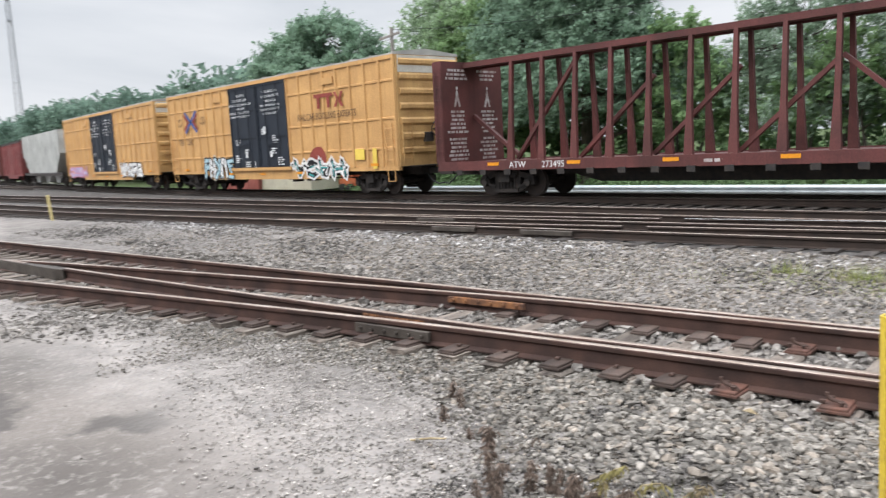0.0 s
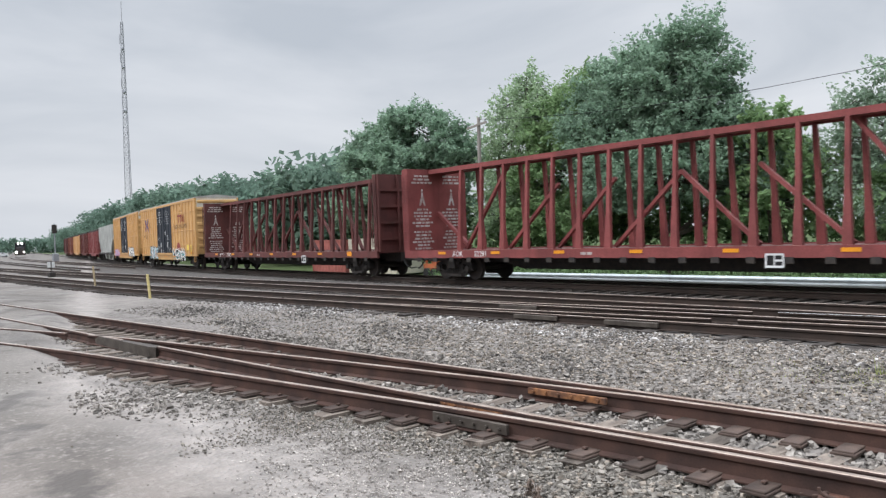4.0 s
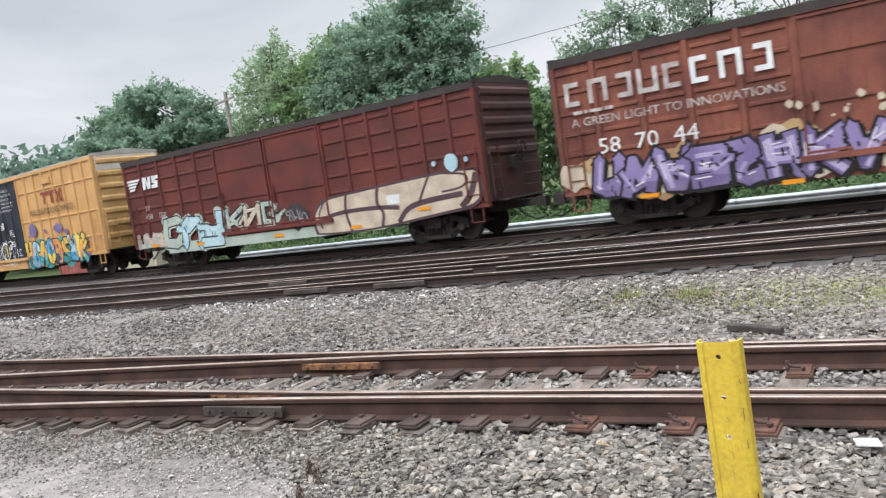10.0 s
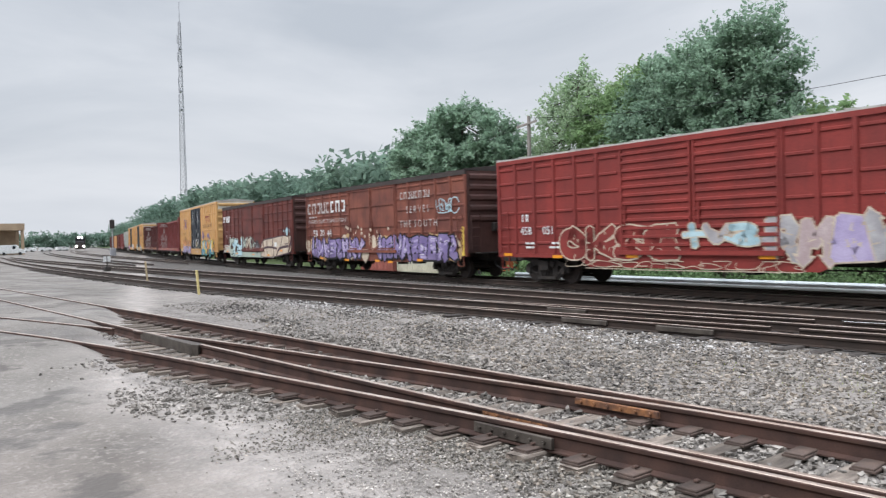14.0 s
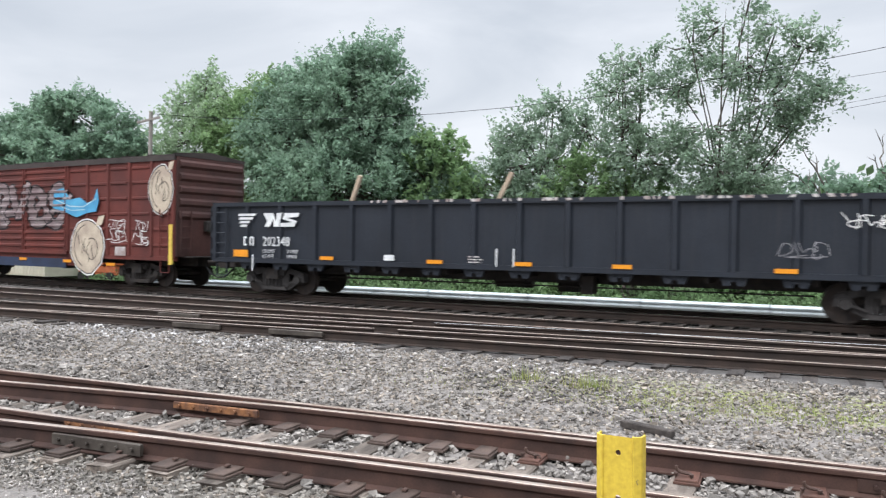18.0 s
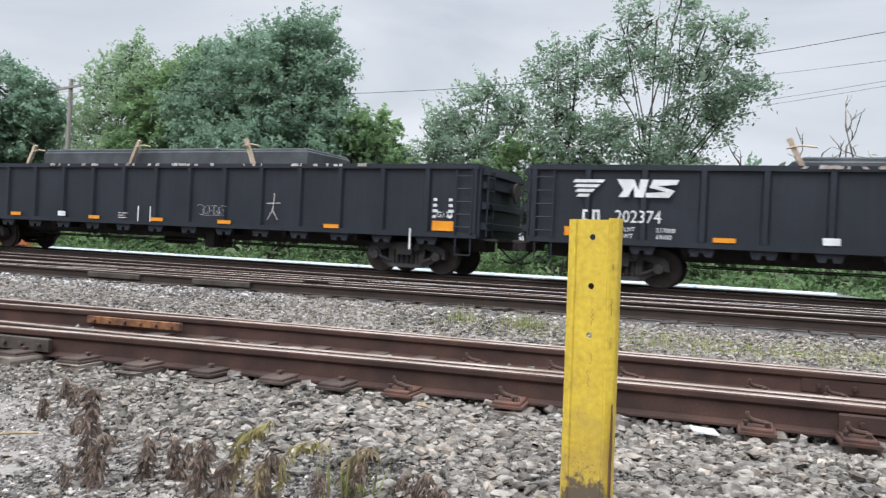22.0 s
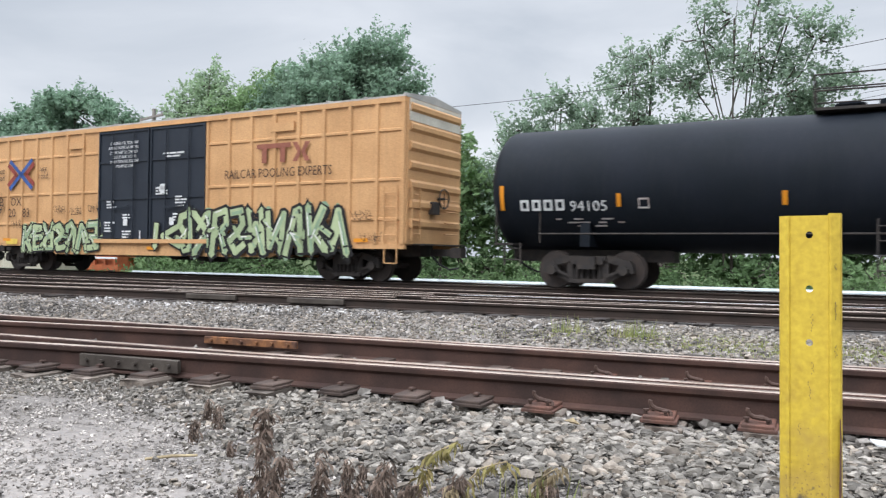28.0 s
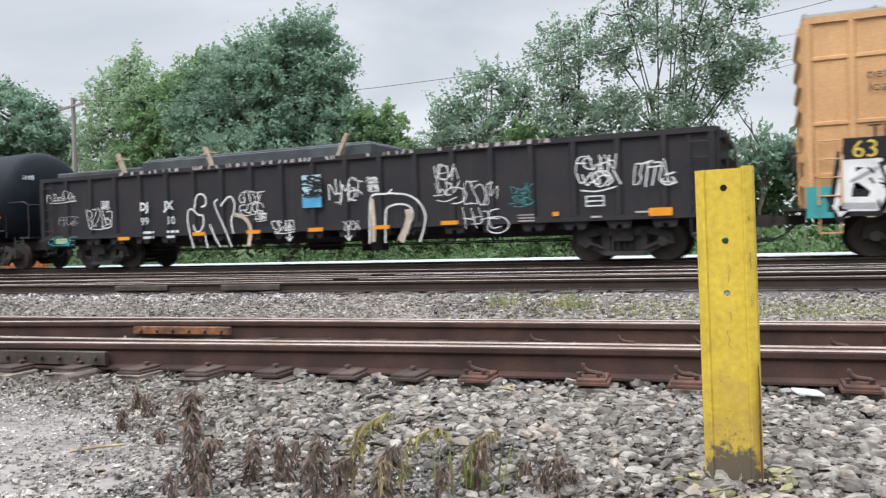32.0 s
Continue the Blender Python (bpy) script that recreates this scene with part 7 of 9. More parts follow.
throw_up(c9, -3.1, 2.6, 1.85, 3.72, "spray_silver", "spray_dark", 64, word="mbvcs", y=-HALF + 0.006, label="dull silver letters outlined in black across the ribbed doors", width=0.075, fat=1.2, soft=True, ribs=RIBS9, wild=0.2)
rnd9 = random.Random(19)
for ax, az, rx, rz in ((3.8, 1.35, 0.90, 0.93), (7.6, 3.25, 0.58, 0.78)):
    ring = blob(ax, az, rx, rz, rnd9, 20, 0.07)
    patch(c9, "graffiti_apple", [[(ax + (p - ax) * 1.07, az + (q - az) * 1.07) for p, q in ring]], "spray_white", YF - 0.004)
    patch(c9, "graffiti_apple", [ring], "spray_cream", YF - 0.008, "cream apple with a white rim")
    patch(c9, "graffiti_line", ribbon(ring + ring[:1], 0.035), "spray_black", YF - 0.011)
    for k in range(6):
        px0, pz0 = ax + rnd9.uniform(-0.6, 0.5) * rx, az + rnd9.uniform(-0.7, 0.4) * rz
        patch(c9, "graffiti_line", ribbon([(px0, pz0), (px0 + rnd9.uniform(-0.1, 0.1) * rx, pz0 + 0.25 * rz), (px0 + rnd9.uniform(-0.3, 0.3) * rx, pz0 + 0.45 * rz)], 0.03), "spray_black", YF - 0.012)
    patch(c9, "graffiti_line", ribbon(arc_stroke(ax, az, rx * 0.78, rz * 0.8, 100, 250), 0.035) + ribbon(arc_stroke(ax + 0.3 * rx, az - 0.1 * rz, rx * 0.35, rz * 0.4, -120, 120), 0.03), "spray_black", YF - 0.0125)
    patch(c9, "graffiti_leaf", [[(ax + rx * 0.5, az + rz * 0.75), (ax + rx * 0.9, az + rz * 0.8), (ax + rx * 1.05, az + rz * 1.15), (ax + rx * 0.7, az + rz * 1.1)]], "spray_cream", YF - 0.012)
throw_up(c9, -5.2, -2.6, 0.62, 1.9, ("spray_mint", "spray_paleblue"), "spray_grey", 63, 3, word="ses", halo="spray_mint", label="pale sage letters on a sage cloud", width=0.04, fat=1.2)
patch(c9, "graffiti_band", [rect(-5.2, -1.6, 0.58, 0.96)], "spray_mint", YF + 0.002)
tag(c9, 5.0, 5.85, 1.55, 2.3, "spray_white", 64, 4, 0.05)
tag(c9, 6.35, 6.95, 1.5, 2.25, "spray_white", 65, 3, 0.05)
tag(c9, -6.95, -6.2, 2.6, 3.3, "spray_white", 66, 4, 0.035)
patch(c9, "placard", [rect(5.3, 5.85, 1.05, 1.35)], "dirty_white", YF)
patch(c9, "dark_sill_paint", [rect(-2.2, 2.6, 0.55, 0.88)], "navy", YF + 0.003)
part("corner_strip", Shape().box(8.0, 8.16, -HALF - 0.03, -HALF + 0.02, 0.8, 2.1), "spray_yellow", c9, "yellow grab strip")
reflectors(c9, YF - 0.016, [(-5.1, 0.86), (-2.6, 0.80), (0.0, 0.82), (2.7, 0.80), (5.1, 0.74)])


def gondola_marks(car, number, seed):
    y = -HALF - 0.03
    patch(car, "railroad_mark", [rect(-9.2 + 0.03 * k, -8.52 - 0.11 * k, 2.36 - 0.11 * k, 2.43 - 0.11 * k, 0.05) for k in range(4)], "white", y)
    patch(car, "railroad_mark", [[(-8.15, 2.04), (-7.95, 2.04), (-7.82, 2.28), (-7.8, 2.04), (-7.6, 2.04), (-7.5, 2.44), (-7.68, 2.44), (-7.72, 2.2), (-7.82, 2.44), (-8.2, 2.44), (-8.05, 2.2)],
                                 [(-7.55, 2.04), (-7.05, 2.04), (-6.93, 2.2), (-7.3, 2.3), (-6.9, 2.33), (-6.85, 2.44), (-7.4, 2.44), (-7.48, 2.26), (-7.12, 2.17), (-7.55, 2.14)]], "white", y)
    letter_blocks(car, -8.95, 1.47, 0.27, 2, "white", 0.62, y)
    write(car, number, -8.22, 1.47, y, 0.40, "white", 0.86)
    for k, (a, b) in enumerate((("LD LMT", "217000"), ("LT WT", "69000"))):
        write(car, a, -8.22, 1.27 - 0.15 * k, y, 0.14, "white")
        write(car, b, -7.3, 1.27 - 0.15 * k, y, 0.14, "white")
    reflectors(car, y - 0.004, [(-5.86, 1.15), (-2.38, 1.13), (0.13, 1.13), (2.61, 1.13), (6.13, 1.13)])
    patch(car, "orange_panel", [rect(-9.35, -8.78, 1.13, 1.34), rect(9.05, 9.62, 1.12, 1.36)], "orange", y - 0.002)
    patch(car, "placard", [rect(-3.95, -3.62, 1.13, 1.28)], "white", y - 0.002)
    stencil_bars(car, -1.4, -0.9, 1.30, 3, "dirty_white", seed, 0.03, 0.04, y, False)
    patch(car, "stencil_line", [rect(-0.62, -0.58, 1.05, 1.5), rect(-0.15, -0.11, 1.05, 1.5), rect(-8.62, -8.57, 0.72, 1.2), rect(8.42, 8.47, 0.62, 1.15)], "white", y - 0.002)
    for k in range(2):
        stencil_bars(car, 9.05 + 0.42 * k, 9.2 + 0.42 * k, 1.92, 4, "white", seed + 2 + k, 0.07, 0.07, y, False)
    write(car, "G123", 9.15, 1.45, y, 0.20, "white")
    rnd = random.Random(seed)
    chalk = patch(car, "chalk_line", [rect(x, x + rnd.uniform(0.04, 0.14), 2.70, 2.755 + rnd.uniform(0, 0.03), rnd.uniform(-0.05, 0.05)) for x in [rnd.uniform(-4.5, 7.5) for _ in range(46)]], "dirty_white", -HALF - 0.045)
    tagged(chalk, kind="stuff")


def steel_load(car, name, label, pieces, group="loads of the gondolas"):
    load = thing(name, label, "cargo", group)
    for k, (x0, x1, y0, y1, z0, z1) in enumerate(pieces):
        part("steel_beam", Shape().bevelled(x0, x1, y0, y1, z0, z1, 0.03), "slate", load)
    LOADS.append((car, load, Matrix.Identity(4)))
    return load


def stakes(car, xs, top, seed):
    rnd = random.Random(seed)
    for x in xs:
        st = thing("wooden_stake", "raw timber stake wedged inside the gondola's side", "stake", "stakes of the gondolas")
        tilt = rnd.choice((-0.55, -0.5, 0.5)) * rnd.uniform(0.7, 1.1)
        tip = (x + 0.8 * tilt, -1.36 + rnd.uniform(-0.05, 0.05), top + rnd.uniform(0.62, 0.85))
        part("post", Shape().bar((x - 1.55 * tilt, -1.36, 1.08), tip, 0.10, 0.11, (0, 1, 0)), "timber", st)
        if rnd.random() < 0.75:
            part("strap", Shape().tube([(tip[0] - 0.05, -1.43, tip[2] - 0.22), (tip[0] + 0.25, -1.44, tip[2] - 0.16), (tip[0] + 0.55, -1.44, tip[2] - 0.20)], 0.022, 5), "timber", st)
        LOADS.append((car, st, Matrix.Identity(4)))


c10 = join(-146.7, 20.45, gondola("black gondola car with white lettering and orange reflectors", 20.45, 2.72, "black", 16))
gondola_marks(c10, "202348", 90)
tag(c10, 7.25, 8.3, 2.02, 2.36, "spray_white", 91, 5, 0.045, -HALF - 0.045)
tag(c10, 6.0, 6.9, 1.45, 1.75, "spray_grey", 92, 4, 0.03, -HALF - 0.045)
stakes(c10, (-5.2, -0.7), 2.7, 5)
c11 = join(-168.48, 20.45, gondola("black gondola car with white lettering, loaded with dark steel", 20.45, 2.72, "black", 16))
gondola_marks(c11, "202367", 94)
tag(c11, 1.7, 2.6, 1.32, 1.6, "spray_grey", 95, 5, 0.02, -HALF - 0.045)
patch(c11, "chalk_figure", ribbon([(4.1, 1.25), (4.25, 1.5), (4.28, 1.75), (4.3, 1.95)], 0.025) + ribbon([(4.05, 1.68), (4.5, 1.70)], 0.025) + ribbon([(4.25, 1.5), (4.42, 1.25)], 0.025), "dirty_white", -HALF - 0.045)
steel_load(c11, "steel_load", "dark steel plates stacked high in the gondola", [(-5.2, 5.0, -1.15, 1.1, 1.10, 3.18), (-5.15, 1.9, -1.1, 1.05, 3.182, 3.27), (1.95, 4.95, -1.1, 1.05, 3.182, 3.25)])
stakes(c11, (-5.75, -1.3, 3.4), 2.7, 6)
c12 = join(-190.15, 20.45, gondola("black gondola car with white lettering, loaded with dark steel", 20.45, 2.72, "black", 16))
gondola_marks(c12, "202374", 98)
steel_load(c12, "steel_load", "dark steel plates stacked high in the gondola", [(-4.6, 9.4, -1.1, 1.0, 1.10, 2.92), (-4.4, 9.2, -1.0, 0.9, 2.922, 3.02)])
stakes(c12, (-4.3, -1.3, 2.6, 5.4), 2.7, 8)

c13 = join(-212.6, 19.35, yellow_box("faded tan boxcar with black plug doors and pale green graffiti", "tan_yellow"))
yellow_marks(c13, -1.05, number="67 20 83", faded=True)
door_notices(c13, -2.7, 2.4, 11, False)
throw_up(c13, -6.95, -2.6, 0.66, 1.82, "spray_green", "spray_black", 67, word="kersuve", shade="spray_teal_dull", label="pale green letters outlined in black", width=0.07, fat=1.15, wild=0.14, halo="spray_green")
throw_up(c13, 1.2, 7.9, 0.62, 2.2, "spray_green", "spray_black", 68, word="bkrsmnakv", shade="spray_teal_dull", y=-HALF - 0.05, label="pale green wild letters outlined in black", width=0.10, fat=1.0, wild=0.2, drop="spray_black", halo="spray_teal_dull")
throw_up(c13, 0.2, 1.3, 0.75, 1.75, "spray_green", "spray_black", 70, word="k", y=-HALF - 0.05, width=0.06, wild=0.2)
for k, (x, z) in enumerate(((-5.1, 2.1), (-4.2, 2.05), (-3.2, 2.1), (-8.9, 2.6), (-8.7, 2.2), (-9.3, 1.1), (-8.8, 0.8), (8.0, 1.7), (8.3, 1.1), (-7.6, 1.6))):
    tag(c13, x, x + 0.62, z, z + 0.26, "spray_black", 120 + k, 4, 0.032)
patch(c13, "placard", [rect(-7.95, -7.25, 0.98, 1.18)], "spray_yellow", YF)


c14 = join(-234.45, 17.6, tank_car("black tank car with yellow marks and white stencils", 17.6, 1.56, 2.47, "tank_black"))


def on_tank(car, polys, material, name="tank_mark"):
    s = Shape()
    for poly in polys:
        pts = []
        for x, z in poly:
            d = max(-1.0, min(1.0, (z - 2.47) / 1.58))
            pts.append((x, -1.59 * math.cos(math.asin(d)), z))
        area = sum(poly[i][0] * poly[(i + 1) % len(poly)][1] - poly[(i + 1) % len(poly)][0] * poly[i][1] for i in range(len(poly)))
        s.add(pts if area > 0 else pts[::-1], [tuple(range(len(pts)))])
    part(name, s, material, car)


for x, z0, z1 in ((-5.65, 1.95, 2.3), (-2.12, 1.93, 2.27), (1.66, 1.93, 2.27), (4.83, 1.93, 2.27), (7.3, 1.75, 2.65), (-8.55, 1.9, 2.5)):
    on_tank(c14, [rect(x - 0.05, x + 0.05, z0 + 0.15 * k, z0 + 0.15 * k + 0.15) for k in range(int((z1 - z0) / 0.15))], "orange", "yellow_mark")
for k in range(4):
    a = -8.08 + 0.30 * k
    on_tank(c14, [rect(a, a + 0.06, 1.88, 2.14), rect(a + 0.16, a + 0.22, 1.88, 2.14), rect(a + 0.06, a + 0.16, 2.08, 2.14), rect(a + 0.06, a + 0.16, 1.88, 1.94)], "white", "initial_block")
part("lettering", lettering("94105", 0.37, "white"), "white", c14, at=pose(-6.83, -1.48, 1.86, 20))
part("lettering", lettering("FRA AIP", 0.22, "white", 0.85), "white", c14, at=pose(5.0, -1.53, 2.00, 14))
part("lettering", lettering("94105", 0.22, "white"), "white", c14, at=pose(7.85, -1.16, 3.03, -14, 0, 52))
rnd14 = random.Random(14)
on_tank(c14, [rect(x, x + rnd14.uniform(0.1, 0.3), z, z + 0.035) for x, z in [(rnd14.uniform(-7.4, -5.6), rnd14.choice((1.5, 1.58, 1.66))) for _ in range(12)]], "dirty_white", "stencil_block")
on_tank(c14, [rect(x, x + rnd14.uniform(0.1, 0.35), z, z + 0.05) for x, z in [(rnd14.uniform(2.6, 4.6), rnd14.choice((1.98, 2.06))) for _ in range(9)]], "white", "stencil_block")
on_tank(c14, [rect(x, x + 0.4, z, z + 0.03) for x in (1.2, 2.7, 3.8, 5.2) for z in (1.5, 1.56)], "dirty_white", "stencil_block")
on_tank(c14, [rect(6.0, 7.05, 1.85 + 0.08 * k, 1.88 + 0.08 * k) for k in range(6)] + [rect(6.0 + 0.15 * k, 6.03 + 0.15 * k, 1.85, 2.28) for k in range(8)], "dirty_white", "data_panel")
on_tank(c14, [rect(-5.2, -4.95, 1.9, 1.94), rect(-5.2, -4.95, 2.1, 2.14), rect(-5.2, -5.17, 1.9, 2.14), rect(-4.98, -4.95, 1.9, 2.14)], "dirty_white", "data_panel")
part("brake_wheel", Shape().tube([(-8.75, -0.9, 1.75), (-8.70, -0.9, 1.75)], 0.28, 16), "rusty_black", c14)

c15 = join(-252.75, 20.5, gondola("worn black gondola car covered in white tags, loaded", 20.5, 2.86, "rusty_black", 20))
yg = -HALF - 0.045
for body, x, z in (("99", -6.06, 1.30), ("10", -5.05, 1.30)):
    write(c15, body, x, z, yg, 0.34, "white")
write(c15, "DJ", -6.06, 1.74, yg, 0.34, "white", bold=0.012)
write(c15, "JX", -5.12, 1.74, yg, 0.34, "white", bold=0.012)
for k in range(2):
    stencil_bars(c15, -5.95, -5.5, 1.12 - 0.15 * k, 1, "white", 150 + k, 0.07, 0.05, yg, False)
    stencil_bars(c15, -5.05, -4.6, 1.12 - 0.15 * k, 1, "white", 153 + k, 0.07, 0.05, yg, False)
for k, (x0, x1, z0, z1, w) in enumerate(((-9.95, -8.75, 2.15, 2.5, 0.04), (-8.2, -7.2, 1.3, 1.95, 0.05), (-7.6, -7.3, 1.85, 2.1, 0.04), (-2.35, -1.6, 1.45, 2.15, 0.05), (-1.9, -1.5, 1.3, 1.55, 0.04), (-1.3, -0.6, 0.95, 1.3, 0.05),
                                         (0.55, 1.5, 1.7, 2.3, 0.06), (1.7, 2.0, 1.95, 2.3, 0.05), (0.95, 1.4, 0.95, 1.2, 0.03), (3.6, 4.2, 1.65, 2.5, 0.05), (4.4, 5.25, 0.85, 2.0, 0.05), (7.2, 8.1, 1.7, 2.45, 0.07), (8.5, 9.35, 1.65, 2.25, 0.07), (-9.4, -8.6, 1.4, 1.7, 0.03))):
    tag(c15, x0, x1, z0, z1, "spray_white" if k != 13 else "spray_grey", 160 + k, 5, w, yg)
tag(c15, 5.6, 6.1, 1.4, 1.9, "spray_teal", 180, 4, 0.03, yg)
def swash(points, w):
    return strip(rounded(points, 3), w)


for w, strokes in ((0.045, ([(-4.05, 0.58), (-4.2, 1.0), (-4.28, 1.6), (-4.1, 1.76), (-3.85, 1.5), (-3.66, 1.55), (-3.68, 1.15), (-3.95, 1.0), (-4.05, 1.25)], [(-4.0, 1.7), (-3.9, 2.15), (-3.58, 2.1), (-3.55, 1.8), (-3.75, 1.75)], [(-3.66, 1.05), (-3.55, 0.58)],
                            [(-3.15, 1.95), (-3.3, 1.85), (-3.1, 1.45), (-2.85, 0.95), (-2.7, 0.58)], [(-3.45, 1.25), (-3.3, 0.9), (-3.1, 0.6)], [(-3.05, 1.75), (-2.75, 2.05), (-2.55, 1.9), (-2.58, 1.55), (-2.72, 1.35), (-2.62, 0.95)],
                            [(2.32, 1.85), (3.0, 1.78), (3.35, 1.35), (3.3, 0.95), (3.15, 0.58)], [(2.18, 0.58), (2.2, 1.3), (2.25, 1.5), (2.6, 1.58), (2.95, 1.5), (3.0, 1.2), (2.75, 0.75), (2.68, 0.58)], [(1.72, 0.58), (1.76, 1.7), (1.85, 1.86), (2.3, 1.82), (2.4, 1.95)])),
                   (0.11, ([(-2.55, 1.5), (-2.2, 1.4), (-2.0, 1.1), (-2.12, 0.6)], [(1.84, 0.62), (1.86, 1.2), (1.82, 1.72)])), (0.19, ([(2.86, 1.42), (2.9, 1.15), (2.62, 0.62)],))):
    for stroke in strokes:
        patch(c15, "graffiti_loop", swash(stroke, w), "spray_cream" if w > 0.1 else "spray_white", yg - 0.003, "large hand-drawn outline letter stroke", welded=True)
for x, z in ((-0.75, 0.7), (1.1, 0.68)):
    patch(c15, "graffiti_arrow", ribbon([(x, z + 0.38), (x, z)], 0.035) + ribbon([(x - 0.1, z + 0.12), (x, z), (x + 0.1, z + 0.12)], 0.03), "spray_white", yg - 0.003)
patch(c15, "graffiti_poster", [rect(-0.3, 0.3, 1.9, 2.45)], "spray_paleblue", yg)
patch(c15, "graffiti_poster", [rect(-0.3, 0.3, 1.58, 1.88)], "spray_blue", yg - 0.002)
tag(c15, -0.28, 0.28, 1.95, 2.42, "spray_black", 183, 3, 0.14, yg - 0.003)
tag(c15, -0.3, 0.3, 1.85, 2.45, "spray_black", 181, 4, 0.06, yg - 0.004)
patch(c15, "graffiti_patch", [rect(-9.6, -9.1, 0.84, 1.0)], "spray_green", yg)
tag(c15, -9.9, -8.8, 0.8, 1.05, "spray_teal", 182, 5, 0.04, yg)
patch(c15, "placard", ribbon([(7.4, 1.3), (7.8, 1.3), (7.8, 1.52), (7.4, 1.52), (7.4, 1.3)], 0.03) + ribbon([(7.4, 1.41), (7.8, 1.41)], 0.03), "white", yg)
patch(c15, "stencil_line", [rect(5.75, 6.15, 1.0 + 0.07 * k, 1.03 + 0.07 * k) for k in range(3)] + [rect(7.5, 7.75, 1.03, 1.07), rect(8.5, 8.8, 1.1, 1.14)], "dirty_white", yg)
patch(c15, "orange_panel", [rect(8.8, 9.3, 1.02, 1.2), rect(6.6, 6.75, 1.1, 1.2)], "orange", yg)
reflectors(c15, yg - 0.004, [(-6.73, 0.93), (-3.86, 0.99), (-1.94, 0.99), (0.09, 0.99), (2.08, 0.99), (3.98, 1.04)])
rnd15 = random.Random(15)
chalk = patch(c15, "chalk_line", [rect(x, x + rnd15.uniform(0.03, 0.10), 2.82, 2.90 + rnd15.uniform(0, 0.03), rnd15.uniform(-0.05, 0.05)) for x in [rnd15.uniform(-7, 6.5) for _ in range(70)]], "dirty_white", yg - 0.006)
tagged(chalk, kind="stuff")
steel_load(c15, "steel_load", "dark sheet steel heaped in the gondola", [(-10.0, -6.4, -1.1, 1.1, 1.10, 3.10), (-6.35, 1.6, -1.15, 1.1, 1.10, 3.24), (-6.2, 1.5, -1.05, 1.0, 3.242, 3.30)])
stakes(c15, (-6.7, -3.4, 0.6), 2.84, 9)

c16 = join(-274.95, 19.35, yellow_box("faded tan boxcar with black and white graffiti", "tan_yellow"))
yellow_marks(c16, -0.95, number="63 41")
throw_up(c16, -9.15, -6.2, 0.85, 2.35, "spray_white", "spray_black", 69, 3, "spray_grey", "spray_cream", label="white and black letters", width=0.12, fat=1.2)
patch(c16, "graffiti_patch", [rect(-9.7, -9.2, 0.85, 1.5)], "spray_teal", YF)
patch(c16, "number_patch", [rect(-9.0, -7.6, 2.02, 2.45)], "spray_black", YF - 0.008)
write(c16, "63", -8.85, 2.05, YF - 0.016, 0.5, "spray_yellow")
join(61.6, 17.0, hopper_car("pale grey covered hopper car with streaked sides", 17.0, 4.5, "grey_car"))
for front, label, mat, L in ((80.2, "faded red boxcar far up the train", "maroon", 16.8), (98.8, "dark brown boxcar far up the train", "brown", 16.8), (117.5, "faded tan boxcar far up the train", "tan_yellow", 16.8), (136.2, "dark oxide boxcar far up the train", "brown2", 16.8), (155.0, "dirty maroon boxcar far up the train", "maroon_dark", 16.8)):
    join(front, L, boxcar(label, L, 4.3, mat, (5, 5), "roof_dark", plug=False))


# ---- behind the line: trees ----
def leaf_cloud(name, centres, radii, per, size, material, seed, squash=0.85, axes=None, loose=0.10):
    """Many small leaves gathered in loose clumps round the given centres. With axes, each clump is a spray drawn out along its own axis."""
    r = np.random.default_rng(seed)
    c = np.repeat(np.array(centres), per, 0)
    rad = np.repeat(np.array(radii), per)
    n = len(c)
    way = r.normal(size=(n, 3))
    way *= (r.uniform(0, 1, n) ** 0.5 * np.where(r.uniform(0, 1, n) < loose, 1.4, 1.10) / np.linalg.norm(way, axis=1))[:, None]
    if axes is None:
        p = c + way * rad[:, None] * np.array([1, 1, squash])
    else:
        ax = np.repeat(np.array(axes), per, 0)
        out = np.sum(way * ax, axis=1)[:, None]
        f = (out + 1.1) / 2.2
        p = c + (ax * out * 1.75 + (way - ax * out) * (0.95 - 0.55 * f)) * rad[:, None]
        p[:, 2] -= 0.20 * rad * f[:, 0] ** 2
    u = r.normal(size=(n, 3)) * np.array([1, 1, 0.7])
    u /= np.linalg.norm(u, axis=1)[:, None]
    w = np.cross(u, r.normal(size=(n, 3)) * 0.8 + np.array([0, 0, 1.3]))
    w /= np.linalg.norm(w, axis=1)[:, None]
    s = size * r.uniform(0.55, 1.4, n)[:, None]
    v = np.stack([p - u * s, p + w * s * 0.55, p + u * s, p - w * s * 0.55], 1).reshape(-1, 3)
    return cloud_mesh(name, v, np.arange(4 * n).reshape(-1, 4), material)


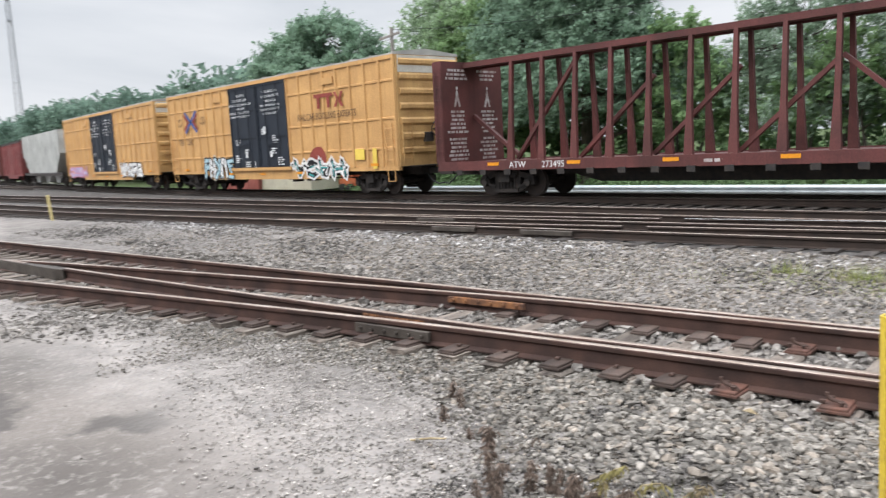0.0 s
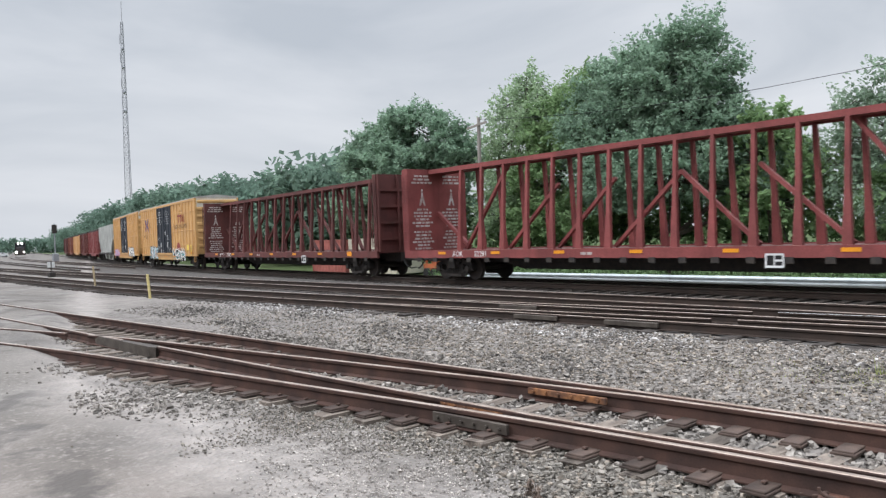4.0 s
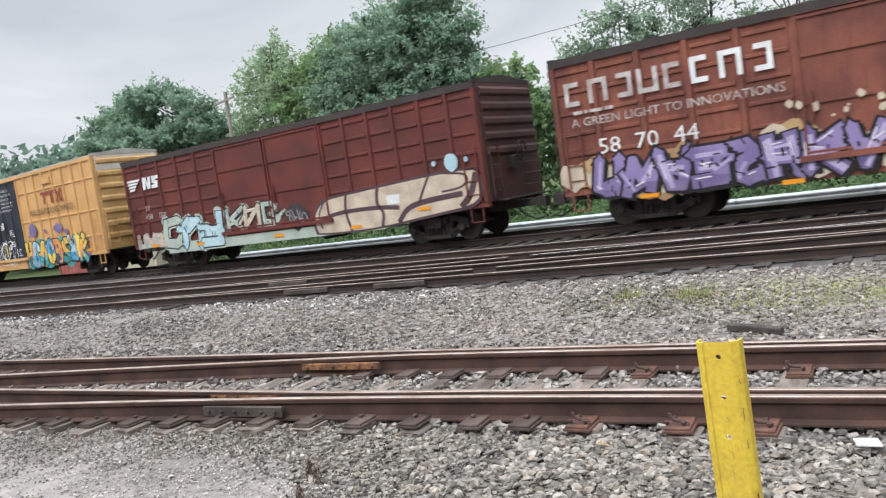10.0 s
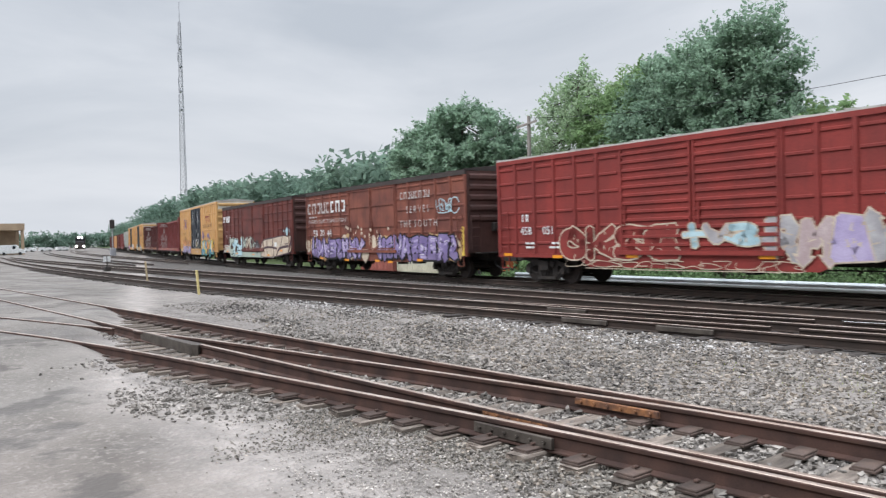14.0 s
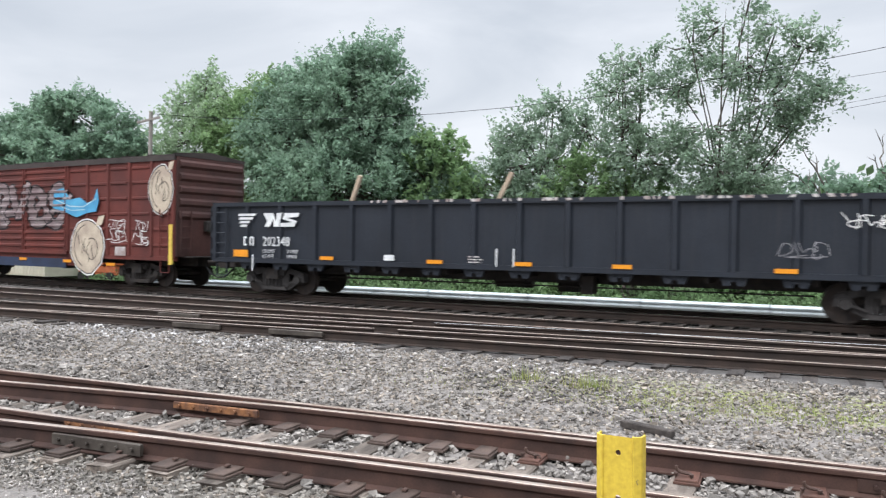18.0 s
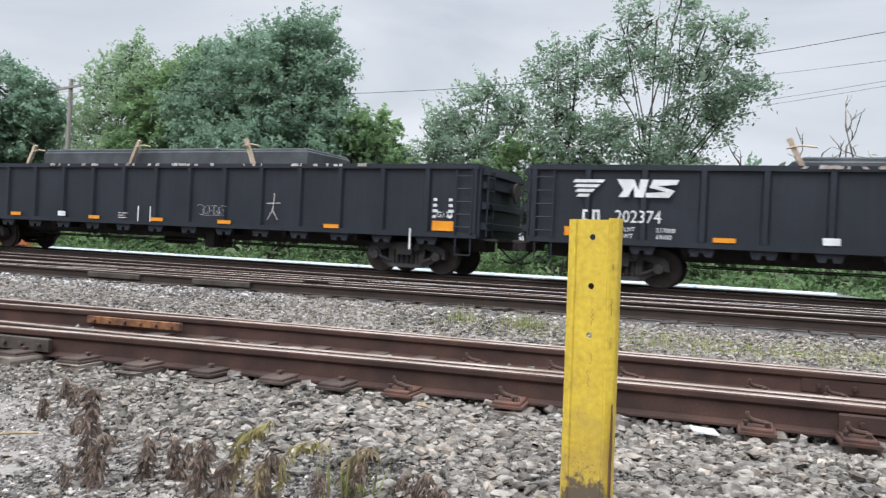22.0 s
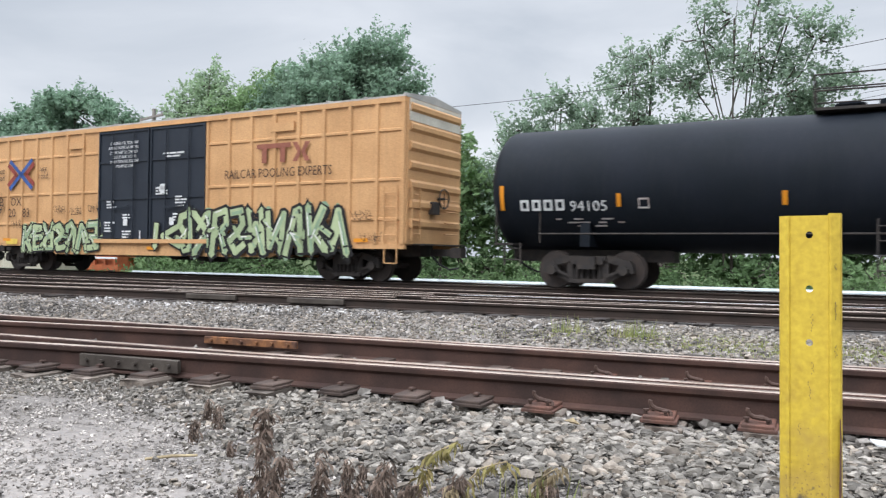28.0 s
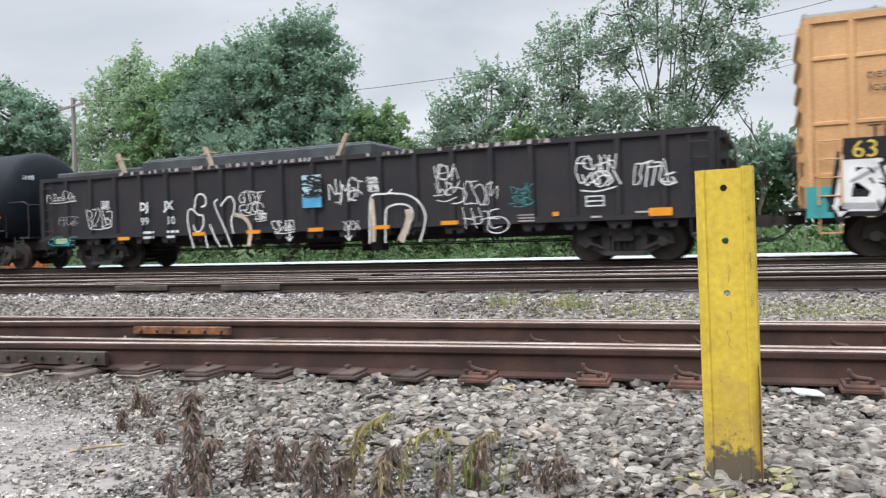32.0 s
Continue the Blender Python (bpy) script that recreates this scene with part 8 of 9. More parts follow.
def tree(label, x, y, lobes, material, seed, clumps=26, per=75, leaf=0.16, trunk=0.28, clump_r=0.8, gaps=0.25, category="tree", z=None, stems=1):
    """A tapered trunk with limbs that reach into the lobes of the crown, and leaf clumps over the lobes. A lobe: dx, dy, z of its middle, half width, half height."""
    r = random.Random(seed)
    base_z = float(ground_z(np.float64(x), np.float64(y))) if z is None else z
    top = thing("tree", label, category, "trees behind the line", at=pose(x, y, base_z))
    wood, tips, rads, axes = Shape(), [], [], []
    height = max(l[2] + l[4] for l in lobes)
    mids = []
    for k in range(stems):
        ox, oy = (r.uniform(-1.2, 1.2), r.uniform(-0.8, 0.8)) if stems > 1 else (0, 0)
        tip = max(lobes, key=lambda l: l[2] + (r.uniform(-3, 3) if k else 0))
        spine = [(ox + (tip[0] - ox) * f ** 1.5 + r.uniform(-0.12, 0.12), oy + (tip[1] - oy) * f ** 1.5 + r.uniform(-0.12, 0.12), (tip[2] + tip[4] * 0.7) * f) for f in (0, 0.15, 0.3, 0.45, 0.6, 0.75, 0.9, 1)]
        spine[0] = (ox, oy, -0.3)
        wood.tube(spine, [trunk * (1.0 - 0.93 * f) / stems ** 0.4 for f in (0, 0.15, 0.3, 0.45, 0.6, 0.75, 0.9, 1)], 9)
        mids.append(spine)
    for lobe in lobes:
        dx, dy, lz, rw, rh = lobe
        spine = r.choice(mids)
        k = max(1, min(5, int(5 * (lz - rh * 0.6) / height)))
        a, m = Vector(spine[k]), Vector((dx, dy, lz))
        wood.tube([a, a.lerp(m, 0.5) + Vector((0, 0, -0.15 * rh)), m], [trunk * 0.35, trunk * 0.22, 0.04], 6, False)
        count = max(12, int(2.1 * clumps * (rw / 2.5) ** 2))
        for _ in range(count):
            th, ph = r.uniform(0, math.tau), math.acos(r.uniform(-0.75, 1.0))
            q = r.uniform(0.45, 1.03) ** 0.6
            d = Vector((math.cos(th) * math.sin(ph) * rw * q, math.sin(th) * math.sin(ph) * rw * 0.9 * q, math.cos(ph) * rh * q))
            if noise.noise((m + d) * 0.45 + Vector((seed * 7.1, 0, 0))) < -gaps:
                continue
            t = m + d
            if r.random() < 0.3:
                wood.tube([m + d * 0.25, m + d * 0.6 + Vector((0, 0, -0.1)), t], [0.05, 0.03, 0.008], 4, False)
            tips.append(tuple(t))
            rads.append(clump_r * r.uniform(0.45, 0.95))
            axes.append(tuple((d.normalized() + Vector((r.gauss(0, 0.35), r.gauss(0, 0.35), 0.15 + r.gauss(0, 0.3)))).normalized()))
    part("trunk", wood, "bark", top)
    part("crown", leaf_cloud("crown", tips, rads, max(24, int(per * 0.52)), leaf, material, seed, axes=axes), material, top)
    return top


tree("tall broad oak in full dark green leaf", -25.2, 38.5, [(1.0, 0, 12.5, 2.2, 1.8), (-0.8, 0.4, 12.2, 1.8, 1.5), (-3.2, 0.5, 11.7, 2.2, 1.6), (2.3, -0.4, 10.6, 2.1, 2.0), (-0.5, -0.6, 10.0, 3.6, 2.2), (-4.6, 0, 10.2, 2.3, 1.9), (1.7, -1, 8.1, 3.0, 2.2), (3.5, 0, 6.9, 2.3, 1.9), (-3.6, -0.5, 7.6, 3.6, 2.4), (0.5, -1, 5.4, 5.2, 2.6), (5.6, 0, 6.3, 1.7, 1.5), (6.4, 0, 4.6, 2.2, 1.9)], "leaf", 3, 56, 135, 0.115, 0.42, 0.76, 0.30)
tree("leafy oak with yellow-green upper twigs", -32.8, 39.4, [(0.4, 0, 11.4, 1.7, 1.4), (-1.4, 0, 10.6, 2.0, 1.6), (2.0, 0, 10.2, 2.2, 1.8), (0, -0.4, 8.6, 3.6, 2.2), (0, -0.6, 6.0, 4.2, 2.6), (0, -0.8, 3.4, 4.4, 2.0)], "leaf_bush", 4, 46, 100, 0.14, 0.3, 0.7, 0.36)
tree("feathery light green locust tree", -37.0, 39.0, [(0.5, 0, 12.2, 1.4, 1.4), (-1.0, 0.2, 11.4, 1.5, 1.3), (-2.2, 0.4, 10.3, 1.5, 1.4), (1.8, 0, 10.6, 1.9, 1.7), (-0.6, 0, 8.8, 2.7, 2.2), (-2.4, 0, 7.2, 1.9, 1.9), (0, 0, 5.6, 3.2, 2.4), (-1.8, 0, 3.6, 2.6, 1.8)], "leaf_light", 5, 44, 70, 0.125, 0.2, 0.78, 0.25)
tree("round dark green tree with drooping outer boughs", -48.4, 38.2, [(0.4, 0, 11.1, 2.6, 1.7), (-2.2, 0, 10.4, 2.4, 1.7), (-4.4, 0, 9.8, 2.4, 1.7), (3.4, 0, 9.6, 2.6, 1.8), (0, -0.6, 7.8, 5.2, 2.4), (-6.4, 0, 8.9, 1.8, 1.5), (-7.3, 0, 7.6, 1.3, 1.5), (5.4, 0, 7.8, 2.4, 2.0), (0, -0.8, 5.0, 6.0, 2.4)], "leaf", 6, 48, 100, 0.155, 0.36, 0.76, 0.28)
tree("grey-green poplar sapling group", -13.6, 39.0, [(0.4, 0, 9.0, 1.4, 1.1), (-1.6, 0, 8.2, 1.5, 1.3), (2.2, 0, 8.1, 1.6, 1.3), (-3.1, 0, 7.7, 1.1, 1.1), (0, 0, 6.4, 3.0, 1.9), (-2.6, 0, 5.2, 1.8, 1.6), (0.5, -0.4, 3.8, 3.6, 1.8)], "leaf_grey", 7, 46, 110, 0.105, 0.14, 0.68, 0.3, stems=3)
tree("bushy green maple thicket", -10.6, 37.4, [(0, 0, 5.0, 2.2, 1.7), (-1.8, 0, 3.8, 1.9, 1.5), (1.9, 0, 4.0, 2.0, 1.6)], "leaf_bush", 17, 34, 90, 0.16, 0.14, 0.65, 0.4, "tree", stems=2)
tree("leafy green maple beside the oak", -18.6, 37.6, [(0, 0, 7.2, 1.6, 1.4), (-1.0, 0, 5.6, 2.0, 1.7), (1.4, 0, 5.0, 1.7, 1.6), (0, -0.3, 3.4, 2.6, 1.7)], "leaf_bush", 18, 34, 90, 0.16, 0.14, 0.65, 0.4, "tree", stems=2)
tree("tall open poplar with thin grey-green foliage", -4.2, 36.8, [(0.5, 0, 13.0, 1.2, 1.3), (-0.6, 0.2, 12.0, 1.3, 1.2), (1.6, 0, 11.7, 1.2, 1.1), (-1.9, 0.3, 11.2, 1.3, 1.2), (2.6, 0, 10.6, 1.2, 1.1), (0.3, 0, 10.4, 1.8, 1.3), (3.4, 0, 9.0, 1.0, 0.9), (-2.4, 0, 9.4, 1.3, 1.2), (1.2, 0, 8.6, 2.0, 1.3), (-1.2, 0, 7.6, 1.9, 1.4), (2.1, 0, 7.3, 1.2, 1.1), (-0.6, 0, 5.8, 2.4, 1.6), (0.8, 0, 5.0, 1.5, 1.2), (0, 0, 3.8, 3.0, 1.6)], "leaf_grey", 8, 46, 115, 0.095, 0.13, 0.72, 0.16, stems=4)
tree("slender poplar with thin grey-green foliage", -8.8, 37.2, [(-0.4, 0, 10.8, 1.1, 1.0), (0.5, 0, 10.6, 1.1, 1.0), (-0.6, 0, 9.4, 1.3, 1.2), (0.3, 0, 8.0, 1.6, 1.4), (0.5, 0, 6.4, 1.8, 1.5), (0, 0, 4.8, 2.2, 1.6)], "leaf_grey", 9, 46, 115, 0.095, 0.12, 0.7, 0.22, stems=2)
tree("low green trees beside the dead ones", 3.0, 41.0, [(0, 0, 4.2, 2.6, 1.4), (-3.4, 0, 4.4, 2.4, 1.6), (-1.6, 0, 4.6, 1.6, 1.1), (4, 0, 4.4, 2.6, 1.4), (7, 0, 4.6, 2.6, 1.5), (13, 0, 4.2, 3.4, 1.8)], "leaf", 10, 30, 85, 0.17, 0.16, 0.7, 0.45)


def dead_tree(x, y, height, seed):
    r = random.Random(seed)
    top = thing("dead_tree", "bare bleached dead tree with crooked branches", "dead tree", "dead trees", at=pose(x, y, -0.6))
    wood = Shape()

    def grow(p, d, length, rad, level):
        pts = [p]
        for _ in range(4):
            sway = 0.27 if level else 0.09
            d = (d + Vector((r.gauss(0, sway), r.gauss(0, sway), r.gauss(0.04, 0.08)))).normalized()
            pts.append(pts[-1] + d * length / 4)
        wood.tube(pts, [rad * (1 - 0.17 * i) for i in range(5)], 6, False)
        if level < 3:
            for _ in range(2 if level else 4):
                a = r.uniform(0, math.tau)
                q = pts[r.randrange(2, 5)]
                grow(q, (d + Vector((math.cos(a), math.sin(a) * 0.7, 0.35)) * 0.55).normalized(), length * r.uniform(0.42, 0.62), rad * 0.58, level + 1)

    grow(Vector((0, 0, 0)), Vector((0, 0, 1)), height * 0.62, 0.13, 0)
    part("wood", wood, "dead_bark", top)


dead_tree(5.3, 38.8, 9.8, 1)
dead_tree(6.8, 38.4, 8.4, 2)
dead_tree(0.9, 39.6, 6.9, 3)
dead_tree(-0.9, 39.2, 7.3, 4)
dead_tree(3.8, 39.0, 8.0, 6)

# thicket, undergrowth and far woods
rb = random.Random(21)
for k in range(16):
    x = -46 + k * 3.9 + rb.uniform(-0.8, 0.8)
    tall = rb.uniform(1.1, 2.0)
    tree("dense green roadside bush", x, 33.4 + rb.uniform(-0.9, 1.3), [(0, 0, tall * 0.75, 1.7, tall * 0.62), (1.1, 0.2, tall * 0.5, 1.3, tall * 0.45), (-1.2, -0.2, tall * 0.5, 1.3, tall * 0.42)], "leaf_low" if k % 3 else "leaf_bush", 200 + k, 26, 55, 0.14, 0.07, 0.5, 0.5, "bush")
fx, fy = np.random.default_rng(31).uniform(-62, 22, 420), np.random.default_rng(32).uniform(40.5, 45, 420)
fz = np.random.default_rng(33).uniform(0.2, 4.6, 420)
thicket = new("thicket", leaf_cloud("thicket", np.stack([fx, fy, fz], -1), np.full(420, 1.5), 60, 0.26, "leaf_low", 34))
tagged(thicket, "dark green thicket behind the trees", "woods", kind="stuff")
fx, fy = np.random.default_rng(41).uniform(-34, 16, 300), np.random.default_rng(42).uniform(27.0, 32.5, 300)
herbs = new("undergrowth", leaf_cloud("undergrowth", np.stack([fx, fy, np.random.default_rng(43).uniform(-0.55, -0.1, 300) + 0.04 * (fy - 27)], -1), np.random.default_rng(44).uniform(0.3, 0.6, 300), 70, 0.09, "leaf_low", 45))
tagged(herbs, "rank green weeds behind the guard rail", "weeds", kind="stuff")
rf = np.random.default_rng(51)
cen, rad = [], []
for i in range(190):
    f = rf.uniform(0, 1) ** 1.6
    x = -60 - 560 * f
    y = y_t(x) + 15 + rf.uniform(0, 10) - 5 * min(1.0, (-60 - x) / 100)
    h = rf.uniform(7.7, 9.4) + 3.6 * min(1.0, max(0.0, (-78 - x) / 80))
    for _ in range(16):
        th, q = rf.uniform(0, math.tau), rf.uniform(0.2, 1) ** 0.5
        cen.append((x + 4.6 * q * math.cos(th), y + 4.0 * q * math.sin(th), h * rf.uniform(0.25, 1.0)))
        rad.append(rf.uniform(1.4, 2.6))
far_cen, far_rad = [], []
for i in range(150):
    x, y = -760 + rf.uniform(-60, 60), rf.uniform(-260, 260)
    for _ in range(6):
        far_cen.append((x + rf.uniform(-6, 6), y + rf.uniform(-6, 6), rf.uniform(1, 11)))
        far_rad.append(rf.uniform(3.0, 5.0))
far_woods = new("far_woods", leaf_cloud("far_woods", cen, rad, 58, 0.45, "leaf_far", 52, loose=0.0))
tagged(far_woods, "distant green woods along the far side of the yard", "woods", kind="stuff")
skyline = new("far_woods", leaf_cloud("far_woods", far_cen, far_rad, 60, 1.1, "leaf_far", 53))
tagged(skyline, "low wooded skyline beyond the far end of the yard", "woods", kind="stuff")


# ---- guard rail ----
guard = thing("guard_rail", "low galvanised steel guard rail behind the through line", "guard rail")
WB = [(0.0, 0.155), (0.035, 0.13), (0.075, 0.085), (0.075, 0.055), (0.02, 0.015), (0.02, -0.015), (0.075, -0.055), (0.075, -0.085), (0.035, -0.13), (0.0, -0.155)]
for i in range(8):
    x0, x1 = -28.5 + 3.8 * i, -28.5 + 3.8 * (i + 1) + 0.05
    b = Shape()
    drop = 0.0
    for a, c in zip(WB, WB[1:]):
        b.add([(x0, 26.0 - a[0], a[1]), (x1, 26.0 - a[0], a[1]), (x1, 26.0 - c[0], c[1]), (x0, 26.0 - c[0], c[1])], [(0, 3, 2, 1)])
        b.add([(x0, 26.004 - a[0], a[1]), (x1, 26.004 - a[0], a[1]), (x1, 26.004 - c[0], c[1]), (x0, 26.004 - c[0], c[1])], [(0, 1, 2, 3)])
    part("beam", b, "galv", guard)
part("beam_end", Shape().bar((1.9, 25.97, 0.0), (4.6, 25.97, -0.32), 0.03, 0.28), "galv", guard)
for i in range(17):
    x = -28.4 + 1.9 * i
    part("post", Shape().box(x - 0.05, x + 0.05, 26.03, 26.18, -0.75, 0.13), "pole", guard)

# ---- pole and wires ----
pole = thing("utility_pole", "weathered wooden utility pole with a crossarm", "utility pole", at=pose(-36.4, 34.3, -0.6))
part("shaft", Shape().tube([(0, 0, -0.3), (0.05, 0, 5), (0.1, 0, 9.9)], [0.17, 0.14, 0.11], 10), "pole", pole)
part("crossarm", Shape().bar((-0.9, -0.1, 9.3), (0.9, -0.1, 9.5), 0.10, 0.12), "pole", pole)
for k in (-0.8, 0.8):
    part("insulator", Shape().tube([(k, -0.1, 9.4 + 0.1 * k), (k, -0.1, 9.6 + 0.1 * k)], 0.05, 8), "mast", pole)


def wire(points, r=0.008):
    w = thing("overhead_wire", "thin black overhead wire", "wire", "overhead wires")
    pts = []
    for a, b, sag in points:
        for i in range(13):
            f = i / 12
            pts.append(Vector(a).lerp(Vector(b), f) + Vector((0, 0, -4 * sag * f * (1 - f))))
    part("cable", Shape().tube(pts, r, 5), "cable", w)


wire([((-36.2, 34.2, 9.15), (8.2, 35.4, 10.65), 1.75), ((8.2, 35.4, 10.65), (60, 37.4, 22.0), 0.0)], 0.013)
wire([((-36.2, 34.2, 8.6), (-120, 40, 10), 1.2)])
wire([((-0.5, 37.2, 7.72), (8.6, 37, 9.15), 0.06), ((8.6, 37, 9.15), (60, 37, 18.5), 0.5)])
wire([((-0.5, 37.2, 7.50), (8.6, 37, 8.95), 0.06), ((8.6, 37, 8.95), (60, 37, 18.1), 0.5)])
wire([((-0.3, 37.0, 8.78), (8.6, 37, 9.7), 0.04), ((8.6, 37, 9.7), (60, 38, 16.0), 0.3)])

# ---- radio mast ----
mast = thing("radio_mast", "tall thin grey steel lattice radio mast", "radio mast", at=pose(-261.0, 86.95, 0))
MH = 75.0
for k in range(3):
    a = math.tau * k / 3
    part("leg", Shape().tube([(1.5 * math.cos(a), 1.5 * math.sin(a), 0), (0.45 * math.cos(a), 0.45 * math.sin(a), MH)], 0.10, 6), "mast", mast)
lat = Shape()
for i in range(46):
    z0, z1 = MH * i / 46, MH * (i + 1) / 46
    r0, r1 = 1.5 - 1.05 * i / 46, 1.5 - 1.05 * (i + 1) / 46
    for k in range(3):
        a, b = math.tau * k / 3, math.tau * (k + 1) / 3
        lat.bar((r0 * math.cos(a), r0 * math.sin(a), z0), (r1 * math.cos(b), r1 * math.sin(b), z1), 0.09, 0.09)
        lat.bar((r0 * math.cos(a), r0 * math.sin(a), z0), (r0 * math.cos(b), r0 * math.sin(b), z0), 0.07, 0.07)
part("lattice", lat, "mast", mast)
part("antenna", Shape().tube([(0, 0, MH), (0, 0, MH + 6.5)], 0.10, 6), "mast", mast)
for z in (46, 52, 60, 66):
    part("dish", Shape().tube([(1.0, -0.9, z), (1.0, -0.4, z)], 0.6, 12), "mast", mast)
    part("aerial", Shape().tube([(-0.9, -0.6, z + 2), (-0.9, -0.6, z + 5)], 0.10, 6), "mast", mast)

# ---- the far end of the yard ----
loco = thing("locomotive", "dark locomotive with lit headlights waiting far down the yard", "locomotive", at=pose(-284.2, 59.2, 0.2, 0, 0, 168))
part("hood", Shape().bevelled(-1.0, 14, -1.0, 1.0, 1.4, 4.0, 0.15), "rusty_black", loco)
part("cab", Shape().bevelled(-4.2, -1.2, -1.5, 1.5, 1.4, 4.6, 0.2), "rusty_black", loco)
part("nose", Shape().bevelled(-6.2, -4.2, -1.1, 1.1, 1.4, 3.2, 0.25), "rusty_black", loco)
part("underframe", Shape().box(-6.8, 14.5, -1.5, 1.5, 0.5, 1.4), "truck", loco)
part("windscreen", Shape().box(-4.24, -4.2, -1.1, 1.1, 3.5, 4.1), "glass_dark", loco)
for y in (-0.43, 0.43):
    part("headlight", Shape().tube([(-4.3, y, 4.35), (-4.25, y, 4.35)], 0.22, 12), "headlight", loco)
for y in (-1.1, 1.1):
    part("ditch_light", Shape().tube([(-6.9, y, 1.5), (-6.82, y, 1.5)], 0.24, 12), "headlight", loco)
gantry = thing("loading_gantry", "tan steel portal shed far down the yard", "shed", at=pose(-228.6, 29.4, 0))
for y in (-3.9, 3.9):
    for x in (-4, 4):
        part("leg", Shape().box(x - 0.3, x + 0.3, y - 0.35, y + 0.35, -0.3, 7.0), "tan_wall", gantry)
part("roof", Shape().box(-4.6, 4.6, -4.4, 4.4, 6.2, 7.9), "tan_wall", gantry)
part("wall", Shape().box(-4.2, -3.9, -3.5, 3.5, -0.3, 6.2), "tan_wall", gantry)


def van(x, y, turn, label, long=5.5, tall=2.5):
    v = thing("van", label, "van", "parked vehicles", at=pose(x, y, 0.0, 0, 0, turn))
    part("body", Shape().prism([(-long / 2, 0.4), (long / 2, 0.4), (long / 2, 1.2), (long / 2 - 1.1, 1.5), (long / 2 - 1.8, tall), (-long / 2, tall)], -1.0, 1.0), "white", v)
    part("windscreen", Shape().prism([(long / 2 - 1.12, 1.52), (long / 2 - 1.8, tall - 0.12), (long / 2 - 1.76, tall - 0.12), (long / 2 - 1.08, 1.52)], -0.85, 0.85), "glass_dark", v)
    part("side_window", Shape().box(long / 2 - 2.6, long / 2 - 1.9, -1.01, -0.99, 1.5, tall - 0.3), "glass_dark", v)
    for wx in (-long / 2 + 1.0, long / 2 - 1.0):
        for wy in (-0.95, 0.95):
            part("wheel", Shape().tube([(wx, wy - 0.1, 0.36), (wx, wy + 0.1, 0.36)], 0.36, 14), "cable", v)


van(-217.5, 30.0, 75, "white van parked far down the yard")
van(-218.5, 24.5, 80, "white box truck parked far down the yard", 7.0, 3.4)
van(-214, 21.0, 80, "white pickup truck parked far down the yard", 5.0, 1.9)
for k, (x, y) in enumerate(((-326, 50), (-325, 55.5), (-324, 61), (-322, 44), (-327, 38))):
    van(x, y, 60 + 25 * k, "white car parked at the far end of the yard", 4.6, 1.6)
sig = thing("signal_mast", "slim grey railway signal mast", "signal", at=pose(-136.3, 33.7, 0))
part("mast", Shape().tube([(0, 0, -0.1), (0, 0, 6.2)], 0.09, 8), "mast", sig)
part("head", Shape().bevelled(-0.2, 0.2, -0.35, 0.35, 4.6, 6.0, 0.05), "truck", sig)
part("cabinet", Shape().bevelled(-0.4, 0.4, -0.4, 0.4, 0.0, 1.4, 0.05), "mast", sig)
for k, (x, y, h, mat) in enumerate(((-29.8, 11.05, 0.95, "spray_yellow"), (-39.9, 12.0, 1.15, "timber"))):
    st = thing("marker_stake", "slim pale marker stake standing in the gravel", "stake", "marker stakes", at=pose(x, y, -0.05, 3, -4, 0))
    part("stake", Shape().bevelled(-0.05, 0.05, -0.035, 0.035, -0.1, h, 0.015), "dry_weed" if k else "stake_yellow", st)
stand = thing("switch_stand", "small switch stand with a white target", "switch stand", at=pose(-61.5, 15.2, 0))
part("base", Shape().bevelled(-0.3, 0.3, -0.2, 0.2, 0, 0.35, 0.05), "truck", stand)
part("mast", Shape().tube([(0, 0, 0.3), (0, 0, 1.1)], 0.04, 8), "truck", stand)
part("target", Shape().box(-0.02, 0.02, -0.25, 0.25, 0.7, 1.1), "white", stand)

# ---- things behind the train ----
def shipping_box(x, y, long, material, label, ribs):
    box = thing("shipping_container", label, "container", "containers behind the line", at=pose(x, y, -0.58))
    part("body", Shape().box(0, long, 0, 2.4, 0.12, 2.5), material, box)
    part("bottom_rail", Shape().box(0, long, -0.05, 0.0, 0.0, 0.16), material, box)
    part("top_rail", Shape().box(0, long, -0.05, 0.0, 2.38, 2.52), material, box)
    for k in (0.0, long - 0.12):
        part("corner_post", Shape().box(k, k + 0.12, -0.055, 0.0, 0.162, 2.378), material, box)
    n = int((long - 0.4) / ribs)
    for i in range(n):
        a = 0.22 + ribs * i
        part("corrugation", Shape().prism([(a, 0.0), (a + ribs * 0.22, -0.035), (a + ribs * 0.5, -0.035), (a + ribs * 0.72, 0.0)], 0.18, 2.36, "xy"), material, box)
    return box


shipping_box(-46.9, 31.2, 5.6, "cream_wall", "cream corrugated steel shipping container", 0.30)
shipping_box(-51.6, 31.0, 4.5, "red_box", "faded red steel shipping container", 0.45)
cart = thing("equipment_trailer", "orange-red equipment trailer with a pale top rail", "trailer", at=pose(-36.7, 31.8, -0.55))
part("frame", Shape().box(-1.5, 1.5, -0.8, 0.8, 0.38, 0.52).bar((-1.5, -0.7, 0.45), (-2.4, 0, 0.4), 0.1, 0.1), "red_steel", cart)
part("side_rail", Shape().box(-1.5, 1.5, -0.84, -0.80, 0.52, 0.80), "red_steel", cart)
part("top_rail", Shape().bevelled(-1.55, 1.3, -0.82, -0.70, 1.12, 1.22, 0.02), "white", cart)
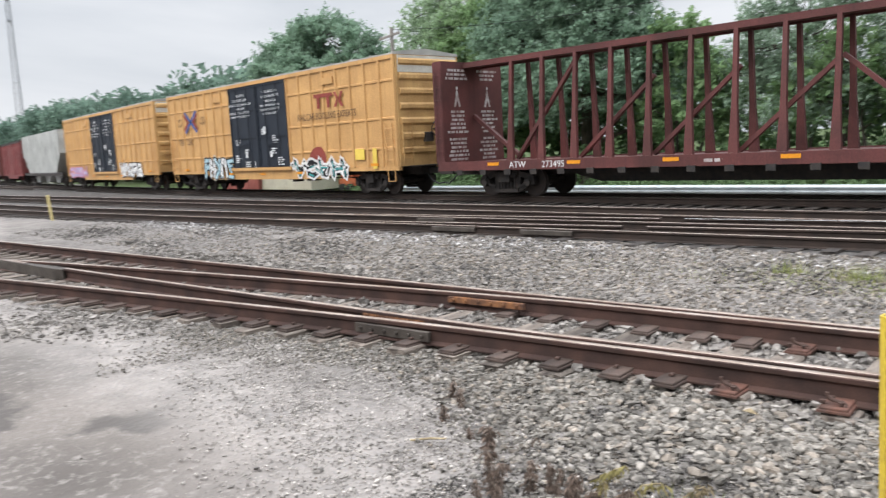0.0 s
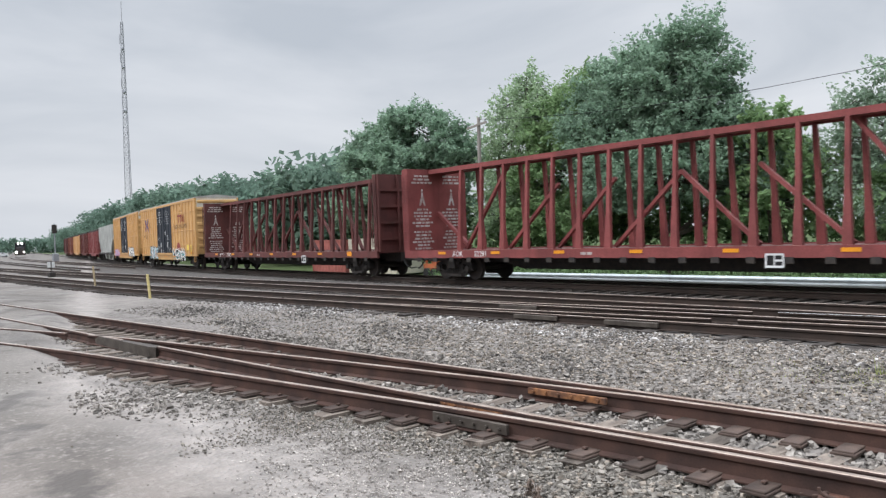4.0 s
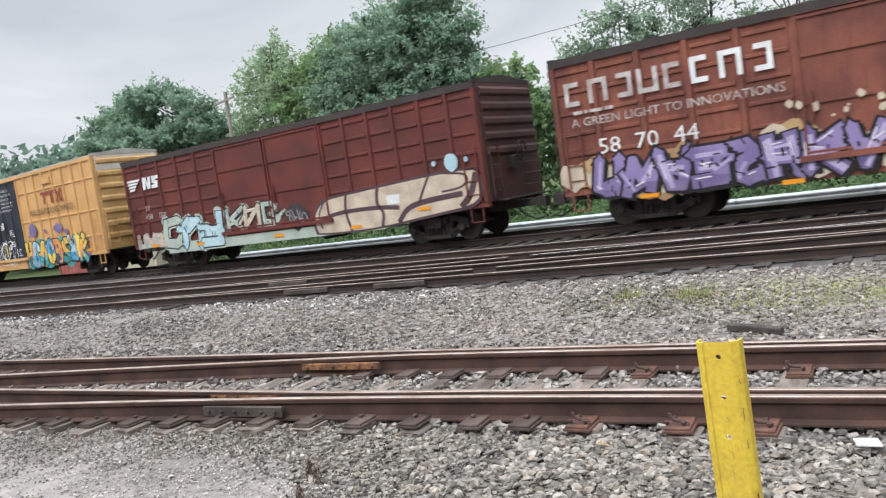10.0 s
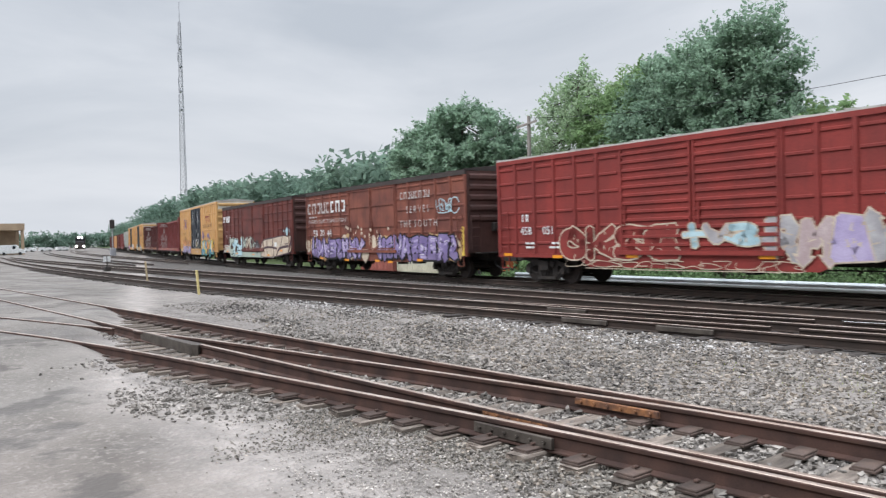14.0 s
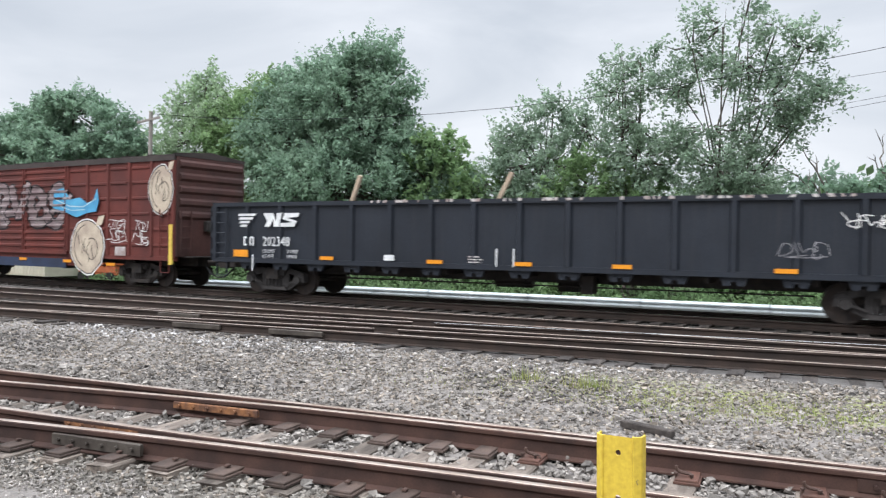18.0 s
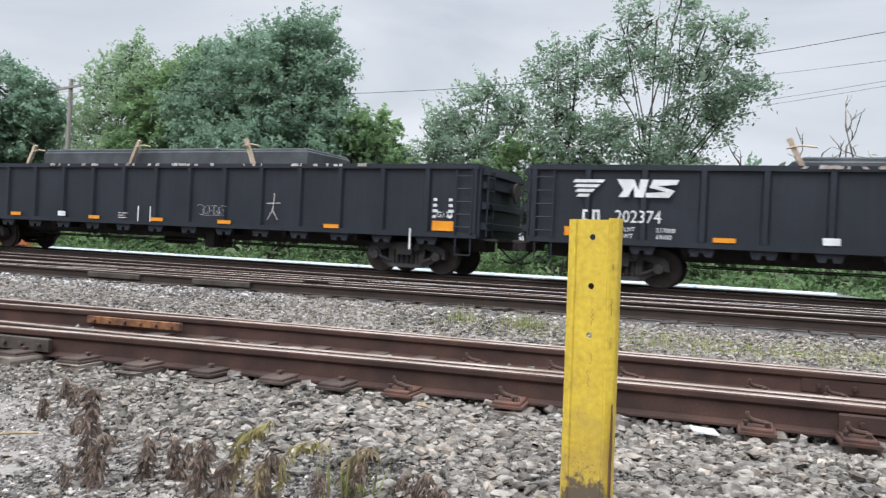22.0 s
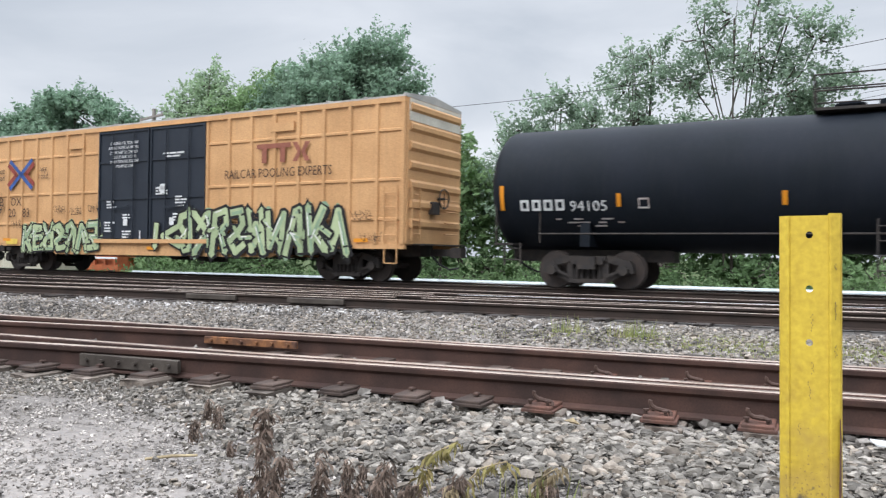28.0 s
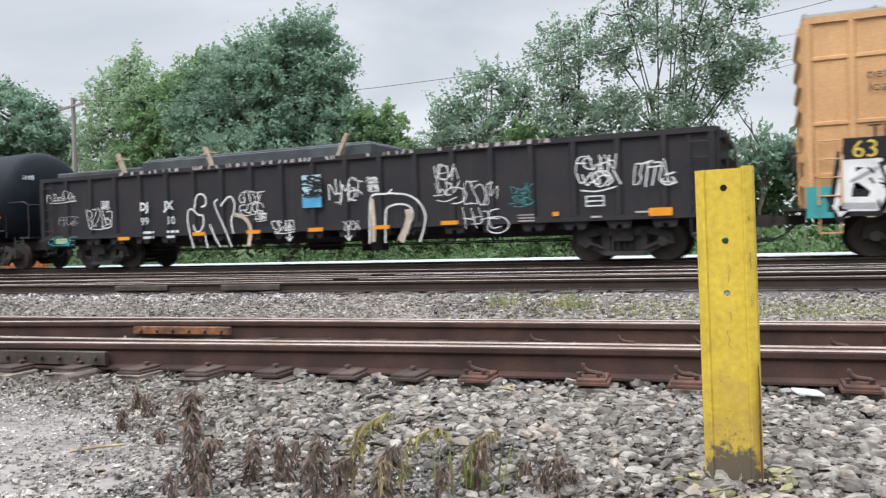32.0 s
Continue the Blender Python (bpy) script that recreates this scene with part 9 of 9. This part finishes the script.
for x in (-1.35, -0.45, 0.35, 1.1):
    part("upright", Shape().box(x, x + 0.14, -0.80, -0.70, 0.80, 1.12), "red_steel", cart)
part("engine_box", Shape().bevelled(-1.0, 1.2, -0.6, 0.6, 0.53, 1.5, 0.08), "red_steel", cart)
for x in (-1.1, -0.4, 1.1):
    for y in (-0.9, 0.9):
        part("wheel", Shape().tube([(x, y - 0.1, 0.26), (x, y + 0.1, 0.26)], 0.26, 16), "cable", cart)

# ---- the yellow post ----
post = thing("yellow_post", "chipped yellow steel channel post standing in the ballast", "post", at=pose(-0.741, 4.03, 0.0, 0.6, -0.5, -4))
PW, PT, PB = 0.094, 1.115, -0.05
holes = [1.052, 0.876, 0.700]


def face_with_holes(y0, flip):
    """The flat face between the folds, pierced by round holes."""
    s, w = Shape(), 0.056
    zs = [PT]
    for h in holes:
        zs += [h + 0.03, h - 0.03]
    zs.append(PB)
    for a, b in zip(zs[0::2], zs[1::2]):
        s.add([(-w, y0, b), (w, y0, b), (w, y0, a), (-w, y0, a)], [(0, 1, 2, 3)])
    for h in holes:
        ring, rim = [], []
        corner = math.atan2(0.03, w)
        turns = sorted([math.tau * i / 12 + 0.05 for i in range(12)] + [corner, math.pi - corner, math.pi + corner, math.tau - corner])
        for q in turns:
            c, d = math.cos(q), math.sin(q)
            ring.append((0.0115 * c, y0, h + 0.0115 * d))
            k = min(w / abs(c) if abs(c) > 1e-6 else 9, 0.03 / abs(d) if abs(d) > 1e-6 else 9)
            rim.append((c * k, y0, h + d * k))
        s.add(ring + rim, [(i, 16 + i, 16 + (i + 1) % 16, (i + 1) % 16) for i in range(16)])
    if flip:
        s.f = [f[::-1] for f in s.f]
    return s


front = face_with_holes(0.0, False)
back = face_with_holes(0.008, True)
front.add(back.v, back.f)
for h in holes:
    inner = [(0.0115 * math.cos(math.tau * i / 16), 0.0, h + 0.0115 * math.sin(math.tau * i / 16)) for i in range(16)]
    front.add(inner + [(p[0], 0.008, p[2]) for p in inner], [(i, (i + 1) % 16, 16 + (i + 1) % 16, 16 + i) for i in range(16)])
part("face", front, "post_yellow", post)
for sg in (-1, 1):
    fold = [(0.056 * sg, 0.0), (0.061 * sg, -0.007), (0.066 * sg, -0.007), (0.088 * sg, 0.008), (0.0925 * sg, 0.016), (0.0925 * sg, 0.06), (0.085 * sg, 0.06), (0.084 * sg, 0.020), (0.066 * sg, 0.004), (0.056 * sg, 0.008)]
    part("flange", Shape().prism(fold, PB, PT + (0.006 if sg > 0 else 0), "xy"), "post_yellow", post)
rp = random.Random(3)
chips = Shape()
for x, z0, z1 in ((0.008, 0.74, 0.80), (0.010, 0.60, 0.64), (0.0, 0.52, 0.58), (0.078, 0.66, 0.70), (0.079, 0.78, 0.84), (0.078, 0.94, 0.96), (-0.03, 0.40, 0.44)):
    for k in range(7):
        z = z0 + (z1 - z0) * k / 7
        chips.prism(blob(x + rp.uniform(-0.004, 0.004), z, 0.0011, (z1 - z0) / 20, rp, 6, 0.3), -0.0052 if x > 0.07 else -0.0012, -0.0004)
tagged(part("paint_chips", chips, "bark", post, "brown chips in the paint"), kind="stuff")
part("rust_edge", Shape().prism([(0.0885, 0.02), (0.0925, 0.02), (0.0925, 0.40), (0.0905, 0.46), (0.0895, 0.38), (0.0870, 0.24)], -0.0052, 0.02), "plate_rust", post, "rusty lower edge")
# stones splashed with yellow paint round the foot
px, py = np.array([-0.738 + 0.17 * math.cos(a) * k for a, k in zip(np.linspace(0, 18.8, 60), rng.uniform(0.70, 1.25, 60))]), np.array([4.03 + 0.15 * math.sin(a) * k for a, k in zip(np.linspace(0, 18.8, 60), rng.uniform(0.70, 1.25, 60))])
M["stone_yellow"] = surface("paint_splashed_stone", (0.29, 0.265, 0.125), (0.20, 0.188, 0.135), 0.85, 0, 9, 90, 0.3, island=0.4)
ps = stones("painted_stones", px, py, rng.uniform(0.016, 0.033, 60), "stone_yellow", "ballast stones splashed with yellow paint", 0.9, True)


# ---- withered weeds ----
def weed(x, y, h, straw=False, seed=0, bend=0.0, thick=1.0):
    r = random.Random(seed)
    w = thing("withered_weed", "dried yellowing weed bent over its stalk" if straw else "withered brown weed with hanging dead leaves", "weed", "dead weeds", at=pose(x, y, float(ground_z(np.float64(x), np.float64(y))) - 0.01))
    pts = [(0, 0, 0)]
    for i in range(1, 9):
        f = i / 8
        pts.append((bend * h * max(0, f - 0.55) ** 1.3 * 2.2 + r.uniform(-0.006, 0.006), r.uniform(-0.006, 0.006), h * (f - (abs(bend) * 0.55 * max(0, f - 0.72) ** 1.1 * 2))))
    part("stalk", Shape().tube(pts, [0.006 * (1.1 - 0.08 * i) for i in range(9)], 6), "dry_weed" if straw else "dead_weed", w)
    lv = Shape()
    for _ in range(int((80 if straw else 150) * thick)):
        k = r.randrange(3 if straw else 1, 9)
        p = Vector(pts[k]) + Vector((r.gauss(0, 0.012), r.gauss(0, 0.012), r.uniform(-0.02, 0.01)))
        a = r.uniform(0, math.tau)
        out, ln, wd = r.uniform(0.006, 0.030) * min(thick, 1.4), r.uniform(0.018, 0.062), r.uniform(0.0012, 0.0034)
        q = p + Vector((math.cos(a) * out, math.sin(a) * out, -ln * 0.35))
        e = q + Vector((math.cos(a) * out * 0.3 + r.uniform(-0.008, 0.008), math.sin(a) * out * 0.3, -ln * 0.65))
        s = Vector((-math.sin(a), math.cos(a), r.uniform(-0.3, 0.3))) * wd
        lv.add([p, q - s, q + s, e], [(0, 1, 3), (0, 3, 2)])
    part("leaves", lv, ("green_weed" if seed % 2 else "dry_weed") if straw else "dead_weed", w)


for k, (x, y, h, straw, bend, thick) in enumerate(((-2.68, 3.64, 0.41, 0, 0.04, 1.9), (-2.60, 3.60, 0.26, 0, 0.25, 1.2), (-2.71, 3.56, 0.12, 0, 0, 0.6), (-2.515, 3.79, 0.20, 0, 0.03, 1.1), (-2.42, 3.84, 0.20, 0, 0.05, 0.9), (-2.36, 3.83, 0.19, 0, 0.1, 0.8),
                                                   (-2.30, 3.86, 0.14, 0, 0, 0.7), (-2.16, 3.69, 0.26, 0, 0.08, 1.3), (-2.09, 3.71, 0.22, 0, 0.5, 1.0), (-2.02, 3.72, 0.40, 1, 0.45, 1.3), (-1.92, 3.74, 0.26, 0, 0.35, 1.3), (-1.85, 3.77, 0.35, 1, 0.55, 1.0),
                                                   (-1.88, 3.66, 0.22, 1, 0.1, 0.8), (-1.73, 3.85, 0.15, 0, 0.1, 0.8), (-1.66, 3.97, 0.27, 1, 0.4, 1.3), (-1.62, 3.94, 0.19, 0, 0.2, 0.9), (-1.50, 4.10, 0.12, 0, 0.3, 0.7), (-1.39, 4.0, 0.17, 0, 0.5, 0.9), (-1.33, 3.96, 0.14, 0, 0.6, 0.9),
                                                   (-3.72, 4.34, 0.13, 0, 0, 0.8), (-4.01, 4.75, 0.15, 0, 0.1, 0.8), (-3.90, 4.70, 0.13, 0, 0.1, 0.8), (-3.80, 4.62, 0.10, 0, 0, 0.6), (-3.34, 4.20, 0.09, 0, 0, 0.6), (-2.9, 4.35, 0.07, 0, 0, 0.6))):
    weed(x, y, h, bool(straw), 300 + k, bend, thick)
# thin grass on the shoulder and tufts
rg = np.random.default_rng(61)
n = 7500
gx0 = np.concatenate([rg.normal(-0.4, 2.2, n), rg.normal(-3.8, 0.12, 60), rg.normal(-2.95, 0.15, 90), rg.normal(-1.66, 0.06, 40)])
gy0 = np.concatenate([rg.normal(10.7, 0.45, n), rg.normal(11.15, 0.08, 60), rg.normal(11.03, 0.1, 90), rg.normal(3.97, 0.06, 40)])
m = len(gx0)
hgt = np.concatenate([rg.uniform(0.012, 0.05, n), rg.uniform(0.10, 0.28, 150), rg.uniform(0.1, 0.26, 40)])
az, ln = rg.uniform(0, math.tau, m), rg.normal(0, 0.35, m)
base = np.stack([gx0, gy0, ground_z(gx0, gy0)], -1)
sd = np.stack([np.cos(az), np.sin(az), 0 * az], -1) * 0.007
tip = base + np.stack([np.cos(az + 1.5) * ln * hgt, np.sin(az + 1.5) * ln * hgt, hgt], -1)
gv = np.stack([base - sd, base + sd, tip], 1).reshape(-1, 3)
grass = new("thin_grass", cloud_mesh("thin_grass", gv, np.arange(3 * m).reshape(-1, 3), "grass"))
tagged(grass, "thin yellow-green grass growing in the gravel", "grass", kind="stuff")
# litter
scrap = thing("white_scrap", "flat white scrap lying on the ballast", "litter", at=pose(-0.433, 5.86, 0.02, 4, 6, 20))
part("sheet", Shape().bevelled(-0.07, 0.07, -0.05, 0.05, 0, 0.012, 0.003), "white", scrap)
stick = thing("pale_stick", "short pale stick lying on the gravel", "stick", at=pose(-3.5, 3.97, -0.015, 0, 0, 38))
part("wood", Shape().tube([(-0.12, 0, 0), (0, 0.008, 0.008), (0.12, -0.004, 0.01)], [0.007, 0.008, 0.006], 6), "dry_weed", stick)
plank = thing("dark_plank", "dark weathered plank lying between the tracks", "plank", at=pose(-1.72, 9.0, 0.0, 0, 2, -15))
part("wood", Shape().bevelled(-0.28, 0.28, -0.05, 0.05, -0.02, 0.045, 0.01), "tie_dark", plank)
leaf_litter = thing("dead_leaf", "curled orange-brown dead leaf on the ballast", "leaf", at=pose(-2.02, 5.55, 0.02, 10, 20, 30))
part("blade", Shape().add([(-0.05, 0, 0), (0, -0.03, 0.02), (0.05, 0, 0.01), (0, 0.03, 0.025), (0, 0, 0.0)], [(0, 1, 4), (1, 2, 4), (2, 3, 4), (3, 0, 4)]), "dry_weed", leaf_litter)


# ---- motion ----
PLACE = [(0, 18.4), (2, 34.5), (4.5, 54.75), (6, 67.0), (9, 91.35), (13, 123.8), (16.5, 152.2), (18, 164.08), (19, 171.93), (20.5, 183.67), (22, 195.38), (24, 210.98), (25, 218.87), (26, 226.8), (30, 258.85), (32, 274.75)]
LX = np.arange(420.0, -780.0, -0.5)
LY = np.array([y_t(float(v)) for v in LX])
LS = np.concatenate([[0], np.cumsum(np.hypot(np.diff(LX), np.diff(LY)))])
LS = LS - np.interp(0.0, -LX, LS)


def along(t):
    """How far the first flatcar's front has come past x = 0."""
    ts, ps = [a for a, _ in PLACE], [b for _, b in PLACE]
    return float(np.interp(t, ts, ps))


def on_line(s):
    return Vector((float(np.interp(s, LS, LX)), float(np.interp(s, LS, LY)), ZT + 0.1745))


def motions():
    times = [i * 1.0 for i in range(33)]
    for front, L, car in TRAIN:
        rows = []
        for t in times:
            mid = along(t) + front - L / 2
            p, q = on_line(mid + L * 0.37), on_line(mid - L * 0.37)
            rows.append((t, Matrix.Translation((p + q) / 2) @ Matrix.Rotation(math.atan2(q.y - p.y, q.x - p.x), 4, "Z")))
        walk(car, rows)
    for car, load, offset in LOADS:
        front, L, _ = next(r for r in TRAIN if r[2] is car)
        rows = []
        for t in times:
            mid = along(t) + front - L / 2
            p, q = on_line(mid + L * 0.37), on_line(mid - L * 0.37)
            rows.append((t, Matrix.Translation((p + q) / 2) @ Matrix.Rotation(math.atan2(q.y - p.y, q.x - p.x), 4, "Z") @ offset))
        walk(load, rows)
    # the wheels roll: all that sit alike on their trucks share one turning
    for wx, sets in WHEELSETS.items():
        rows = [(i / 15, pose(wx, 0, 0.457) @ Matrix.Rotation(-(along(i / 15) - along(0)) / 0.457, 4, "Y")) for i in range(481)]
        walk(sets[0], rows)
        keys = sets[0].animation_data
        for w in sets[1:]:
            w.rotation_mode = "QUATERNION"
            w.animation_data_create()
            w.animation_data.action = keys.action
            w.animation_data.action_slot = keys.action_slot


motions()
